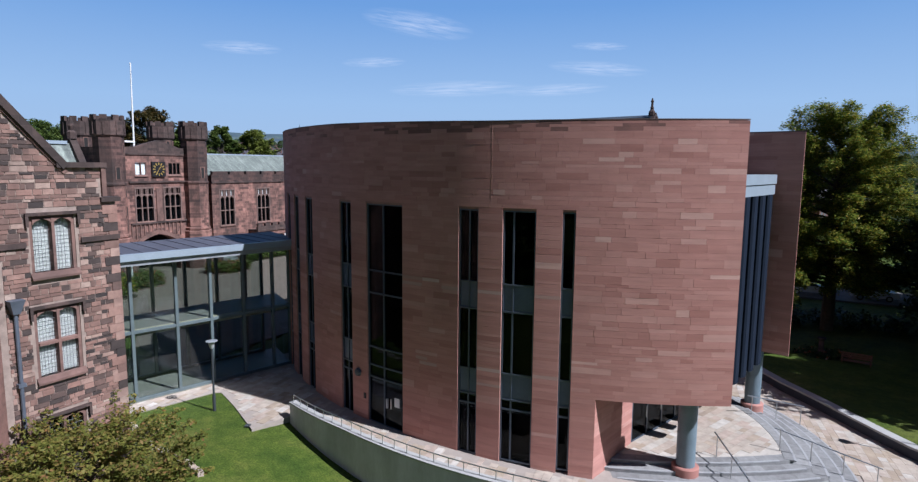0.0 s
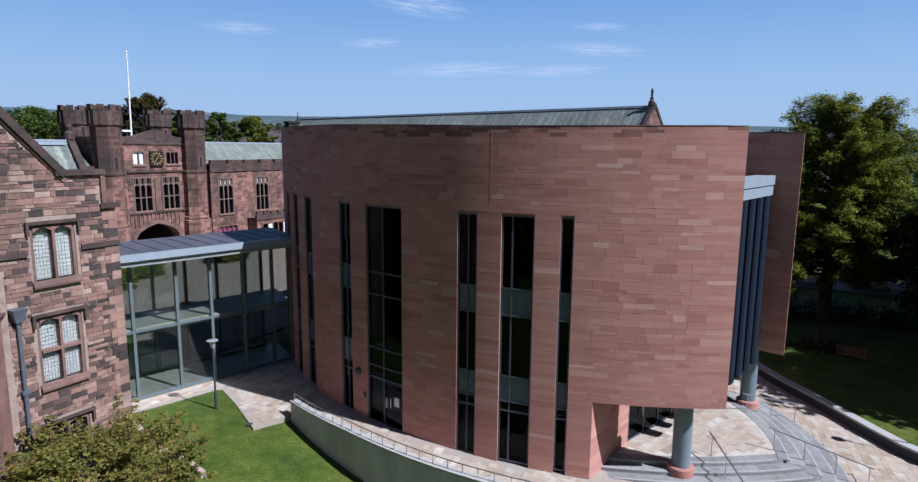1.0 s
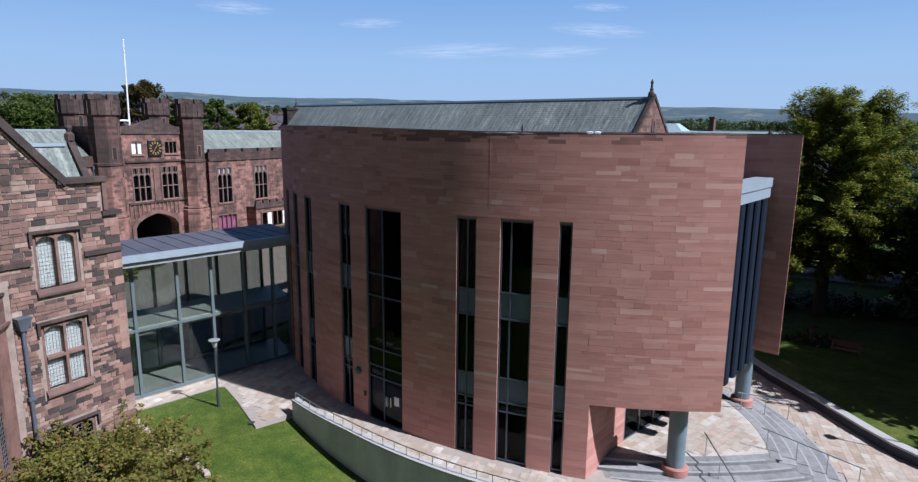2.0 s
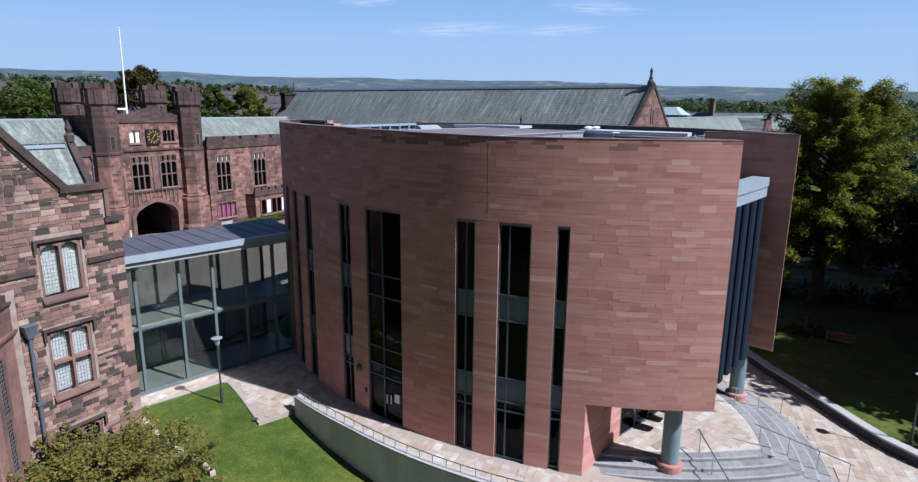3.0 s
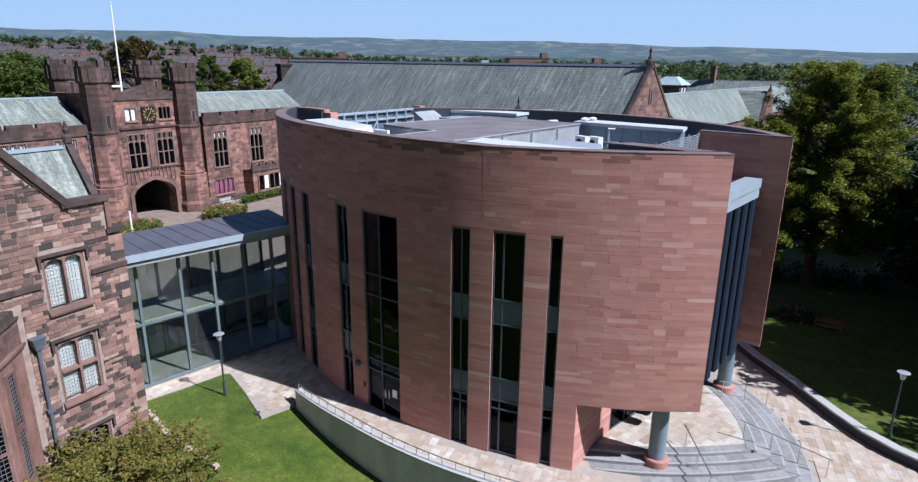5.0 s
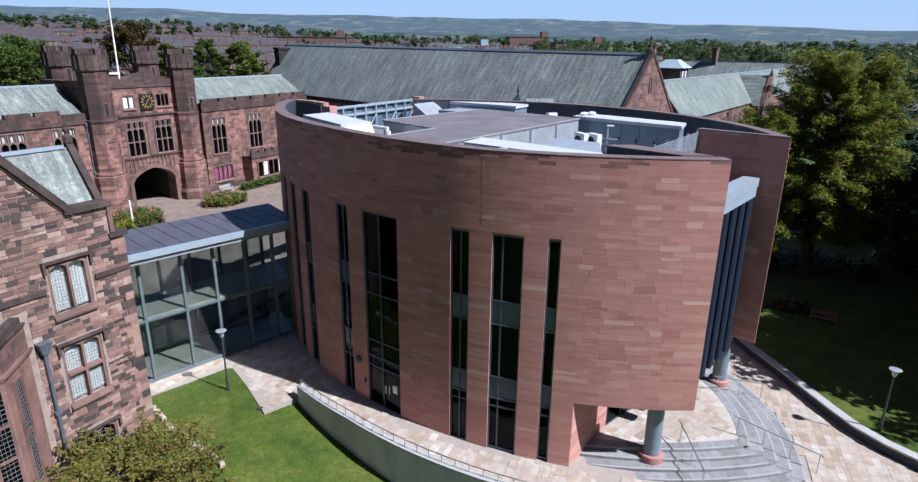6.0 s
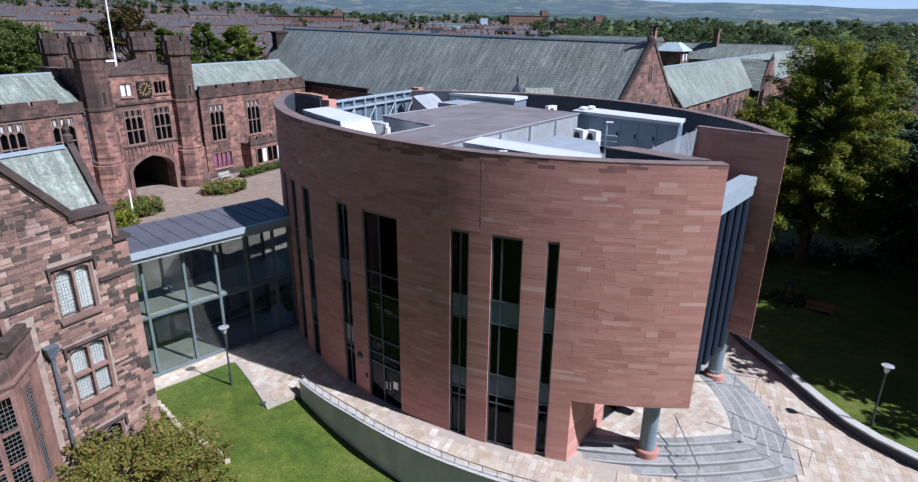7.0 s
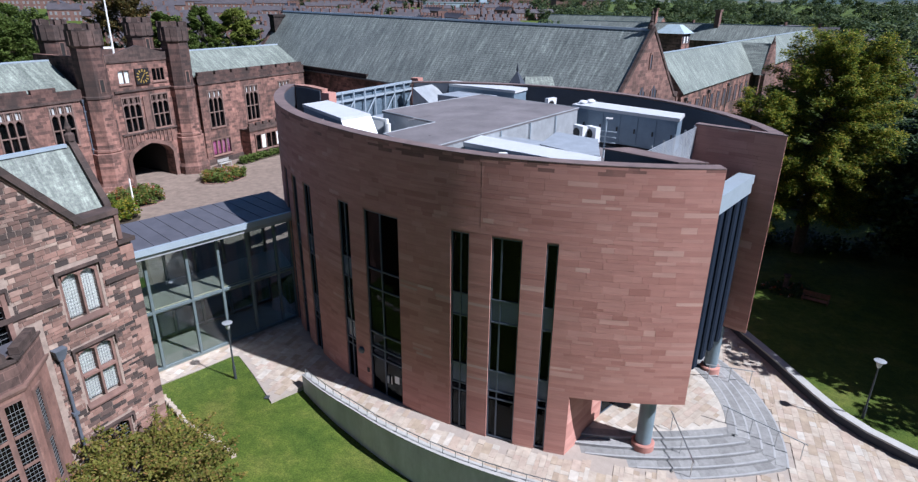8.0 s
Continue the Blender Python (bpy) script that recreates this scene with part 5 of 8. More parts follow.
# small dark roof vent and pale gablet showing over the rear parapet
vent = thing("roof_vent", "small dark pointed vent turret beside a pale roof", "vent", m=pose(4.5, 55.6, 0, 0, 0, 20))
part("turret", Geo().box(-0.75, 0.75, -0.75, 0.75, -2.2, 11.6), m_far_stone, vent)
part("cap", Geo().lathe([(1.15, 11.6), (0.75, 12.4), (0.14, 13.2), (0.08, 13.3), (0.13, 13.5), (0.02, 14.0)], 4), m_roof_dark, vent)
shed = thing("small_roofed_block", "small stone block with a pale slate roof", "building", m=pose(6.4, 57.0, 0, 0, 0, 10))
part("wall", Geo().box(-1.4, 1.4, -1.5, 1.5, -2.2, 11.4), m_far_stone, shed)
part("roof", Geo().add([(-1.5, -1.6, 11.35), (1.5, -1.6, 11.35), (1.5, 1.6, 11.35), (-1.5, 1.6, 11.35), (-1.1, 0, 12.75), (1.5, 0, 12.75)], [(0, 1, 5, 4), (2, 3, 4, 5), (3, 0, 4), (1, 2, 5), (3, 2, 1, 0)]), m_slate_pale, shed, "pale slate roof")


def long_range(name, label, p, q, eave, ridge, half, mat, base=-2.0):
    """A plain gabled range between two places in plan."""
    p, q = Vector(p), Vector(q)
    d = q - p
    m = pose(p.x, p.y, 0, 0, 0, math.degrees(math.atan2(d.y, d.x)))
    r = thing(name, label, "building", m=m)
    n = d.length
    part("wall", Geo().box(0, n, -half, half, base, eave), m_far_stone, r)
    part("gable_wall", Geo().add([(0, -half, eave), (0, half, eave), (0, 0, ridge), (0.4, -half, eave), (0.4, half, eave), (0.4, 0, ridge)], [(0, 2, 1), (3, 4, 5), (0, 3, 5, 2), (1, 2, 5, 4)]), m_far_stone, r)
    part("gable_wall", Geo().add([(n, -half, eave), (n, half, eave), (n, 0, ridge), (n - 0.4, -half, eave), (n - 0.4, half, eave), (n - 0.4, 0, ridge)], [(0, 1, 2), (3, 5, 4), (0, 2, 5, 3), (1, 4, 5, 2)]), m_far_stone, r)
    part("roof", Geo().add([(0, -half - 0.3, eave - 0.2), (n, -half - 0.3, eave - 0.2), (n, 0, ridge + 0.1), (0, 0, ridge + 0.1), (n, half + 0.3, eave - 0.2), (0, half + 0.3, eave - 0.2)], [(0, 1, 2, 3), (3, 2, 4, 5)]), mat, r, "slate roof")
    part("ridge", Geo().box(0, n, -0.12, 0.12, ridge + 0.05, ridge + 0.2), m_cap, r)
    return r


north = long_range("school_range", "sandstone range with a pale streaked slate roof beside the hall", (23.2, 76.6), (93.9, 174.3), 9.15, 13.4, 3.4, m_slate_pale)
for k in range(10):
    part("window", Geo().box(3.0 + 3.3 * k, 4.2 + 3.3 * k, -3.46, -3.4, 5.4, 7.6), m_roof_dark, north, "" if k else "dark mullioned window")
    part("window_frame", Geo().box(2.85 + 3.3 * k, 3.0 + 3.3 * k, -3.5, -3.4, 5.3, 7.7).box(4.2 + 3.3 * k, 4.35 + 3.3 * k, -3.5, -3.4, 5.3, 7.7).box(3.55 + 3.3 * k, 3.65 + 3.3 * k, -3.49, -3.4, 5.4, 7.6).box(2.85 + 3.3 * k, 4.35 + 3.3 * k, -3.52, -3.4, 7.7, 7.85), m_dress, north)
for k in range(3):
    part("downpipe", Geo().tube((1.6 + 9.9 * k, -3.55, -2), (1.6 + 9.9 * k, -3.55, 8.2), 0.07, 6).box(1.4 + 9.9 * k, 1.8 + 9.9 * k, -3.75, -3.42, 8.0, 8.4), m_lamp, north)
cross = part("cross_gable", Geo(), m_far_stone, north, "cross gable with slate sides")
part("gable_wall", Geo().add([(35.6, -5.6, -2), (43.4, -5.6, -2), (43.4, -5.6, 8.7), (39.5, -5.6, 13.6), (35.6, -5.6, 8.7), (35.6, -5.0, -2), (43.4, -5.0, -2), (43.4, -5.0, 8.7), (39.5, -5.0, 13.6), (35.6, -5.0, 8.7)],
                             [(0, 1, 2, 3, 4), (9, 8, 7, 6, 5), (4, 3, 8, 9), (3, 2, 7, 8), (0, 4, 9, 5), (1, 6, 7, 2)]), m_gable, cross)
part("roof", Geo().add([(35.5, -5.3, 8.5), (39.5, -5.3, 13.3), (43.5, -5.3, 8.5), (39.5, 0, 13.3), (35.5, -3.9, 8.5), (43.5, -3.9, 8.5)], [(0, 1, 3, 4), (1, 2, 5, 3)]), m_slate, cross)
part("finial", Geo().lathe([(0.25, 0), (0.15, 0.5), (0.02, 1.1)], 6, pose(39.5, -5.3, 13.5)), m_sooty, cross)
back = long_range("school_range", "distant slate-roofed school range with a stone chimney", (38.0, 214.0), (91.0, 169.5), 10.0, 14.1, 5, m_slate)
part("chimney", Geo().box(43.4, 44.7, -1.2, 0.4, 12, 17.6).box(43.2, 44.9, -1.4, 0.6, 17.6, 18.1), m_brick, back, "tall stone chimney stack")
part("chimney", Geo().box(24.4, 25.5, -1.0, 0.4, 12, 17.9).box(24.2, 25.7, -1.2, 0.6, 17.9, 18.3), m_far_stone, back, "slim stone chimney stack")
long_range("school_range", "distant slate-roofed school range", (31.5, 252.0), (66.0, 219.0), 11.0, 15.3, 5, m_slate_pale)
cup = thing("cupola_tower", "square brick tower with a pale blue-green copper roof", "tower", m=pose(43.4, 135.0, 2.0, 0, 0, 54))
part("wall", Geo().box(-2.6, 2.6, -2.6, 2.6, -5, 11.6), m_far_stone, cup)
for k in range(5):
    part("window", Geo().box(-2.3 + 0.95 * k, -1.6 + 0.95 * k, -2.66, -2.6, 9.7, 11.0), m_white if k % 2 else m_roof_dark, cup)
part("roof", Geo().add([(-3.2, -3.2, 11.6), (3.2, -3.2, 11.6), (3.2, 3.2, 11.6), (-3.2, 3.2, 11.6), (-1.2, -1.2, 13.3), (1.2, -1.2, 13.3), (1.2, 1.2, 13.3), (-1.2, 1.2, 13.3)], [(0, 1, 5, 4), (1, 2, 6, 5), (2, 3, 7, 6), (3, 0, 4, 7), (4, 5, 6, 7), (3, 2, 1, 0)]), plain("weathered_copper", (0.34, 0.43, 0.48), 0.6), cup, "pale blue-green copper roof")


# ---------------------------------------------------------------- courtyard
def court_z(x, y):
    return float(np.interp(y, [31, 58], [-0.06, GZ]))


g = Geo()
xs, ys = list(np.arange(10, 71, 2.0)), list(np.arange(30.0, 64.1, 1.0))
g.v = [(x, y, court_z(x, y)) for y in ys for x in xs]
n = len(xs)
g.f = [(j * n + i, j * n + i + 1, (j + 1) * n + i + 1, (j + 1) * n + i) for j in range(len(ys) - 1) for i in range(n - 1)]
setting("courtyard", g, m_gravel, "pale gravel and asphalt courtyard before the gatehouse", "courtyard", GOTH)
setting("passage_floor", Geo().box(AX0 - 0.2, AX1 + 0.2, GY - 0.5, GY + 12, GZ - 0.2, GZ + 0.02), m_gravel, "paved floor of the gate passage", "paving", GOTH)
setting("court_lawn", Geo().prism([(12, 34), (22, 34.5), (25, 39), (23, 46), (12, 46)], [-0.5] * 5, [court_z(0, 34) + 0.03, court_z(0, 34.5) + 0.03, court_z(0, 39) + 0.03, court_z(0, 46) + 0.03, court_z(0, 46) + 0.03]), m_grass, "patch of mown lawn in the courtyard", "lawn", GOTH)


# ---------------------------------------------------------------- trees
def leaf_cluster(g, centre, r, n, size, rnd, flat=0.7):
    for _ in range(n):
        while True:
            p = Vector((rnd.uniform(-1, 1), rnd.uniform(-1, 1), rnd.uniform(-1, 1)))
            if 0.05 < p.length < 1:
                break
        q = Vector(centre) + Vector((p.x * r, p.y * r, p.z * r * flat))
        a = Vector((rnd.gauss(0, 1), rnd.gauss(0, 1), rnd.gauss(0, 0.45))).normalized()
        b = a.cross(Vector((rnd.gauss(0, 0.35), rnd.gauss(0, 0.35), 1))).normalized()
        s = size * rnd.uniform(0.6, 1.3)
        i = len(g.v)
        g.v += [tuple(q - a * s), tuple(q + b * s * 0.55), tuple(q + a * s), tuple(q - b * s * 0.55)]
        g.f.append((i, i + 1, i + 2, i + 3))


def tree(x, y, z, height, radius, leaf, label, seed, clumps=70, leaves=160, size=0.2, trunk=0.32, low=0.22, clump=0.3, shape=1.0, flat=0.45, sprays=0):
    rnd = random.Random(seed)
    t = thing("tree", label, "tree", m=pose(x, y, z))
    tr, cr = Geo(), Geo()
    bend = Vector((rnd.uniform(-0.3, 0.3), rnd.uniform(-0.3, 0.3), 0))
    knots = [Vector((0, 0, -0.5)), Vector((0, 0, height * 0.25)) + bend, Vector((0, 0, height * 0.55)) - bend * 0.5, Vector((0, 0, height * 0.88))]
    for a, b, r0, r1 in zip(knots, knots[1:], (trunk * 1.25, trunk, trunk * 0.6), (trunk, trunk * 0.6, trunk * 0.15)):
        tr.tube(a, b, r0, 9, r1)
    for k in range(clumps):
        u = (k + rnd.random()) / clumps
        h = low + (0.97 - low) * u
        prof = math.sin(math.pi * min(1.0, max(0.04, (h - low) / (1 - low) * 0.86 + 0.12))) ** 0.7
        rr = radius * prof * shape * math.sqrt(rnd.uniform(0.12, 1.0)) * rnd.uniform(0.85, 1.12)
        an = rnd.uniform(0, 6.2832)
        c = Vector((rr * math.cos(an), rr * math.sin(an), height * h))
        root = Vector((0, 0, max(height * low * 0.7, height * (h - 0.16))))
        if k % 2 == 0:
            tr.tube(root, c, trunk * 0.22, 5, trunk * 0.04)
        leaf_cluster(cr, c, radius * clump * rnd.uniform(0.65, 1.15), leaves, size, rnd, flat)
    for k in range(sprays):
        an, el = rnd.uniform(0, 6.2832), rnd.uniform(-0.15, 1.2)
        out = Vector((math.cos(an) * math.cos(el), math.sin(an) * math.cos(el), math.sin(el)))
        c = Vector((0, 0, height * (low + 0.5 * (1 - low)))) + Vector((out.x * radius * 0.72, out.y * radius * 0.72, out.z * height * (1 - low) * 0.36))
        reach = radius * rnd.uniform(0.25, 0.5)
        bendy = Vector((out.x, out.y, 0.35 + rnd.uniform(-0.2, 0.3))).normalized()
        tip = c + bendy * reach
        tr.tube(c - bendy * reach * 0.3, tip, trunk * 0.06, 4, trunk * 0.02)
        for u in (0.1, 0.3, 0.5, 0.7, 0.85, 1.0):
            leaf_cluster(cr, c + bendy * reach * u + Vector((0, 0, -0.05 * u)), radius * clump * (0.75 - 0.4 * u), int(leaves * 0.16), size, rnd, 0.5)
    part("trunk", tr, m_bark, t)
    part("crown", cr, leaf, t)
    return t


def beech(x, y, z, height, radius, leaf, label, seed, limbs, twigs, leaves, size, low):
    """A broad tree whose limbs reach out in tiers, with flat sprays of small leaves and gaps between them."""
    rnd = random.Random(seed)
    t = thing("tree", label, "tree", m=pose(x, y, z))
    tr, cr = Geo(), Geo()
    knots = [Vector((0, 0, -0.5)), Vector((0.1, 0.05, height * 0.3)), Vector((-0.15, 0.1, height * 0.6)), Vector((0.05, 0, height * 0.94))]
    for a, b, r0, r1 in zip(knots, knots[1:], (0.55, 0.42, 0.26), (0.42, 0.26, 0.04)):
        tr.tube(a, b, r0, 10, r1)
    for i in range(limbs):
        u = (i + rnd.random()) / limbs
        h = low + (0.97 - low) * u
        full = math.sqrt(max(0.06, 1 - ((u - 0.45) / 0.58) ** 2))
        reach = radius * full * rnd.uniform(0.72, 1.12)
        an = i * 2.39996 + rnd.uniform(-0.4, 0.4)
        out = Vector((math.cos(an), math.sin(an), 0))
        lift = 0.15 + 1.5 * u ** 3
        start = Vector((0, 0, height * h - reach * lift * 0.6))
        start.z = max(height * 0.1, start.z)

        def at(v):
            return start + out * reach * v + Vector((0, 0, reach * (lift * v - 0.24 * v * v)))

        for v0, v1 in ((0, 0.35), (0.35, 0.7), (0.7, 1.0)):
            tr.tube(at(v0), at(v1), 0.12 * (1 - 0.75 * v0) * (1.15 - 0.7 * u), 5, 0.12 * (1 - 0.75 * v1) * (1.15 - 0.7 * u))
        for k in range(twigs):
            v = 0.3 + 0.7 * (k + rnd.random()) / twigs
            turn = rnd.choice((-1, 1)) * rnd.uniform(0.4, 1.1) * (1.15 - 0.6 * v)
            d = Vector((math.cos(an + turn), math.sin(an + turn), rnd.uniform(-0.12, 0.3))).normalized()
            length = rnd.uniform(0.9, 2.0) * (1.2 - 0.4 * v) * (0.65 + 0.045 * radius)
            base = at(v)
            side = Vector((-d.y, d.x, 0))
            if k % 3 == 0:
                tr.tube(base, base + d * length, 0.025, 3, 0.008)
            for _ in range(leaves):
                w = rnd.random() ** 0.75
                p = base + d * (length * w) + side * rnd.gauss(0, 0.3 * (1.1 - 0.5 * w)) + Vector((0, 0, rnd.gauss(0, 0.16) - 0.2 * w * w))
                a = (d * rnd.uniform(0.3, 1) + side * rnd.uniform(-1, 1) + Vector((0, 0, rnd.uniform(-0.45, 0.25)))).normalized()
                b = a.cross(Vector((rnd.gauss(0, 0.4), rnd.gauss(0, 0.4), 1))).normalized()
                q = size * rnd.uniform(0.65, 1.3)
                n = len(cr.v)
                cr.v += [tuple(p - a * q), tuple(p + b * q * 0.5), tuple(p + a * q), tuple(p - b * q * 0.5)]
                cr.f.append((n, n + 1, n + 2, n + 3))
    part("trunk", tr, m_bark, t)
    part("crown", cr, leaf, t)
    return t


beech(31.2, 52.5, -2.0, 19.0, 5.9, m_leaf_gold, "broad beech tree with yellowing crown", 11, 175, 17, 85, 0.105, 0.2)
beech(24.9, 50.8, -1.6, 14.4, 3.0, m_leaf_gold, "leafy tree beside the beech, yellowing at the top", 12, 80, 14, 75, 0.1, 0.14)
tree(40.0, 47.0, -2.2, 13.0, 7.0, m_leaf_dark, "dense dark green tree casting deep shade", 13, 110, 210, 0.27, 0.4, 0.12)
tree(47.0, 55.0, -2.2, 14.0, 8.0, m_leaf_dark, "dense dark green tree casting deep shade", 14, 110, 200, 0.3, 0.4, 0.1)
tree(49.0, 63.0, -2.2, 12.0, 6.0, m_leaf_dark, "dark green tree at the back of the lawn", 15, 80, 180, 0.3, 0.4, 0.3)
# Trees beyond the right of the view, added to shade the lawn.
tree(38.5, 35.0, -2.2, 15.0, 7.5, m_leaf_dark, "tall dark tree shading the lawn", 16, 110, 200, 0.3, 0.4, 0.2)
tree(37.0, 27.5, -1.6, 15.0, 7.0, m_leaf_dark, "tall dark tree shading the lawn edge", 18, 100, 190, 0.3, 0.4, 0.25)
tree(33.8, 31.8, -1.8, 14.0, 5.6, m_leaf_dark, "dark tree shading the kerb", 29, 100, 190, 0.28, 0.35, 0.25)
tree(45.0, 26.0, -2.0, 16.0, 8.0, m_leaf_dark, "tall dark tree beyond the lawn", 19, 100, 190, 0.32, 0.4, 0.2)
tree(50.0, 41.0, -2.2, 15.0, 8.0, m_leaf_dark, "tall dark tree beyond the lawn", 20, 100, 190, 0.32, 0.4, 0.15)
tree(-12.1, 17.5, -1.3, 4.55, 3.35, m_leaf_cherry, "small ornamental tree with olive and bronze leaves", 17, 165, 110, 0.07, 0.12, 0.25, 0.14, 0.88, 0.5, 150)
# More unseen trees, placed so that their shadows fall on lawn and kerb.
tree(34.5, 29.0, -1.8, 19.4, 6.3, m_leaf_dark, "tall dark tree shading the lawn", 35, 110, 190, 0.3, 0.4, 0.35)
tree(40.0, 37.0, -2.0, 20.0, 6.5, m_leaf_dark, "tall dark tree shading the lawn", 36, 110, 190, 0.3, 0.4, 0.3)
tree(34.4, 20.6, -1.6, 15.5, 4.6, m_leaf_mid, "light open tree dappling the lawn", 37, 46, 80, 0.26, 0.28, 0.35)
# trees behind the gatehouse and the hall
for k, (x, y, h, r, mat) in enumerate(((-67.3, 88.2, 18.5, 6.5, m_leaf_mid), (-68.6, 94.4, 20.0, 6.0, m_leaf_mid), (-52.5, 95.5, 22.3, 5.2, m_leaf_bronze), (-47.2, 97.0, 19.0, 4.5, m_leaf_mid), (-44.6, 104.5, 20.0, 3.4, m_leaf_mid), (-40.5, 109.2, 19.6, 4.5, m_leaf_light))):
    tree(x, y, -1.5, h, r, mat, "bronze-leaved tree behind the school" if mat is m_leaf_bronze else "full green tree behind the school", 70 + k, 170, 190, 0.21, 0.35, 0.2, 0.19, 1.0, 0.75, 40)
# dark shrubs under the trees
rnd = random.Random(90)
g = Geo()
for k in range(120):
    u = k / 120
    x, y = 24 + 34 * u + rnd.uniform(-1, 1), 56 - 9 * u + rnd.uniform(-1.5, 1.5)
    leaf_cluster(g, (x, y, -2.0 + rnd.uniform(0, 0.5 if u < 0.42 else 2.6)), 0.9 if u < 0.42 else 1.6, 70, 0.2, rnd, 0.9)
tagged(part("shrubbery", g, m_leaf_dark), "deep dark shrubbery at the back of the lawn", "shrubs", "", "stuff")


# ---------------------------------------------------------------- roof plant of the modern building
DECK = 11.0


def ccw(poly):
    a = sum(p[0] * q[1] - q[0] * p[1] for p, q in zip(poly, poly[1:] + poly[:1]))
    return poly if a > 0 else poly[::-1]


MID = ccw([(1.0, 41.9), (6.8, 36.7), (-1.5, 25.3), (-3.75, 28.3), (-1.5, 31.4), (-4.7, 34.7)])
plant = thing("plant_room", "flat-topped brown-grey plant room on the roof", "plant room")
part("walls", Geo().prism(MID, DECK, 13.05), m_grey_metal, plant)
part("roof", Geo().prism([(x + (x - 0.5) * 0.012, y + (y - 33) * 0.012) for x, y in MID], 13.05, 13.14), m_membrane, plant, "brown-grey membrane top with lapped seams")
for u in (0.25, 0.5, 0.75):
    a, b = Vector((1.0, 41.9)).lerp(Vector((6.8, 36.7)), u), Vector((-3.7, 33.7)).lerp(Vector((-0.9, 26.1)), u)
    d = (b - a).normalized()
    n = Vector((-d.y, d.x)) * 0.06
    part("seam", Geo().prism(ccw([tuple(a + n), tuple(b + n), tuple(b - n), tuple(a - n)]), 13.14, 13.15), m_membrane, plant)


for p, q in zip(MID, MID[1:] + MID[:1]):
    part("edge_trim", Geo().tube((p[0] + (p[0] - 0.5) * 0.012, p[1] + (p[1] - 33) * 0.012, 13.14), (q[0] + (q[0] - 0.5) * 0.012, q[1] + (q[1] - 33) * 0.012, 13.14), 0.03, 6), m_grey_metal, plant)
for u in (0.2, 0.4, 0.6, 0.8):
    a = Vector((6.8, 36.7)).lerp(Vector((-1.5, 25.3)), u) + Vector((0.06, -0.05))
    part("downpipe", Geo().tube((a.x, a.y, DECK), (a.x, a.y, 13.05), 0.04, 6), m_cap, plant)


def air_unit(corners, z1, doors, label, sloped=None):
    """A long air-handling unit: dark sides with doors under a pale lid."""
    c = [Vector(p) for p in ccw(corners)]
    t = thing("air_handling_unit", label, "air unit", "air units on the roof")
    part("casing", Geo().prism([tuple(p) for p in c], DECK + 0.25, z1 - 0.18), m_blue_door, t, "slate-blue panelled casing")
    mid = sum(c, Vector((0, 0))) / len(c)
    part("lid", Geo().prism([tuple(mid + (p - mid) * 1.03) for p in c], z1 - 0.18, z1), m_lid, t, "pale grey sheet-metal lid")
    e = max(range(4), key=lambda i: (c[(i + 1) % 4] - c[i]).length - 0.001 * c[i].y)
    for k, (p, q) in enumerate(zip(c, c[1:] + c[:1])):
        d = q - p
        if d.length < 3:
            continue
        u = d.normalized()
        n = Vector((u.y, -u.x))
        for i in range(doors):
            s0, s1 = d.length * (i + 0.08) / doors, d.length * (i + 0.92) / doors
            poly = ccw([tuple(p + u * s0), tuple(p + u * s1), tuple(p + u * s1 + n * 0.03), tuple(p + u * s0 + n * 0.03)])
            dr = part("door", Geo().prism(poly, DECK + 0.35, z1 - 0.28), m_blue_door, t)
            hs = s1 - 0.18
            part("handle", Geo().prism(ccw([tuple(p + u * hs + n * 0.03), tuple(p + u * (hs + 0.06) + n * 0.03), tuple(p + u * (hs + 0.06) + n * 0.1), tuple(p + u * hs + n * 0.1)]), DECK + 1.0, DECK + 1.25), m_black, dr)
    for p in c:
        q = mid + (p - mid) * 0.9
        part("foot", Geo().box(q.x - 0.1, q.x + 0.1, q.y - 0.1, q.y + 0.1, DECK, DECK + 0.25), m_grey_metal, t)
    return t


air_unit([(-9.75, 36.4), (-8.6, 37.95), (-5.25, 33.35), (-6.6, 32.0)], 13.2, 5, "long air-handling unit with pale lid behind the parapet")
hood = thing("intake_hood", "white sloping sheet-metal intake hood", "hood")
part("hood", Geo().add([(-6.62, 32.02, 13.16), (-5.22, 33.36, 13.16), (-4.4, 32.3, 11.5), (-5.8, 30.95, 11.5), (-6.62, 32.02, 11.3), (-5.22, 33.36, 11.3)], [(0, 1, 2, 3)[::-1], (0, 3, 4), (1, 5, 2), (0, 4, 5, 1), (4, 3, 2, 5)]), m_white_metal, hood)
pipe = thing("vent_pipe", "white vent pipe with an elbow beside the unit", "pipe", m=pose(-4.2, 33.0, 0))
part("riser", Geo().tube((0, 0, DECK), (0, 0, 12.75), 0.13, 10), m_white, pipe)
part("elbow", Geo().tube((-1.0, 1.1, 12.85), (-0.1, 0.25, 12.85), 0.1, 10).tube((-0.1, 0.25, 12.94), (-0.1, 0.25, 12.2), 0.1, 10), m_white, pipe)
air_unit([(0.1, 26.6), (0.9, 28.1), (5.6, 24.2), (4.9, 22.9)], 13.15, 5, "long air-handling unit with pale lid near the front parapet")
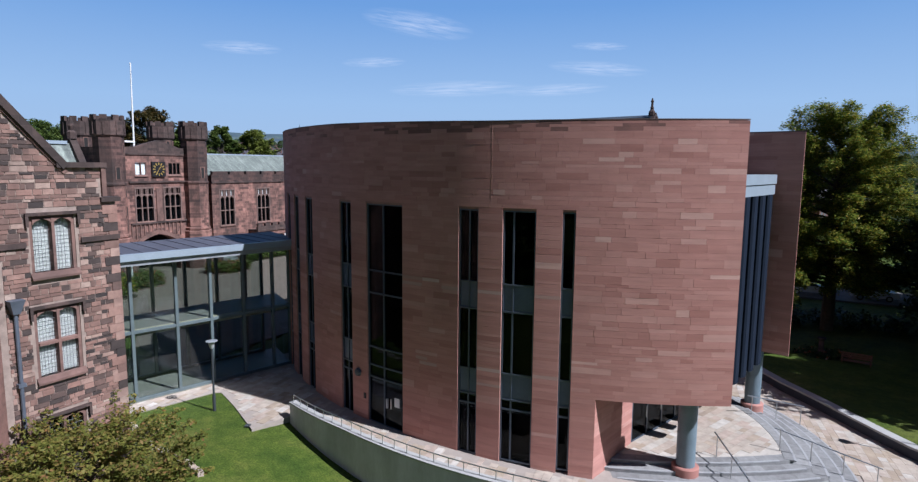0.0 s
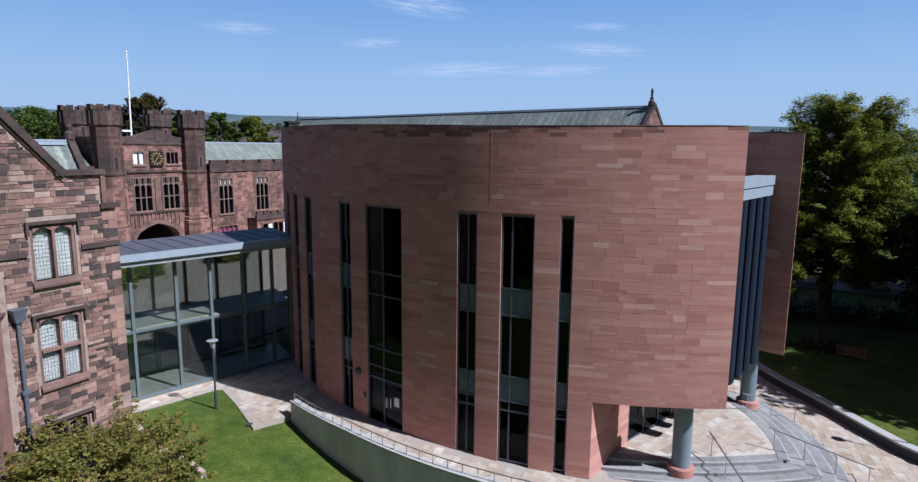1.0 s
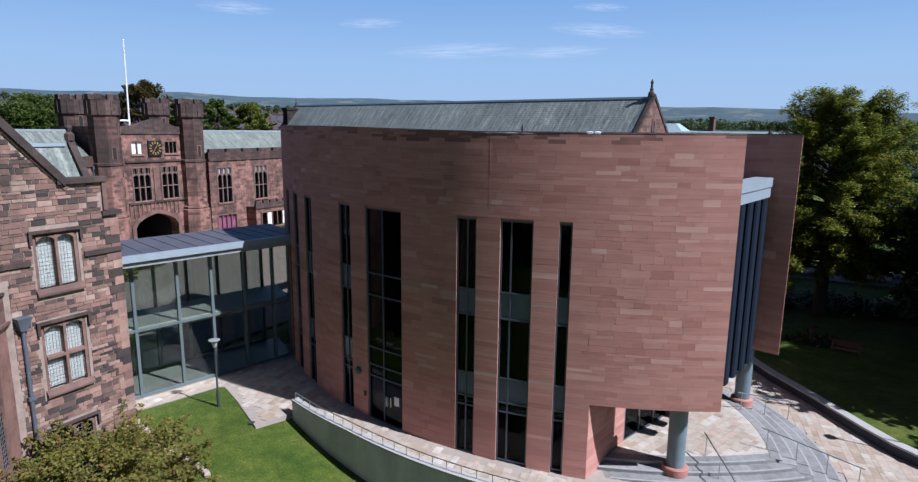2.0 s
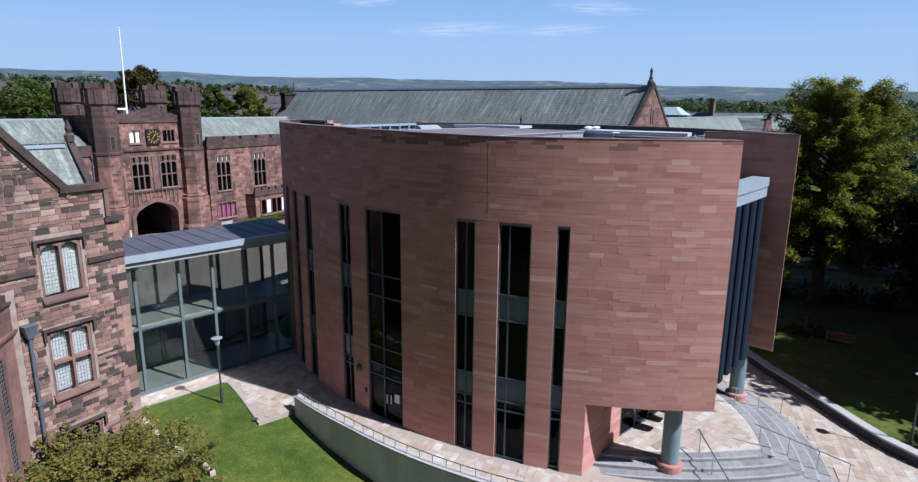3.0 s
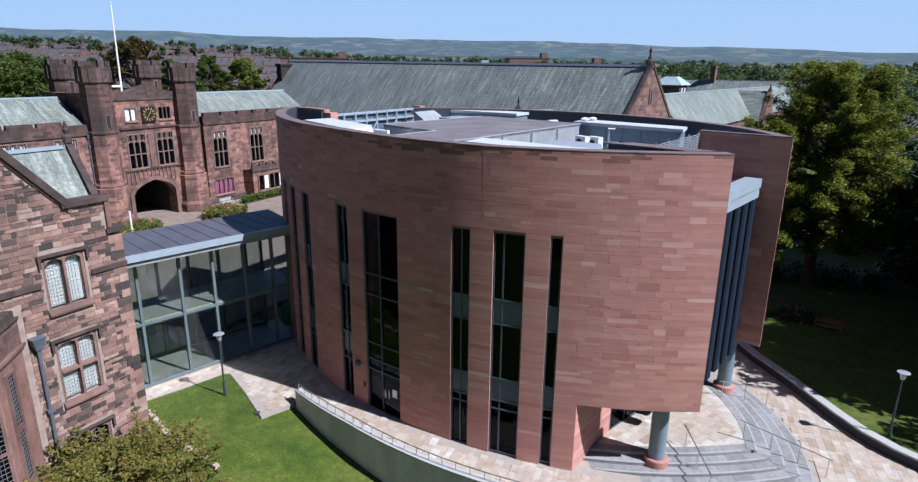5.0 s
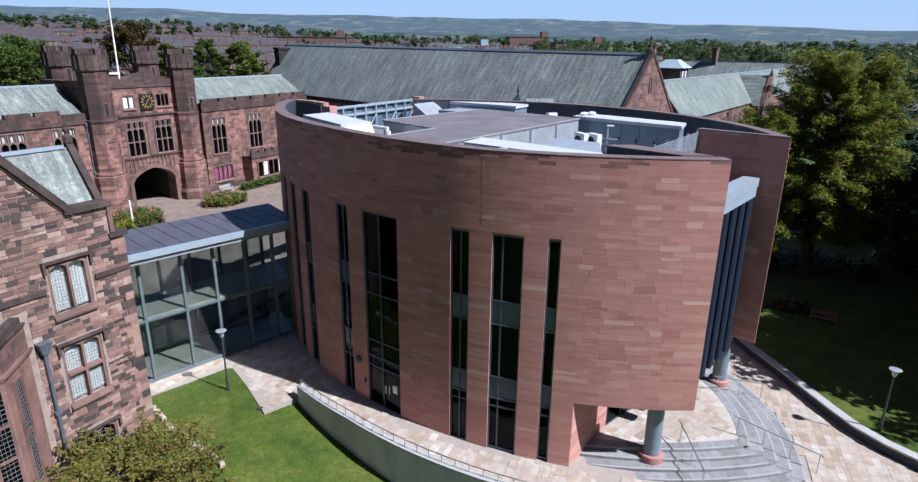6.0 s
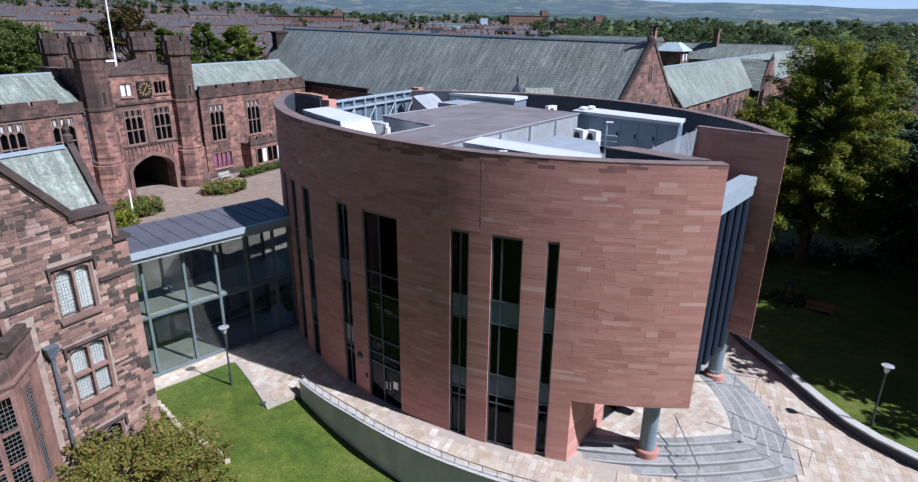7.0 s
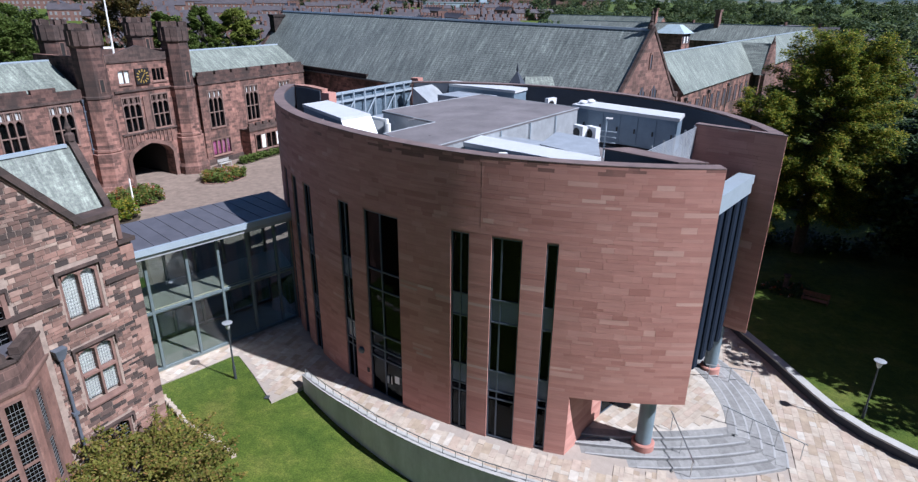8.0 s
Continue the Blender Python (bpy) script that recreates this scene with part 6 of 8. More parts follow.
air_unit([(6.7, 37.7), (7.8, 39.4), (12.5, 34.8), (11.7, 33.15)], 13.2, 6, "long slate-blue air-handling unit with pale lid")
air_unit([(-2.0, 47.2), (-1.0, 48.9), (4.4, 45.0), (3.4, 43.3)], 13.25, 5, "air-handling unit with pale lid by the rear parapet")
for x, y in ((7.35, 38.0), (7.9, 38.4)):
    cowl = thing("fan_cowl", "low round white fan cowl on the air unit", "cowl", "roof cowls", m=pose(x, y, 13.2) @ Matrix.Scale(0.62, 4))
    part("collar", Geo().lathe([(0.3, 0), (0.3, 0.14)], 16), m_white_metal, cowl, smooth=True)
    part("cap", Geo().lathe([(0.42, 0.14), (0.44, 0.2), (0.3, 0.32), (0.05, 0.36)], 16), m_white_metal, cowl, smooth=True)
duct = thing("duct", "bulky galvanised duct with sloping end", "duct")
part("duct", Geo().prism(ccw([(3.6, 28.0), (4.78, 31.0), (6.6, 29.3), (6.0, 25.8), (5.2, 26.2)]), DECK + 0.2, [12.8] * 5), m_grey_metal, duct)
part("duct", Geo().prism(ccw([(0.9, 28.6), (1.9, 30.2), (4.3, 28.6), (3.2, 27.0)]), DECK + 0.4, 12.75), m_grey_metal, duct)
# No hole is cut; a dark panel stands in for the shaded intake.
part("panel", Geo().prism(ccw([(3.98, 27.4), (4.93, 26.3), (4.9, 26.26), (3.95, 27.36)]), 12.1, 12.7), m_roof_dark, duct, "dark panel in place of the shaded intake opening")
duct2 = thing("duct", "galvanised duct elbow rising to the rear unit", "duct")
part("duct", Geo().prism(ccw([(-3.9, 44.6), (-2.5, 46.9), (-0.9, 46.0), (-2.0, 43.6)]), DECK + 0.2, [11.7, 11.7, 13.2, 13.2]), m_grey_metal, duct2)
part("duct", Geo().prism(ccw([(-2.0, 43.0), (-0.6, 44.9), (2.2, 42.9), (0.8, 41.0)]), DECK + 0.2, 12.95), m_grey_metal, duct2)
duct3 = thing("duct", "low galvanised duct beside the plant room", "duct")
part("duct", Geo().prism(ccw([(-6.3, 36.0), (-4.9, 37.6), (-1.2, 39.6), (-3.4, 36.6)]), DECK + 0.2, 12.5), m_grey_metal, duct3)


def condenser(x, y, z, turn):
    t = thing("condenser_unit", "small white condenser unit with a round fan grille", "condenser", "condensers on the roof", m=pose(x, y, z, 0, 0, turn))
    part("casing", Geo().box(-0.42, 0.42, -0.16, 0.16, 0.0, 0.8), m_white_metal, t)
    part("fan_grille", Geo().lathe([(0.26, 0), (0.26, 0.03), (0.2, 0.04)], 18, pose(-0.1, -0.16, 0.4, 90)), m_black, t, "black round fan grille")
    part("stand", Geo().box(-0.4, -0.35, -0.16, 0.16, -1.0, 0).box(0.35, 0.4, -0.16, 0.16, -1.0, 0), m_grey_metal, t)


condenser(6.35, 32.9, 12.0, -62)
condenser(7.0, 32.6, 12.0, -62)
frame_post = thing("pipe_stand", "slim pale post carrying pipework by the condensers", "stand", m=pose(7.75, 32.9, DECK))
part("post", Geo().tube((0, 0, 0), (0, 0, 2.2), 0.045, 8), m_cap, frame_post)
part("arm", Geo().tube((-0.05, 0, 2.2), (0.3, -0.1, 2.2), 0.05, 8), m_white, frame_post)
for z in (0.9, 1.2, 1.5):
    part("pipe", Geo().tube((-0.6, 0.4, z), (0.5, -0.35, z), 0.035, 6), m_cap, frame_post)
condenser(5.9, 42.4, 12.1, 40)

# open metal screen beside the end bay
screen = thing("louvre_screen", "see-through grey metal slat screen on the roof", "screen")
s0, s1 = Vector((11.75, 30.6)), Vector((7.3, 24.4))
ds = (s1 - s0).normalized()
ns = Vector((-ds.y, ds.x))
ls = (s1 - s0).length
for i in range(24):
    z = 11.35 + i * 0.08
    part("slat", Geo().prism(ccw([tuple(s0 + ns * 0.0), tuple(s1), tuple(s1 + ns * 0.05), tuple(s0 + ns * 0.05)]), z, z + 0.02), m_grey_metal, screen)
for i in range(6):
    p = s0 + ds * (ls * i / 5)
    part("post", Geo().prism(ccw([tuple(p), tuple(p + ds * 0.06), tuple(p + ds * 0.06 - ns * 0.08), tuple(p - ns * 0.08)]), DECK, 13.3), m_grey_metal, screen)
for i in range(0, 4, 2):
    p, q = s0 + ds * (ls * i / 5), s0 + ds * (ls * (i + 1) / 5)
    part("brace", Geo().tube((p.x, p.y, 11.2), (q.x, q.y, 13.2), 0.03, 6), m_grey_metal, screen)
# return wall at the end of the front parapet, dark-lined towards the plant
back_wall = ccw([(8.36, 22.62), (9.35, 22.6), (6.95, 24.95), (5.95, 24.75)])
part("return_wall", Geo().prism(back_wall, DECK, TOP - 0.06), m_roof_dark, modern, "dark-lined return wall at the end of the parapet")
part("coping", Geo().prism(ccw([(8.28, 22.55), (9.45, 22.55), (7.0, 25.05), (5.85, 24.8)]), TOP - 0.06, TOP - 0.01), m_coping_dark, modern)
part("upstand", Geo().prism(ccw([(7.2, 24.2), (12.6, 31.0), (12.4, 31.2), (7.0, 24.4)]), DECK, 11.3), m_dress, modern)

# framed louvre wall between the shells on the link side
lou = part("louvre_wall", Geo(), m_grey_metal, modern, "braced grey metal louvre wall between the two shells")
l0, l1 = Vector((-9.0, 40.3)), Vector((-4.3, 48.6))
dl = (l1 - l0).normalized()
nl = Vector((dl.y, -dl.x))
ll = (l1 - l0).length
part("backing", Geo().prism(ccw([tuple(l0 - nl * 0.3), tuple(l1 - nl * 0.3), tuple(l1 - nl * 0.36), tuple(l0 - nl * 0.36)]), DECK, 13.1), m_blue_door, lou)
for i in range(22):
    z = DECK + 0.1 + i * 0.09
    part("slat", Geo().prism(ccw([tuple(l0 - nl * 0.3), tuple(l1 - nl * 0.3), tuple(l1 - nl * 0.22), tuple(l0 - nl * 0.22)]), z, z + 0.05), m_blue_door, lou)
for z in (12.55, 13.1):
    part("rail", Geo().prism(ccw([tuple(l0), tuple(l1), tuple(l1 - nl * 0.15), tuple(l0 - nl * 0.15)]), z, z + 0.16), m_cap, lou)
for i in range(9):
    p = l0 + dl * (ll * i / 8)
    part("post", Geo().tube((p.x, p.y, DECK), (p.x, p.y, 13.2), 0.07, 8), m_cap, lou)
    if i % 2:
        q = l0 + dl * (ll * (i + 1) / 8)
        part("brace", Geo().tube((p.x, p.y, DECK + 0.2), (q.x, q.y, 12.5), 0.05, 6), m_cap, lou)
for (x, y), turn in (((-9.1, 40.3), -30), ((-4.0, 49.3), 60)):
    part("pier", Geo().box(-0.35, 0.35, -0.35, 0.35, DECK - 1, TOP, pose(x, y, 0, 0, 0, turn)), m_ashlar, modern, "sandstone pier end")
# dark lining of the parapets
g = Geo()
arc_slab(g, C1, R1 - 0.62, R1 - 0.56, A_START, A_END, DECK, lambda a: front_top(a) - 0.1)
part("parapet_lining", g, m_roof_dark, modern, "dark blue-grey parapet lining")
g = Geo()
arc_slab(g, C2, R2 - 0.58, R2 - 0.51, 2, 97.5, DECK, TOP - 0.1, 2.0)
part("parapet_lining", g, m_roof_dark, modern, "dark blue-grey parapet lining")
nose = [on1(181.0), (-11.9, 42.9), (-10.6, 42.3), (-9.2, 40.6), (-9.5, 40.2), (-10.8, 41.7), (-11.7, 42.2), on1(181.0, R1 - 0.5)]
part("wall", Geo().prism(ccw(nose), -0.5, TOP + 0.2), m_ashlar_plain, modern, "rounded nose where the front shell turns back")


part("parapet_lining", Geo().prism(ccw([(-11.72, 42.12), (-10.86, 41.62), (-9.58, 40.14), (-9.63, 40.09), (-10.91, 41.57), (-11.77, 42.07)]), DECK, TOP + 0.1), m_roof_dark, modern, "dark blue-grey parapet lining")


def roof_light(x, y, z):
    t = thing("roof_lamp", "small white bracket lamp on the parapet", "lamp", "parapet lamps", m=pose(x, y, z))
    part("post", Geo().tube((0, 0, -0.5), (0, 0, 0.55), 0.035, 6), m_white, t)
    part("head", Geo().box(-0.05, 0.3, -0.07, 0.07, 0.5, 0.62), m_white, t)


for a in (217.0, 249.0):
    roof_light(*on1(a, R1 - 0.9), 12.72)

# ---------------------------------------------------------------- small fittings on the front
part("bulkhead_lamp", Geo().lathe([(0.17, 0), (0.2, 0.06), (0.15, 0.16), (0.05, 0.2)], 16, pose(*on1(229.25, R1 - 0.01), 2.15) @ pose(0, 0, 0, 0, 0, 229.25) @ pose(0, 0, 0, 0, 90, 0)), m_lamp, modern, "round dark metal bulkhead lamp", smooth=True)
part("door_notice", Geo().box(-0.15, 0.15, -0.01, 0.01, 1.0, 1.42, pose(*on1(235.9, R1 - 0.16), 0) @ pose(0, 0, 0, 0, 0, 235.9 + 90)), m_white, modern, "white paper notice on the door")
part("door_handle", Geo().tube((*on1(234.6, R1 - 0.12), 0.85), (*on1(234.6, R1 - 0.12), 1.3), 0.025, 8), m_steel, modern, "steel pull handle")
part("entry_pad", Geo().box(-0.07, 0.07, -0.03, 0.03, 1.0, 1.25, pose(*on1(230.4, R1 + 0.01), 0) @ pose(0, 0, 0, 0, 0, 320.4)), m_black, modern)
for i in range(1, 5):
    p = e0 + de * (i * (e1 - e0).length / 5 - 0.2)
    part("pull_handle", Geo().tube((p.x + 0.06, p.y - 0.06, 0.9), (p.x + 0.06, p.y - 0.06, 1.4), 0.02, 6), m_steel, door)


# ---------------------------------------------------------------- rails and lamps
def rail(points, posts, height, label, low=False):
    t = thing("handrail", label, "handrail", "step handrails" if not low else "")
    for k, (p, q) in enumerate(zip(points, points[1:])):
        part("rail", Geo().tube((p[0], p[1], p[2] + height), (q[0], q[1], q[2] + height), 0.026, 8), m_steel, t)
    for p in posts:
        part("post", Geo().tube((p[0], p[1], p[2] - 0.03), (p[0], p[1], p[2] + height), 0.022, 8), m_steel, t)
    return t


def step_z(x, y):
    r, rs = math.hypot(x - C1[0], y - C1[1]), math.hypot(x - 4.1, y - 26.7)
    k = max((r - 20.05) / 0.49, (rs - 9.75) / 0.565)
    return 0.0 if k < 0 else max(pave_z(x, y), -0.15 * (int(k) + 1))


def step_rail(p, q, n, label):
    pts = [(p[0] + (q[0] - p[0]) * i / n, p[1] + (q[1] - p[1]) * i / n) for i in range(n + 1)]
    rows = [(x, y, step_z(x, y)) for x, y in pts]
    z0, z1 = rows[0][2], rows[-1][2]
    line = [(x, y, z0 + (z1 - z0) * i / n) for i, (x, y, _) in enumerate(rows)]
    t = thing("handrail", label, "handrail", "step handrails")
    a, b = Vector(line[0]) + Vector((0, 0, 0.95)), Vector(line[-1]) + Vector((0, 0, 0.95))
    d = (b - a).normalized() * 0.25
    part("rail", Geo().tube(a - Vector((d.x, d.y, 0)), b + d * 0.6, 0.027, 8), m_steel, t)
    for (x, y, z), (_, _, zr) in zip(rows, line):
        part("post", Geo().tube((x, y, z - 0.02), (x, y, zr + 0.95), 0.02, 8), m_steel, t)


step_rail((10.15, 23.55), (10.35, 21.15), 2, "stainless steel handrail down the front steps")
step_rail((13.0, 24.2), (16.0, 22.6), 3, "stainless steel handrail at the corner of the steps")
step_rail((13.5, 27.9), (16.0, 28.2), 2, "stainless steel handrail beside the far column")
tr = thing("terrace_rail", "low steel rail along the retaining wall", "handrail")
prev = None
for i in range(25):
    a = 224.2 + i * 1.5
    p = on1(a, wall_r(a) - 0.15)
    z = wall_top(a) + 0.07
    part("post", Geo().tube((*p, z - 0.01), (*p, z + 0.34), 0.018, 6), m_steel, tr)
    if prev:
        part("rail", Geo().tube((prev[0], prev[1], prev[2] + 0.34), (*p, z + 0.34), 0.022, 6), m_steel, tr)
    prev = (*p, z)


m_post = plain("dark_green_grey_post_paint", (0.035, 0.042, 0.048), 0.55, 0.0, 0.1)


def street_lamp(x, y, z, h, label):
    t = thing("street_lamp", label, "lamp post", "lamp posts", m=pose(x, y, z))
    part("post", Geo().lathe([(0.075, -0.1), (0.075, 0.7), (0.05, 0.78), (0.04, h - 0.35)], 14), m_post, t, smooth=True)
    part("lantern", Geo().lathe([(0.05, h - 0.35), (0.09, h - 0.3), (0.16, h - 0.02), (0.16, h)], 16), m_glass_lamp, t, "clear conical lantern", smooth=True)
    part("hood", Geo().lathe([(0.12, h), (0.27, h + 0.02), (0.27, h + 0.035), (0.1, h + 0.06), (0.03, h + 0.07)], 18), m_grey_metal, t, "flat round metal hood", smooth=True)


m_glass_lamp = plain("frosted_lantern", (0.5, 0.52, 0.52), 0.3, 0.0, 0.05)
street_lamp(-12.15, 27.15, 0.0, 3.35, "slim dark lamp post with a flat round hood on the lawn")
street_lamp(20.49, 25.39, -0.5, 3.4, "slim dark lamp post with a flat round hood beyond the kerb")
drain = thing("drain_cover", "square stone drain cover in the lawn edge", "drain", m=pose(-9.9, 25.5, 0.0))
part("cover", Geo().box(-0.12, 0.12, -0.12, 0.12, -0.02, 0.03), m_lamp, drain)


# ---------------------------------------------------------------- beds, benches and hedges
def planting(name, label, poly, z, h, n, mats, seed, m, category="flower bed", rim=True):
    rnd = random.Random(seed)
    t = thing(name, label, category, m=m)
    part("soil", Geo().prism(poly, z - 0.3, z + 0.12), m_soil, t)
    xs, ys = [p[0] for p in poly], [p[1] for p in poly]
    for mat, share, size in mats:
        g = Geo()
        for _ in range(int(n * share)):
            while True:
                x, y = rnd.uniform(min(xs), max(xs)), rnd.uniform(min(ys), max(ys))
                if in_poly(x, y, poly):
                    break
            leaf_cluster(g, (x, y, z + rnd.uniform(0.25, 1) * h), size * 2.2, 14, size, rnd, 0.8)
        part("foliage", g, mat, t)
    if rim:
        for p, q in zip(poly, poly[1:] + poly[:1]):
            part("edging", Geo().tube((*p, z + 0.06), (*q, z + 0.06), 0.1, 6), m_dress, t)
    return t


def oval(x, y, a, b, n=12):
    return [(x + a * math.cos(6.2832 * i / n), y + b * math.sin(6.2832 * i / n)) for i in range(n)]


m_flower = leaf_material("red_and_orange_petal", [(0, (0.3, 0.03, 0.02)), (0.6, (0.4, 0.12, 0.03)), (1, (0.6, 0.5, 0.45))])
MIXB = [(m_leaf_mid, 0.6, 0.16), (m_leaf_cherry, 0.3, 0.16), (m_flower, 0.25, 0.1)]


# ---------------------------------------------------------------- low stones along the lawn by the wing
edge = thing("stone_edging", "rough pale sandstone edging beside the wing", "edging")
rnd = random.Random(77)
line = [(-15.25, 25.4), (-13.95, 24.15), (-13.1, 23.35), (-11.4, 22.2), (-10.0, 21.2)]
for (xa, ya), (xb, yb) in zip(line, line[1:]):
    n = 6
    for i in range(n):
        u = (i + 0.5) / n
        x, y = xa + (xb - xa) * u, ya + (yb - ya) * u
        w, h = rnd.uniform(0.22, 0.42), rnd.uniform(0.1, 0.26)
        lo = ground_z(x, y) - 0.25
        m = pose(x, y, 0, rnd.uniform(-6, 6), rnd.uniform(-6, 6), math.degrees(math.atan2(yb - ya, xb - xa)) + rnd.uniform(-14, 14))
        q = [(-w * rnd.uniform(0.4, 0.55), -0.11), (w * rnd.uniform(0.4, 0.55), -0.12), (w * 0.52, 0.1), (-w * 0.45, 0.13)]
        top = [(a * 0.82, b * 0.8) for a, b in q]
        part("stone", Geo().add([(a, b, lo) for a, b in q] + [(a, b, ground_z(x, y) + h * 0.75) for a, b in q] + [(a, b, ground_z(x, y) + h) for a, b in top],
                                [(3, 2, 1, 0), (8, 9, 10, 11)] + [(k + i, k + (i + 1) % 4, k + 4 + (i + 1) % 4, k + 4 + i) for k in (0, 4) for i in range(4)]), m_pave, edge, m=m)
planting("flower_bed", "stone-edged oval bed of shrubs and red flowers", oval(48.6, 57.6, 2.8, 2.2), GZ, 1.0, 260, MIXB, 21, GOTH)
planting("flower_bed", "stone-edged oval bed of shrubs and red flowers", oval(37.6, 58.2, 2.8, 2.4), GZ, 1.3, 300, MIXB, 22, GOTH)
planting("shrub_patch", "yellow-green climbing shrubs by the courtyard wall", oval(33.0, 54.0, 1.6, 1.6), court_z(0, 54), 1.8, 120, [(m_leaf_gold, 1.0, 0.16)], 23, GOTH, "shrubs", False)
planting("hedge", "low clipped green hedge along the range", [(54.5, 60.6), (70, 60.6), (70, 61.7), (54.5, 61.7)], GZ, 0.8, 420, [(m_leaf_mid, 1.0, 0.15)], 24, GOTH, "hedge", False)
wpole = thing("marker_post", "short white post in the courtyard bed", "post", m=GOTH @ pose(35.6, 55.8, GZ))
part("post", Geo().tube((0, 0, -0.1), (0, 0, 3.4), 0.08, 8), m_white, wpole)


def bench(m, label, mat):
    t = thing("bench", label, "bench", m=m)
    for i in range(4):
        part("seat_slat", Geo().box(-0.9, 0.9, -0.25 + 0.13 * i, -0.15 + 0.13 * i, 0.43, 0.47), mat, t)
    for i in range(3):
        part("back_slat", Geo().box(-0.9, 0.9, 0.27, 0.31, 0.55 + 0.14 * i, 0.65 + 0.14 * i), mat, t)
    for x in (-0.85, 0.78):
        part("leg", Geo().box(x, x + 0.07, -0.25, -0.18, 0, 0.66), mat, t)
        part("leg", Geo().box(x, x + 0.07, 0.25, 0.32, 0, 0.97), mat, t)
        part("armrest", Geo().box(x, x + 0.07, -0.27, 0.3, 0.64, 0.69), mat, t)


m_teak = plain("red_brown_timber", (0.2, 0.1, 0.06), 0.7, vary=0.2, scale=4, streak=(0.3, 4, 4))
bench(GOTH @ pose(52.9, 62.2, GZ), "pale grey bench against the range wall", m_coping)
bench(pose(26.2, 40.3, -1.75, 0, 0, -35), "red-brown timber bench on the shaded lawn", m_teak)
planting("flower_bed", "round shaded bed with dark shrubs round a stone plinth", oval(25.0, 42.2, 1.9, 1.5), -1.75, 0.5, 120, [(m_leaf_dark, 0.8, 0.14), (m_flower, 0.3, 0.08)], 25, None)
plinth = thing("sundial_plinth", "small stone pedestal in the shaded bed", "pedestal", m=pose(25.0, 42.4, -1.75))
part("plinth", Geo().lathe([(0.35, -0.1), (0.35, 0.3), (0.2, 0.4), (0.17, 1.3), (0.28, 1.4), (0.28, 1.5)], 12), m_sooty, plinth)


def parked_car(x, y, z, turn, paint, label):
    t = thing("car", label, "car", "parked cars", m=pose(x, y, z, 0, 0, turn))
    prof = [(-2.1, 0.35), (2.1, 0.35), (2.15, 0.7), (1.9, 0.95), (1.0, 1.02), (0.35, 1.45), (-1.2, 1.47), (-1.9, 1.0), (-2.12, 0.9)]
    part("body", Geo().side(prof, -0.85, 0.85), paint, t)
    part("windows", Geo().side([(0.85, 1.04), (0.3, 1.4), (-1.15, 1.41), (-1.65, 1.04)], -0.87, 0.87), m_roof_dark, t)
    for wx in (-1.3, 1.3):
        for wy in (-0.78, 0.78):
            w = part("wheel", Geo().lathe([(0.32, -0.1), (0.32, 0.1)], 14, pose(wx, wy, 0.32, 90)), m_black, t)
            part("rim", Geo().lathe([(0.2, -0.11), (0.2, 0.11)], 10, pose(wx, wy, 0.32, 90)), m_grey_metal, w)


m_car_blue = plain("blue_car_paint", (0.1, 0.2, 0.4), 0.25, 0.3, 0.03)
m_asphalt = plain("worn_asphalt", (0.15, 0.145, 0.14), 0.9, vary=0.2)
setting("road", Geo().box(-15, 15, -4, 4, -2.4, -2.2, pose(44, 66, 0, 0, 0, -25)), m_asphalt, "asphalt drive beyond the trees", "road")
parked_car(33.5, 68.0, -2.2, -20, m_car_blue, "blue car parked beyond the trees")
parked_car(37.5, 67.0, -2.2, -20, m_white_metal, "silver car parked beyond the trees")
parked_car(43.0, 64.5, -2.2, -25, m_white_metal, "silver car parked beyond the trees")

# ---------------------------------------------------------------- town, far trees and clouds
TOWN = random.Random(5)


CHIMNEY = Geo().box(-0.45, 0.45, -0.7, 0.7, 0, 2.5).box(-0.52, 0.52, -0.77, 0.77, 2.5, 2.7).mesh("chimney", m_brick)


def terrace(x, y, turn, houses, seed):
    rnd = random.Random(seed)
    z = far_z(x, y) - 3.0
    n = houses * 5.0
    t = thing("terraced_row", "row of red-brick terraced houses under grey slate", "houses", "terraced rows", m=pose(x, y, z, 0, 0, turn))
    part("wall", Geo().box(-n / 2, n / 2, -4, 4, -4, 6.0), m_brick, t)
    part("roof", Geo().add([(-n / 2, -4.3, 5.9), (n / 2, -4.3, 5.9), (n / 2, 0, 8.8), (-n / 2, 0, 8.8), (n / 2, 4.3, 5.9), (-n / 2, 4.3, 5.9)], [(0, 1, 2, 3), (3, 2, 4, 5), (0, 3, 5), (1, 4, 2)]), m_darkroof, t)
    w = Geo()
    for i in range(houses):
        x0 = -n / 2 + 5 * i
        part("chimney", CHIMNEY, m_brick, t, m=pose(x0 + 0.15, 0, 7.5))
        for zz in (0.8, 3.5):
            for xx in (0.9, 2.9):
                w.box(x0 + xx, x0 + xx + 1.0, -4.06, -4.0, zz, zz + 1.5)
    part("window_row", w, m_town_window, t)["kind"] = "stuff"


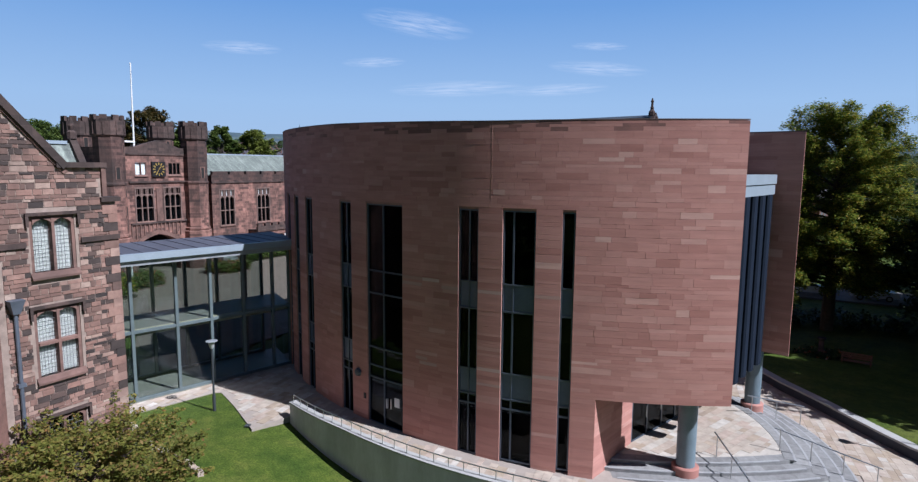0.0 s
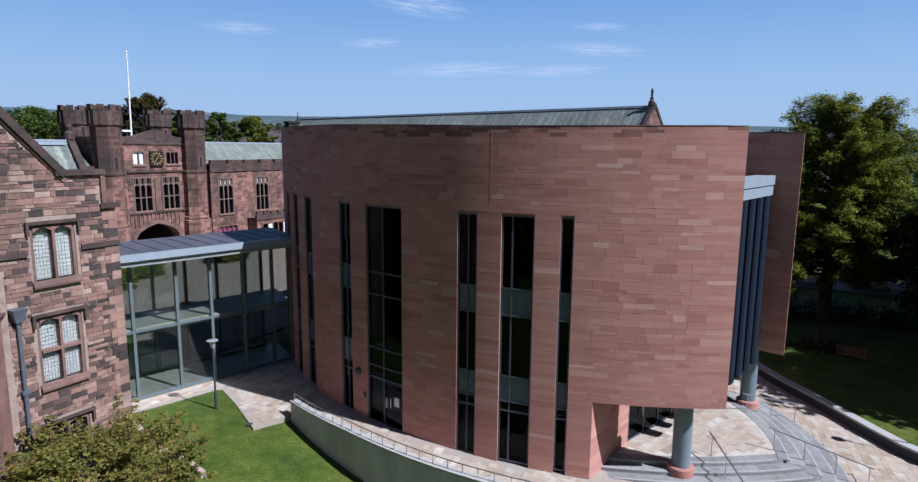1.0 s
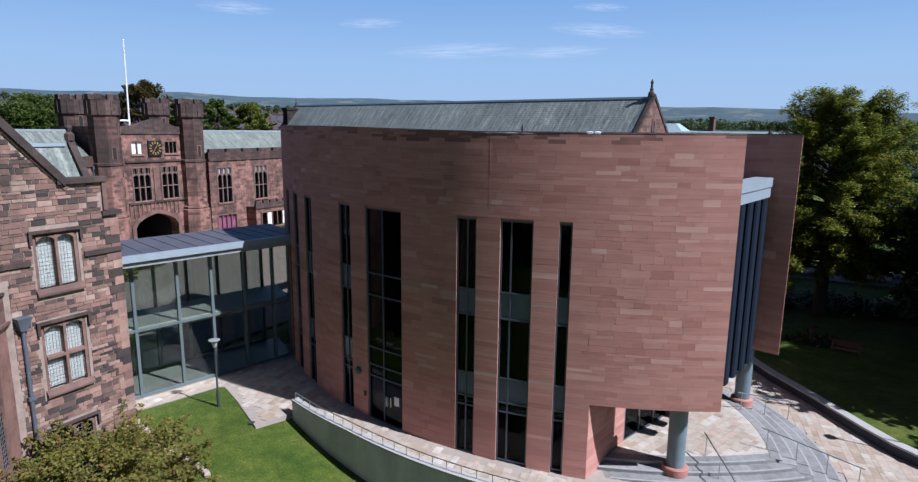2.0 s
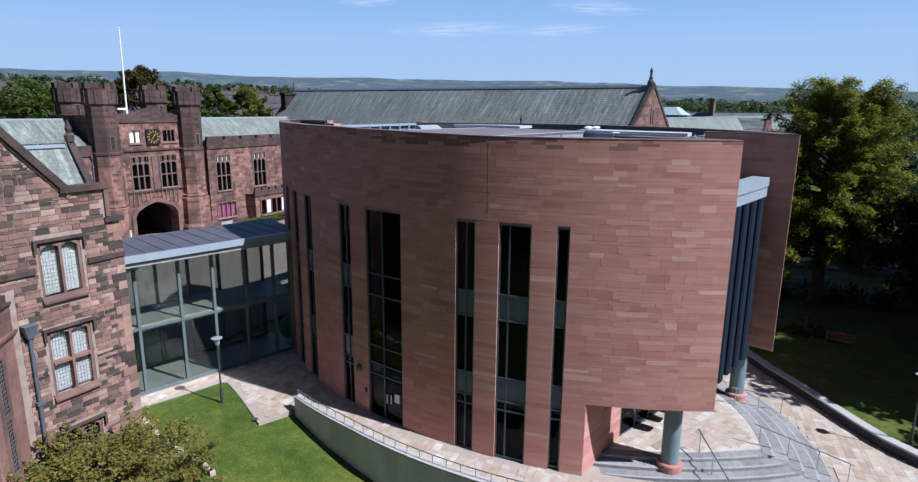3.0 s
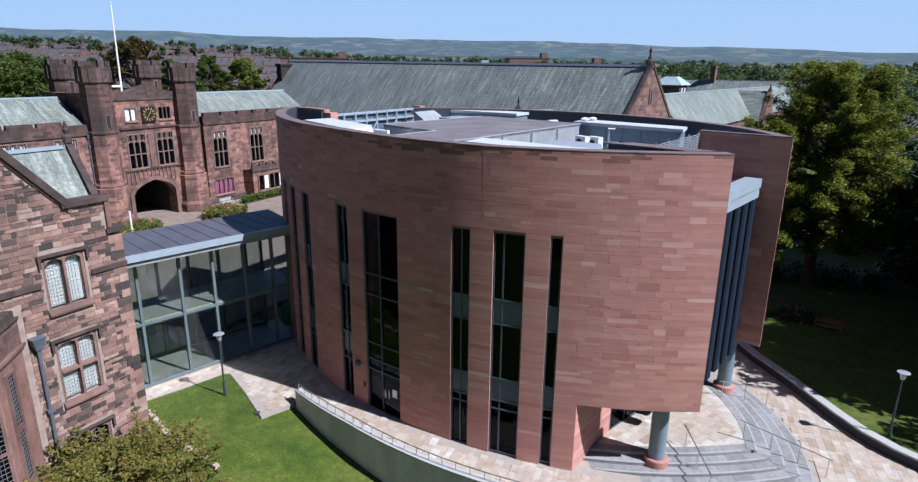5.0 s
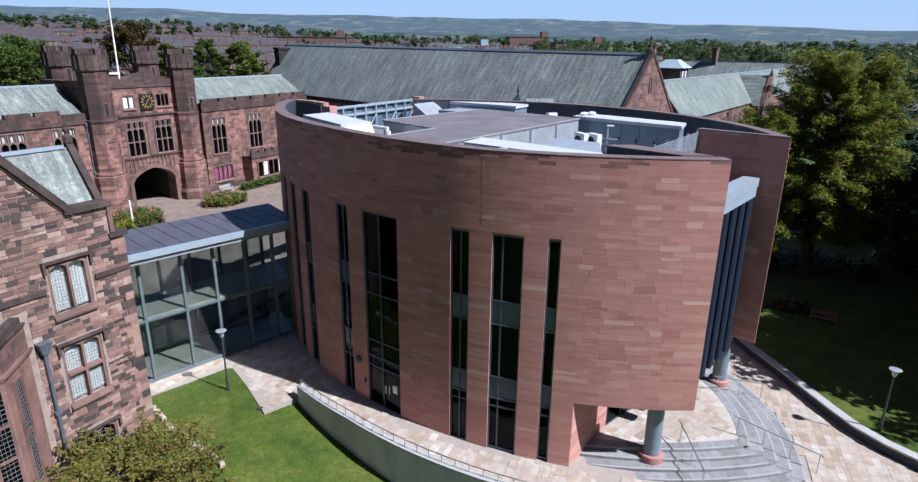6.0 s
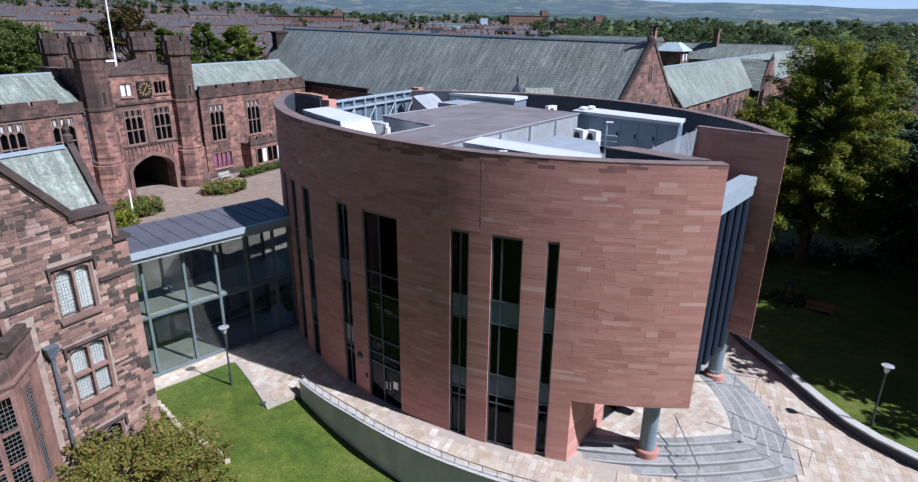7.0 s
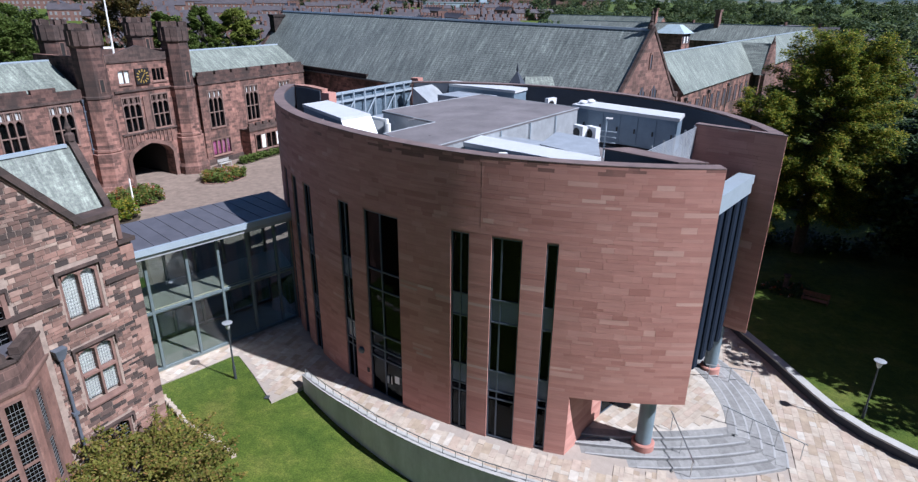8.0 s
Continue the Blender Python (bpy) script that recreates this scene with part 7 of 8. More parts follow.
k = 0
for row in range(16):
    d = 165 + row * 28 + row * row * 0.9
    for az in np.arange(-44, 5, 900.0 / d * 2.4):
        a = az + TOWN.uniform(-1.5, 1.5)
        if TOWN.random() < 0.06:
            continue
        x, y = d * math.sin(radians(a)), d * math.cos(radians(a))
        if -0.891 * x + 0.454 * y < 88 and 0.454 * x + 0.891 * y < 100:
            continue
        terrace(x, y, 25 + TOWN.uniform(-6, 6) + (90 if TOWN.random() < 0.25 else 0), TOWN.choice((5, 6, 7)), k)
        k += 1
for x, y, turn in ((70, 150, 20), (92, 165, 40), (110, 150, -10), (60, 230, 15), (95, 250, 30), (130, 210, 60), (160, 260, 10), (128, 168, 75)):
    k += 1
    terrace(x, y, turn, 3, k)


def house(x, y, z, turn, w, d, h, wall, label):
    """A gabled two-storey house, its gable end to the front."""
    t = thing("house", label, "house", m=pose(x, y, z, 0, 0, turn))
    e = h * 0.62
    part("wall", Geo().side([(-w / 2, -4), (w / 2, -4), (w / 2, e), (0, h), (-w / 2, e)], -d / 2, d / 2), wall, t)
    for sx in (-1, 1):
        q = [(sx * (w / 2 + 0.4), e - 0.35), (0, h + 0.05), (0, h + 0.3), (sx * (w / 2 + 0.4), e - 0.1)]
        part("roof", Geo().side(q if sx > 0 else q[::-1], -d / 2 - 0.4, d / 2 + 0.4), m_darkroof, t, "grey slate slope")
    part("chimney", Geo().box(-0.5, 0.5, d / 4 - 0.5, d / 4 + 0.5, h - 0.8, h + 1.6), m_brick, t)
    for zz in (0.8, 3.4):
        for xx in (-w / 4, w / 4):
            wd = part("window", Geo().box(xx - 0.7, xx + 0.7, -d / 2 - 0.05, -d / 2 + 0.02, zz, zz + 1.3), m_roof_dark, t)
            part("window_frame", Geo().box(xx - 0.8, xx + 0.8, -d / 2 - 0.08, -d / 2, zz - 0.12, zz).box(xx - 0.05, xx + 0.05, -d / 2 - 0.07, -d / 2, zz, zz + 1.3), m_white, wd)


house(108, 165, -2.0, 25, 8.5, 9, 9.5, m_dark_render, "dark-rendered gabled house with pale side among the trees")
house(113, 170, -2.0, 115, 7.5, 9, 8.5, m_white, "white gabled house among the trees")
house(93, 116, -2.6, 35, 9, 10, 9.5, m_brick, "brown brick house with a slate roof")
house(104, 112, -2.6, 125, 9, 9, 9.0, m_brick, "brown brick house with a slate roof")
for k, (az, d, turn) in enumerate(((21.5, 285, 20), (23.0, 300, 110), (24.6, 290, 15), (26.5, 330, 100), (19.5, 330, 30), (29.0, 320, 60), (17.0, 300, 110))):
    house(d * math.sin(radians(az)), d * math.cos(radians(az)), far_z(d * math.sin(radians(az)), d * math.cos(radians(az))) - 2.5, turn, 9, 10, 9, m_white if k % 3 == 0 else m_pale_render if k % 3 == 1 else m_brick, ("white", "pale rendered", "red brick")[k % 3] + " gabled house under grey slate")
for x, y, w, d, h, mat, label in ((-15, 620, 60, 20, 9, m_cap, "long low grey-roofed works shed"), (60, 700, 45, 20, 17, m_brick, "long dark red brick mill block"), (105, 640, 50, 22, 13, m_brick, "flat-topped dark red brick mill"), (-150, 560, 70, 20, 11, m_brick, "red brick school block")):
    s = thing("far_block", label, "building", m=pose(x, y, far_z(x, y) - 4, 0, 0, 10))
    part("wall", Geo().box(-w / 2, w / 2, -d / 2, d / 2, -3, h), mat, s)
    part("roof", Geo().box(-w / 2 - 0.5, w / 2 + 0.5, -d / 2 - 0.5, d / 2 + 0.5, h, h + 0.6), m_darkroof if mat is m_brick else m_cap, s)
    part("stair_tower", Geo().box(w / 2 - 7, w / 2, -4, 4, h, h + 6), mat, s)


def wood(name, label, spots, mat, seed, size=1.0, per=42):
    """A far belt of trees: many ragged crowns, one mesh."""
    rnd = random.Random(seed)
    g = Geo()
    for x, y, h in spots:
        z = far_z(x, y) - 2.5 if math.hypot(x, y) > 90 else -2.0
        for _ in range(7):
            r = h * 0.22
            c = (x + rnd.gauss(0, r * 0.9), y + rnd.gauss(0, r * 0.9), z + h * rnd.uniform(0.25, 0.9))
            leaf_cluster(g, c, r * rnd.uniform(0.7, 1.2), per, size * rnd.uniform(0.6, 1.1), rnd, 0.8)
    ob = part(name, g, mat)
    return tagged(ob, label, "trees", "", "stuff")


BELT = random.Random(8)
spots = []
for _ in range(420):
    az, d = BELT.uniform(-46, 46), BELT.uniform(620, 980)
    spots.append((d * math.sin(radians(az)), d * math.cos(radians(az)), BELT.uniform(9, 16)))
wood("far_wood", "belt of green trees beyond the town", spots, m_leaf_far, 31, 1.3, 50)
spots = []
for _ in range(34):
    az, d = BELT.uniform(-40, 8), BELT.uniform(230, 620)
    spots.append((d * math.sin(radians(az)), d * math.cos(radians(az)), BELT.uniform(7, 11)))
for _ in range(300):
    az, d = BELT.uniform(6, 44), BELT.uniform(190, 620)
    if d < 320 and 17 < az < 31 and BELT.random() < 0.6:
        continue
    spots.append((d * math.sin(radians(az)), d * math.cos(radians(az)), BELT.uniform(9, 17)))
wood("far_wood", "scattered green trees among the far houses", spots, m_leaf_far, 32, 0.85, 95)
spots = [(x + BELT.uniform(-4, 4), y + BELT.uniform(-4, 4), BELT.uniform(11, 16)) for x, y in
         ((70, 68), (78, 72), (86, 80), (76, 88), (92, 95), (100, 110), (62, 64), (58, 56), (66, 58), (88, 66), (84, 104), (110, 125), (95, 128), (104, 92), (120, 140), (70, 80), (52, 74), (56, 82))]
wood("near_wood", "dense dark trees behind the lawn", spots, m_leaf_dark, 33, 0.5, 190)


# Unseen belt behind the viewpoint, added to block low sky light.
spots = [(x + BELT.uniform(-3, 3), y + BELT.uniform(-3, 3), BELT.uniform(17, 23)) for x, y in
         [(-62 + 7 * i, -19 - 3 * (i % 3)) for i in range(14)] + [(-66, -12), (-68, -4), (-67, 5), (-70, 14), (38, -24), (46, -20), (53, -14), (58, -5)]]
wood("garden_trees", "unseen tall trees behind the garden, blocking low sky light, mirrored in the windows", spots, m_leaf_dark, 34, 0.8, 150)


def cloud_material():
    m, nt, b = material("thin_cloud", 1.0)
    nt.nodes.remove(b)
    e, t, x = nt.nodes.new("ShaderNodeEmission"), nt.nodes.new("ShaderNodeBsdfTransparent"), nt.nodes.new("ShaderNodeMixShader")
    e.inputs["Color"].default_value, e.inputs["Strength"].default_value = (0.88, 0.92, 1, 1), 0.68
    tc = nt.nodes.new("ShaderNodeTexCoord")
    mp = nt.nodes.new("ShaderNodeMapping")
    mp.inputs["Scale"].default_value = (1.6, 4.0, 1)
    nt.links.new(tc.outputs["Object"], mp.inputs["Vector"])
    n = noise_tex(nt, mp.outputs["Vector"], 1.1, 8, 0.6, 0.6)
    grad = nt.nodes.new("ShaderNodeTexGradient")
    grad.gradient_type = "SPHERICAL"
    nt.links.new(tc.outputs["Object"], grad.inputs["Vector"])
    mul = nt.nodes.new("ShaderNodeMath")
    mul.operation = "MULTIPLY"
    nt.links.new(ramp(nt, n, [(0.36, (0, 0, 0)), (0.78, (0.75, 0.75, 0.75))]), mul.inputs[0])
    nt.links.new(ramp(nt, grad.outputs["Fac"], [(0.0, (0, 0, 0)), (0.6, (0.85, 0.85, 0.85))]), mul.inputs[1])
    nt.links.new(mul.outputs[0], x.inputs[0])
    nt.links.new(t.outputs[0], x.inputs[1])
    nt.links.new(e.outputs[0], x.inputs[2])
    nt.links.new(x.outputs[0], nt.nodes["Material Output"].inputs["Surface"])
    return m


m_cloud = cloud_material()


def cloud(az, el, w, h, roll=0.0):
    """A wisp of high cloud, far off; az and el in degrees."""
    d = 4300.0
    p = Vector((math.sin(radians(az)) * math.cos(radians(el)), math.cos(radians(az)) * math.cos(radians(el)), math.sin(radians(el)))) * d
    q = p.normalized().to_track_quat("Z", "Y").to_matrix().to_4x4()
    g = Geo().add([(-1, -1, 0), (1, -1, 0), (1, 1, 0), (-1, 1, 0)], [(0, 1, 2, 3)])
    ob = part("backdrop", g, m_cloud)
    ob.matrix_basis = Matrix.Translation(p) @ q @ Matrix.Rotation(radians(roll), 4, "Z") @ Matrix.Diagonal((d * math.tan(radians(w)), d * math.tan(radians(h)), 1, 1))
    ob.visible_shadow = False
    tagged(ob, "thin wisp of white high cloud", "cloud", "", "structure")


cloud(-5.6, 12.9, 5.2, 1.2, 8)
cloud(-21.2, 10.2, 3.4, 0.6, 0)
cloud(10.9, 9.0, 4.6, 0.7, 5)
cloud(11.0, 10.9, 2.6, 0.4, 3)
cloud(-2.0, 7.3, 6.5, 0.8, -2)
cloud(-9.7, 9.5, 3.0, 0.5, -3)
cloud(7.2, 7.2, 5.0, 0.6, -2)


def sky_backdrop():
    """A plain sheet of clear sky far behind the hills."""
    m, nt, b = material("clear_sky", 1.0)
    nt.nodes.remove(b)
    e = nt.nodes.new("ShaderNodeEmission")
    sep = nt.nodes.new("ShaderNodeSeparateXYZ")
    nt.links.new(nt.nodes.new("ShaderNodeTexCoord").outputs["Object"], sep.inputs[0])
    rise = nt.nodes.new("ShaderNodeMath")
    rise.operation, rise.inputs[1].default_value = "DIVIDE", 2400.0
    nt.links.new(sep.outputs[2], rise.inputs[0])
    nt.links.new(ramp(nt, rise.outputs[0], SKY_STOPS), e.inputs["Color"])
    nt.links.new(e.outputs[0], nt.nodes["Material Output"].inputs["Surface"])
    g, n, d = Geo(), 48, 4700.0
    for i in range(n + 1):
        a = radians(90 - (-70 + 122 * i / n))
        g.v += [(d * math.cos(a), d * math.sin(a), z) for z in (-150.0, 3200.0)]
    g.f = [(2 * i, 2 * i + 2, 2 * i + 3, 2 * i + 1) for i in range(n)]
    tagged(part("backdrop", g, m), "clear blue sky paling towards the horizon", "sky", "", "structure")


SKY_STOPS = [(0.0, (0.32, 0.41, 0.5)), (0.2, (0.28, 0.4, 0.535)), (0.5, (0.14, 0.27, 0.475)), (1.0, (0.076, 0.18, 0.4))]
sky_backdrop()


# ---------------------------------------------------------------- stone pieces
BLOCK = bevel_block()


def block_matrix(x, y, z, w, h, deep, turn):
    """A block of width w and height h centred at a place on a face; turn: the bearing of the face's outward normal."""
    c, s = math.cos(radians(turn)), math.sin(radians(turn))
    return Matrix(((-s * w, -c * deep, 0, x), (c * w, -s * deep, 0, y), (0, 0, h, z), (0, 0, 0, 1)))


def lay(name, rest_name, blocks, parent, mat, mat_rest, near, label, limit=300):
    """Lays blocks: those that near() picks as parts of their own, the rest joined."""
    one = BLOCK.mesh(name, mat)
    rest, count = Geo(), 0
    for m, key in blocks:
        if near(key) and count < limit:
            ob = new(name, one)
            ob.parent = parent
            ob.matrix_basis = m
            count += 1
        else:
            rest.add(BLOCK.v, BLOCK.f, m)
    if rest.v:
        ob = part(rest_name, rest, mat_rest, parent, label)
        ob["kind"] = "stuff"


def courses(z0, z1, heights, rnd):
    z = z0
    while z < z1 - 0.05:
        h = rnd.choice(heights)
        if z1 - z - h < 0.1:
            h = z1 - z
        yield z, h
        z += h


def split(a, b, rnd, lo, hi):
    """Cuts a stretch into pieces of random length."""
    n = [a]
    while b - n[-1] > hi:
        n.append(n[-1] + rnd.uniform(lo, hi))
    if b - n[-1] < lo * 0.5 and len(n) > 1:
        n.pop()
    return list(zip(n, n[1:] + [b]))


def front_blocks():
    """Facing blocks of the front shell: single flat ones by the open end, the others bent to the curve and joined."""
    rnd, single, rest, pale, stained, per = random.Random(41), [], Geo(), Geo(), Geo(), 180 / math.pi / R1
    for z, hh in courses(-0.45, TOP + 0.16, (0.11, 0.15, 0.2, 0.24, 0.27, 0.31), rnd):
        runs, a = [], A_START + 10
        if z < HEAD - 0.1:
            for w in WINDOWS:
                runs.append((a, w[0]))
                a = w[1]
        if z > 2.94:
            runs.append((a, A_END))
        else:
            runs += [(a, A_LOW)] + ([(A_LOW, A_END)] if z + hh > 2.98 else [])
        for p, q in runs:
            for s, e in split(p, q, rnd, 0.4 * per, 1.2 * per):
                mid, w = 0.5 * (s + e), (e - s) / per - 0.0035
                low = max(z, 2.94) if s > A_LOW - 0.01 else z
                h = min(z + hh, front_top(mid) - 0.035) - low
                if h < 0.04 or w < 0.05:
                    continue
                step = rnd.uniform(-0.0015, 0.0015)
                if 259.5 < mid < 269.5 and 4.8 < z < 10.5 and len(single) < 300:
                    single.append((block_matrix(*on1(mid, R1 - 0.5 * w * w / (8 * R1) + step), low + h / 2, w, h - 0.0035, 0.06, mid), (mid, z)))
                elif z > front_top(mid) - 0.62 and rnd.random() < 0.34:
                    arc_slab(stained, C1, R1 - 0.04, R1 + step, s + 0.0045, e - 0.0045, low, low + h - 0.0035, 0.8)
                elif 238 < mid < 256 and any(lo < z < hi for lo, hi in ((6.62, 6.95), (3.25, 3.55), (2.75, 2.95))) and h < 0.27 and rnd.random() < 0.42:
                    arc_slab(pale, C1, R1 - 0.04, R1 + step, s + 0.0045, e - 0.0045, low, low + min(h, 0.14) - 0.0035, 0.8)
                    if h > 0.18:
                        arc_slab(rest, C1, R1 - 0.04, R1 + step, s + 0.0045, e - 0.0045, low + 0.14, low + h - 0.0035, 0.8)
                else:
                    arc_slab(rest, C1, R1 - 0.04, R1 + step, s + 0.0045, e - 0.0045, low, low + h - 0.0035, 0.8)
    part("facing_rest", rest, m_ashlar_rest, modern, "long thin red sandstone facing blocks")["kind"] = "stuff"
    part("stained_facing", stained, m_ashlar_stained, modern, "facing blocks darkened by rain under the parapet")["kind"] = "stuff"
    part("pale_facing", pale, m_ashlar_pale, modern, "pale salt-stained facing blocks")["kind"] = "stuff"
    return single


lay("sandstone_block", "facing_rest", front_blocks(), modern, m_ashlar, m_ashlar_rest, lambda k: True, "red sandstone facing blocks")


def flat_blocks(p, q, z0, z1, seed, heights=(0.16, 0.22, 0.3, 0.38), lo=0.45, hi=1.5):
    """Blocks on a flat face from p to q, whose outward side is to the right of the way from p to q."""
    rnd, out = random.Random(seed), []
    p, q = Vector(p), Vector(q)
    d = (q - p).normalized()
    turn = math.degrees(math.atan2(-d.x, d.y))
    for z, h in courses(z0, z1, heights, rnd):
        for s, e in split(0, (q - p).length, rnd, lo, hi):
            c = p + d * ((s + e) / 2) + Vector((d.y, -d.x)) * rnd.uniform(0.008, 0.014)
            out.append((block_matrix(c.x, c.y, z + h / 2, e - s - 0.0035, h - 0.0035, 0.05, turn), (c.x, z)))
    return out


lay("sandstone_block", "facing_rest", flat_blocks((11.75, 30.7), on2(-8.2), 2.92, TOP - 0.05, 42), modern, m_ashlar, m_ashlar_rest, lambda k: False, "shaded sandstone facing blocks of the end face")
lay("sandstone_block", "facing_rest", flat_blocks(ret0, ret1, -0.5, 2.9, 43), modern, m_ashlar, m_ashlar_rest, lambda k: False, "sandstone facing blocks under the overhang")


def rubble_blocks():
    rnd, out = random.Random(44), []
    holes = [(10.3, 11.85, 7.75, 10.05), (10.18, 11.83, 4.25, 7.0), (10.1, 11.8, 0.6, 3.25), (4.3, 8.8, 7.6, 10.5), (2.1, 9.5, -3, 8.5)]
    for z, h in courses(-2.0, 17.0, (0.09, 0.12, 0.14, 0.17, 0.2), rnd):
        for s, e in split(-1.0 if z < 11 else 1.0, 13.2, rnd, 0.16, 0.52):
            mid, w = 0.5 * (s + e), e - s - 0.022
            corners = [(mid + i * w / 2.02, z + h / 2 + j * h / 2.02) for i in (-1, 1) for j in (-1, 1)]
            if not all(in_poly(x, y, GABLE) for x, y in corners):
                if not in_poly(mid, z + h / 2, GABLE) or mid < 12 and z < 11:
                    continue
                w *= 0.6
                mid -= 0.12
            if any(a < mid + w / 2 and mid - w / 2 < b and c < z + h * 0.9 and z + h * 0.1 < d for a, b, c, d in holes):
                for a, b, c, d in holes:
                    if c < z + h * 0.9 and z + h * 0.1 < d:
                        if mid - w / 2 < a < mid + w / 2:
                            mid, w = (mid - w / 2 + a) / 2, a - (mid - w / 2) - 0.01
                        elif mid - w / 2 < b < mid + w / 2:
                            mid, w = (mid + w / 2 + b) / 2, (mid + w / 2) - b - 0.01
                        elif a <= mid - w / 2 and mid + w / 2 <= b:
                            w = 0
                if w < 0.06:
                    continue
            out.append((Matrix(((w, 0, 0, mid), (0, 0.09, 0, WY - 0.012 - rnd.uniform(0, 0.022)), (0, 0, h - 0.02, z + h / 2), (0, 0, 0, 1))), (mid, z)))
    return out


lay("rubble_stone", "rubble_rest", rubble_blocks(), wing, m_rubble, m_rubble_rest, lambda k: 9.4 < k[0] and 3.2 < k[1] < 11.6, "coursed sandstone rubble with sooty stones")

# corner stones down the wing's edge
for i in range(38):
    z = -1.6 + 0.31 * i
    w = 0.5 if i % 2 else 0.3
    part("quoin", Geo().box(13.2 - w, 13.23, WY - 0.045, WY + 0.3, z, z + 0.3), m_rubble, wing)


def flags(name, rest_name, parent, test, zf, box, turn, near, seed, mat, mat_rest, label, widths=(0.2, 0.26, 0.33, 0.4), lo=0.25, hi=0.95):
    """Random-length flags in rows, turned by an angle, wherever test() allows."""
    rnd = random.Random(seed)
    c, s = math.cos(radians(turn)), math.sin(radians(turn))
    one = Geo().box(-0.5, 0.5, -0.5, 0.5, -1, 0).mesh(name, mat)
    rest, count = Geo(), 0
    v = box[1]
    while v < box[3]:
        w = rnd.choice(widths)
        for a, b in split(box[0] + rnd.uniform(0, 0.6), box[2], rnd, lo, hi):
            u, vv = (a + b) / 2, v + w / 2
            x, y = c * u - s * vv, s * u + c * vv
            ex, ey = (b - a) / 2, w / 2
            if not all(test(x + c * i * ex - s * j * ey, y + s * i * ex + c * j * ey) for i in (-0.95, 0.95) for j in (-0.95, 0.95)):
                continue
            gx, gy = (zf(x + 0.2, y) - zf(x - 0.2, y)) / 0.4, (zf(x, y + 0.2) - zf(x, y - 0.2)) / 0.4
            up = Vector((-gx, -gy, 1)).normalized()
            ax = Vector((c, s, gx * c + gy * s)).normalized()
            ay = up.cross(ax)
            L, W = b - a - 0.007, w - 0.007
            z = zf(x, y) + rnd.uniform(-0.002, 0.004)
            m = Matrix(((ax.x * L, ay.x * W, up.x * 0.05, x), (ax.y * L, ay.y * W, up.y * 0.05, y), (ax.z * L, ay.z * W, up.z * 0.05, z), (0, 0, 0, 1)))
            if near(x, y) and count < 300:
                ob = new(name, one)
                ob.parent = parent
                ob.matrix_basis = m
                count += 1
            else:
                rest.add([(i, j, k) for k in (-1, 0) for j in (-0.5, 0.5) for i in (-0.5, 0.5)], [(4, 5, 7, 6), (0, 1, 5, 4), (2, 6, 7, 3), (0, 4, 6, 2), (1, 3, 7, 5)], m)
        v += w
    if rest.v:
        part(rest_name, rest, mat_rest, parent, label)["kind"] = "stuff"


def outside_steps(x, y):
    k = max((math.hypot(x - C1[0], y - C1[1]) - 20.05) / 0.49, (math.hypot(x - 4.1, y - 26.7) - 9.75) / 0.565)
    return k > 4.02 or x < 4.9 or (k > 0 and -0.15 * (int(k) + 1) < pave_z(x, y) - 0.004)


def on_pavement(x, y):
    dx, dy = x - C1[0], y - C1[1]
    phi, r = math.degrees(math.atan2(dy, dx)) % 360, math.hypot(dx, dy)
    if x < -2 and in_poly(x, y, PATH_AREA) and r > R1 + 0.02:
        return True
    return y > 19.2 and 224 < phi < 335 and r < wall_r(min(phi, 258)) - 0.3 + max(0, phi - 262) and x < kerb_x(y) and outside_steps(x, y) and (r > R1 + 0.02 or x > 12) and y < 40


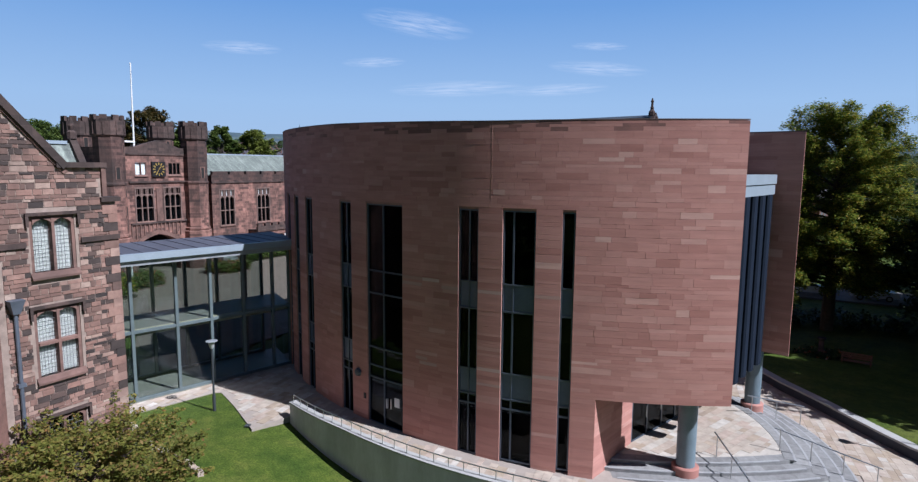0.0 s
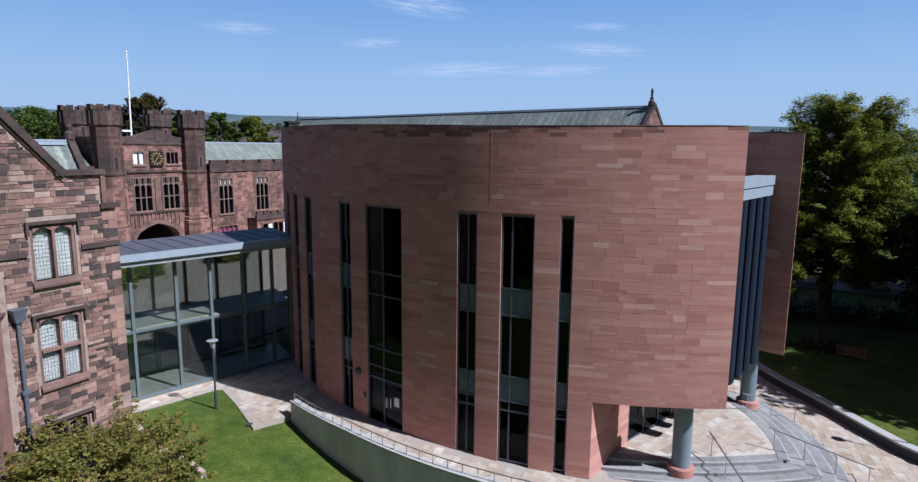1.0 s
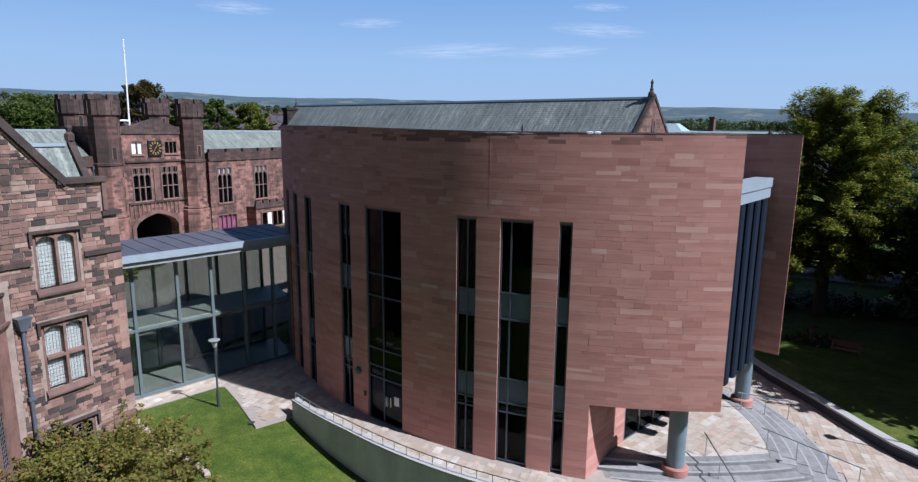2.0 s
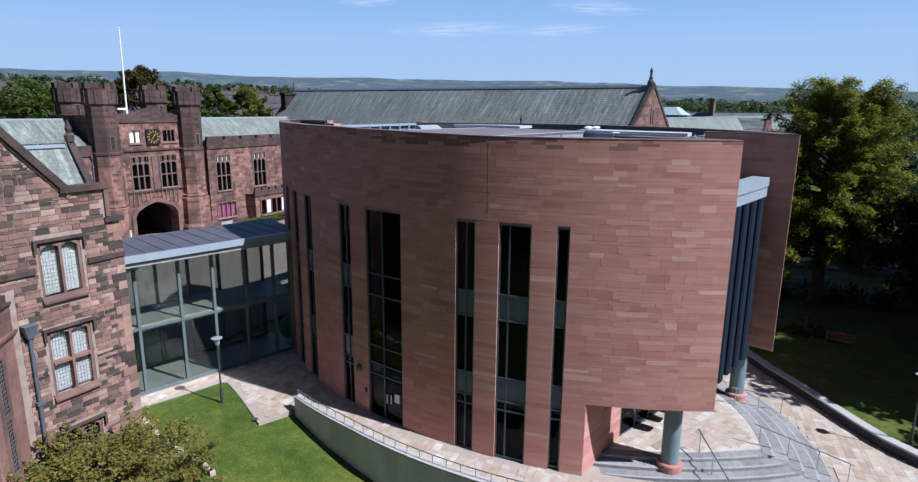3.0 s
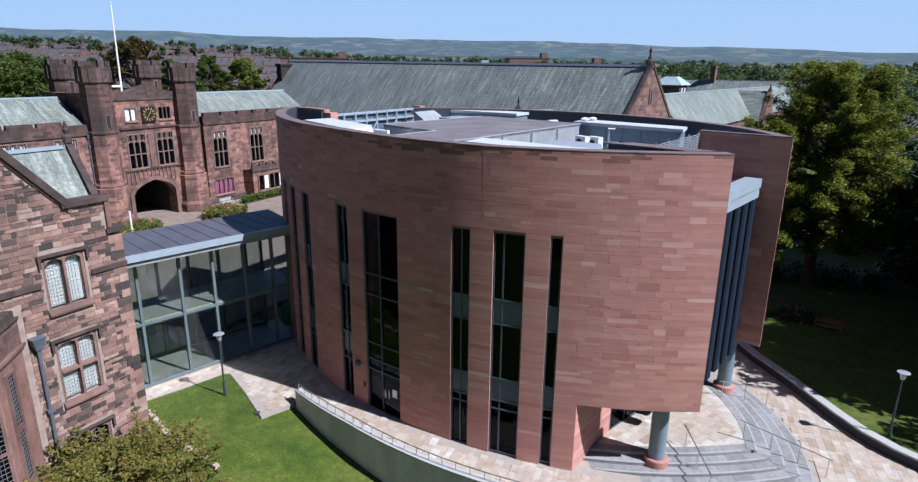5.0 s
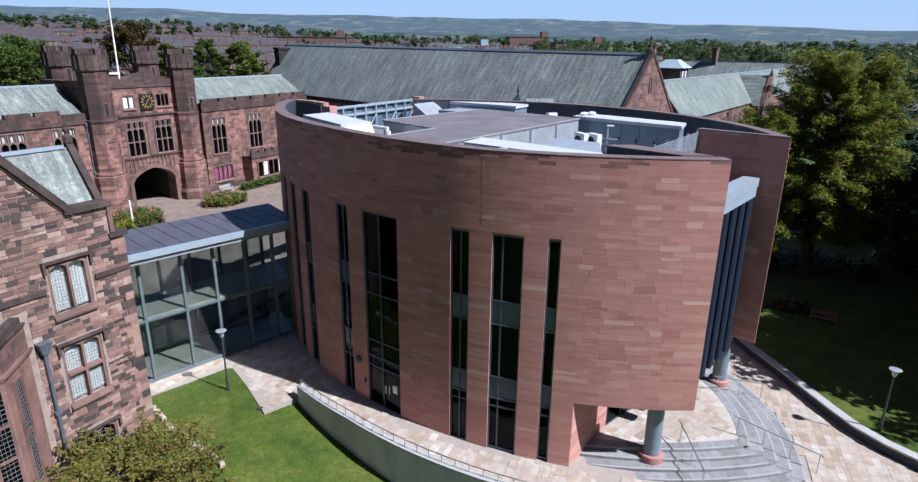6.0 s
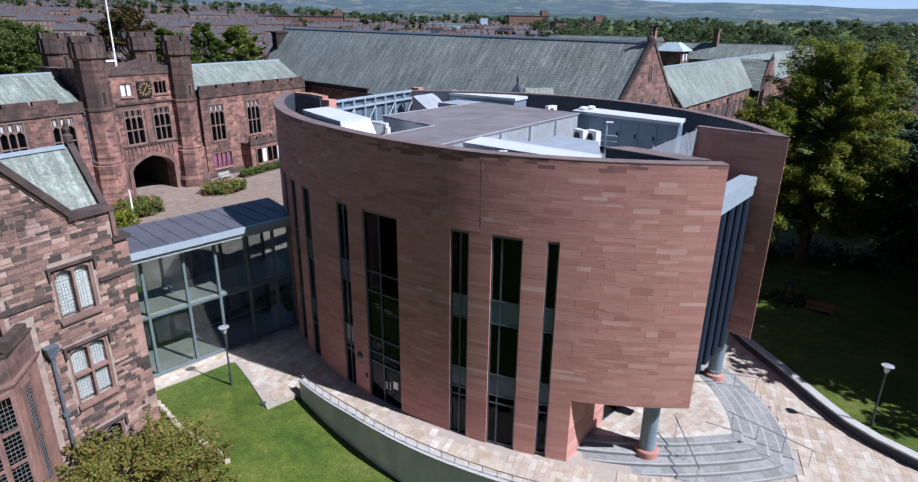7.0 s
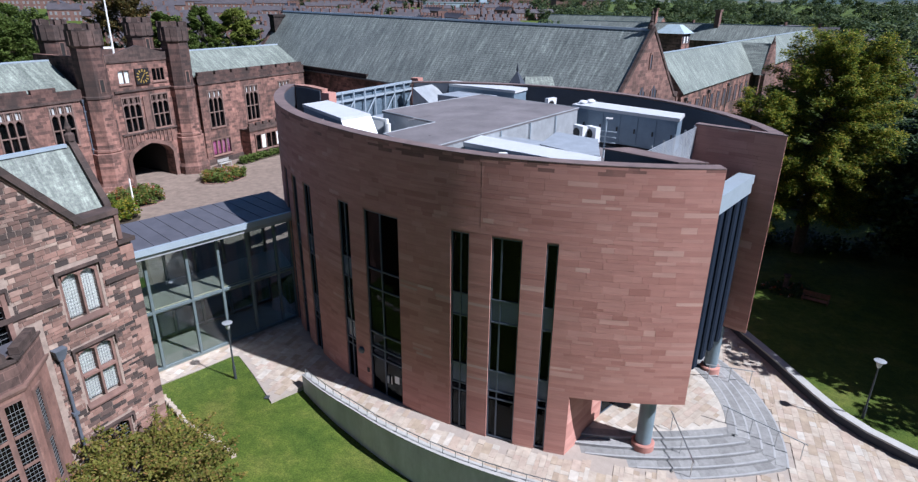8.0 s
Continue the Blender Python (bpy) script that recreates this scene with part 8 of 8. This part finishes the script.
flags("flagstone", "flagging_rest", pavement, on_pavement, lambda x, y: pave_z(x, y) + 0.012, (-10, -42, 55, 30), 71, lambda x, y: x > 9 and y < 27, 51, m_pave, m_pave_rest, "buff and pink random sandstone flags")
top_edge = step_outline(19.53, 9.28)
entrance_floor = bpy.data.objects["entrance_floor"]
flags("flagstone", "flagging_rest", entrance_floor, lambda x, y: in_poly(x, y, top_edge) and x > 4.9, lambda x, y: 0.02, (0, 0, 45, 45), 42, lambda x, y: True, 52, m_pave, m_pave_rest, "buff sandstone flags before the entrance")


# tread stones and pale nosings of the steps
def arc_piece(g, centre, r0, r1, a0, a1, z0, z1):
    arc_slab(g, centre, r0, r1, a0, a1, z0, z1, 3.0)


CS = (4.1, 26.7)
rnd = random.Random(61)
for k in range(5):
    r_in, r_out = 20.05 + 0.49 * (k - 1), 20.05 + 0.49 * k
    s_in, s_out = 9.75 + 0.565 * (k - 1), 9.75 + 0.565 * k
    if k == 0:
        r_in, s_in = 19.55, 9.3
    corner = step_outline(r_out, s_out)

    def inside(p):
        return math.hypot(p[0] - CS[0], p[1] - CS[1]) < s_out - 0.02

    a = 259.0
    while a < 300:
        b = a + 2.4 + rnd.uniform(-0.3, 0.3)
        if not inside(on1(b, r_out)):
            break
        if -0.15 * k > pave_z(*on1((a + b) / 2, r_out)) + 0.02:
            g = Geo()
            arc_piece(g, C1, r_in + 0.01, r_out - 0.08, a + 0.012, b - 0.012, -0.15 * k - 0.02, -0.15 * k + 0.012)
            part("tread_stone", g, m_step, steps)
            g = Geo()
            arc_piece(g, C1, r_out - 0.075, r_out + 0.012, a, b, -0.15 * k - 0.03, -0.15 * k + 0.014)
            part("nosing", g, m_nosing, steps)
        a = b
    p = on1(a, r_out)
    b0 = math.degrees(math.atan2(p[1] - CS[1], p[0] - CS[0]))
    a = b0 + 1.5
    while a < 20:
        b = a + 5.5
        g = Geo()
        arc_piece(g, CS, s_in + 0.01, s_out - 0.08, a + 0.03, b - 0.03, -0.15 * k - 0.02, -0.15 * k + 0.017)
        part("tread_stone", g, m_step, steps)
        g = Geo()
        arc_piece(g, CS, s_out - 0.075, s_out + 0.012, a, b, -0.15 * k - 0.03, -0.15 * k + 0.019)
        part("nosing", g, m_nosing, steps)
        a = b
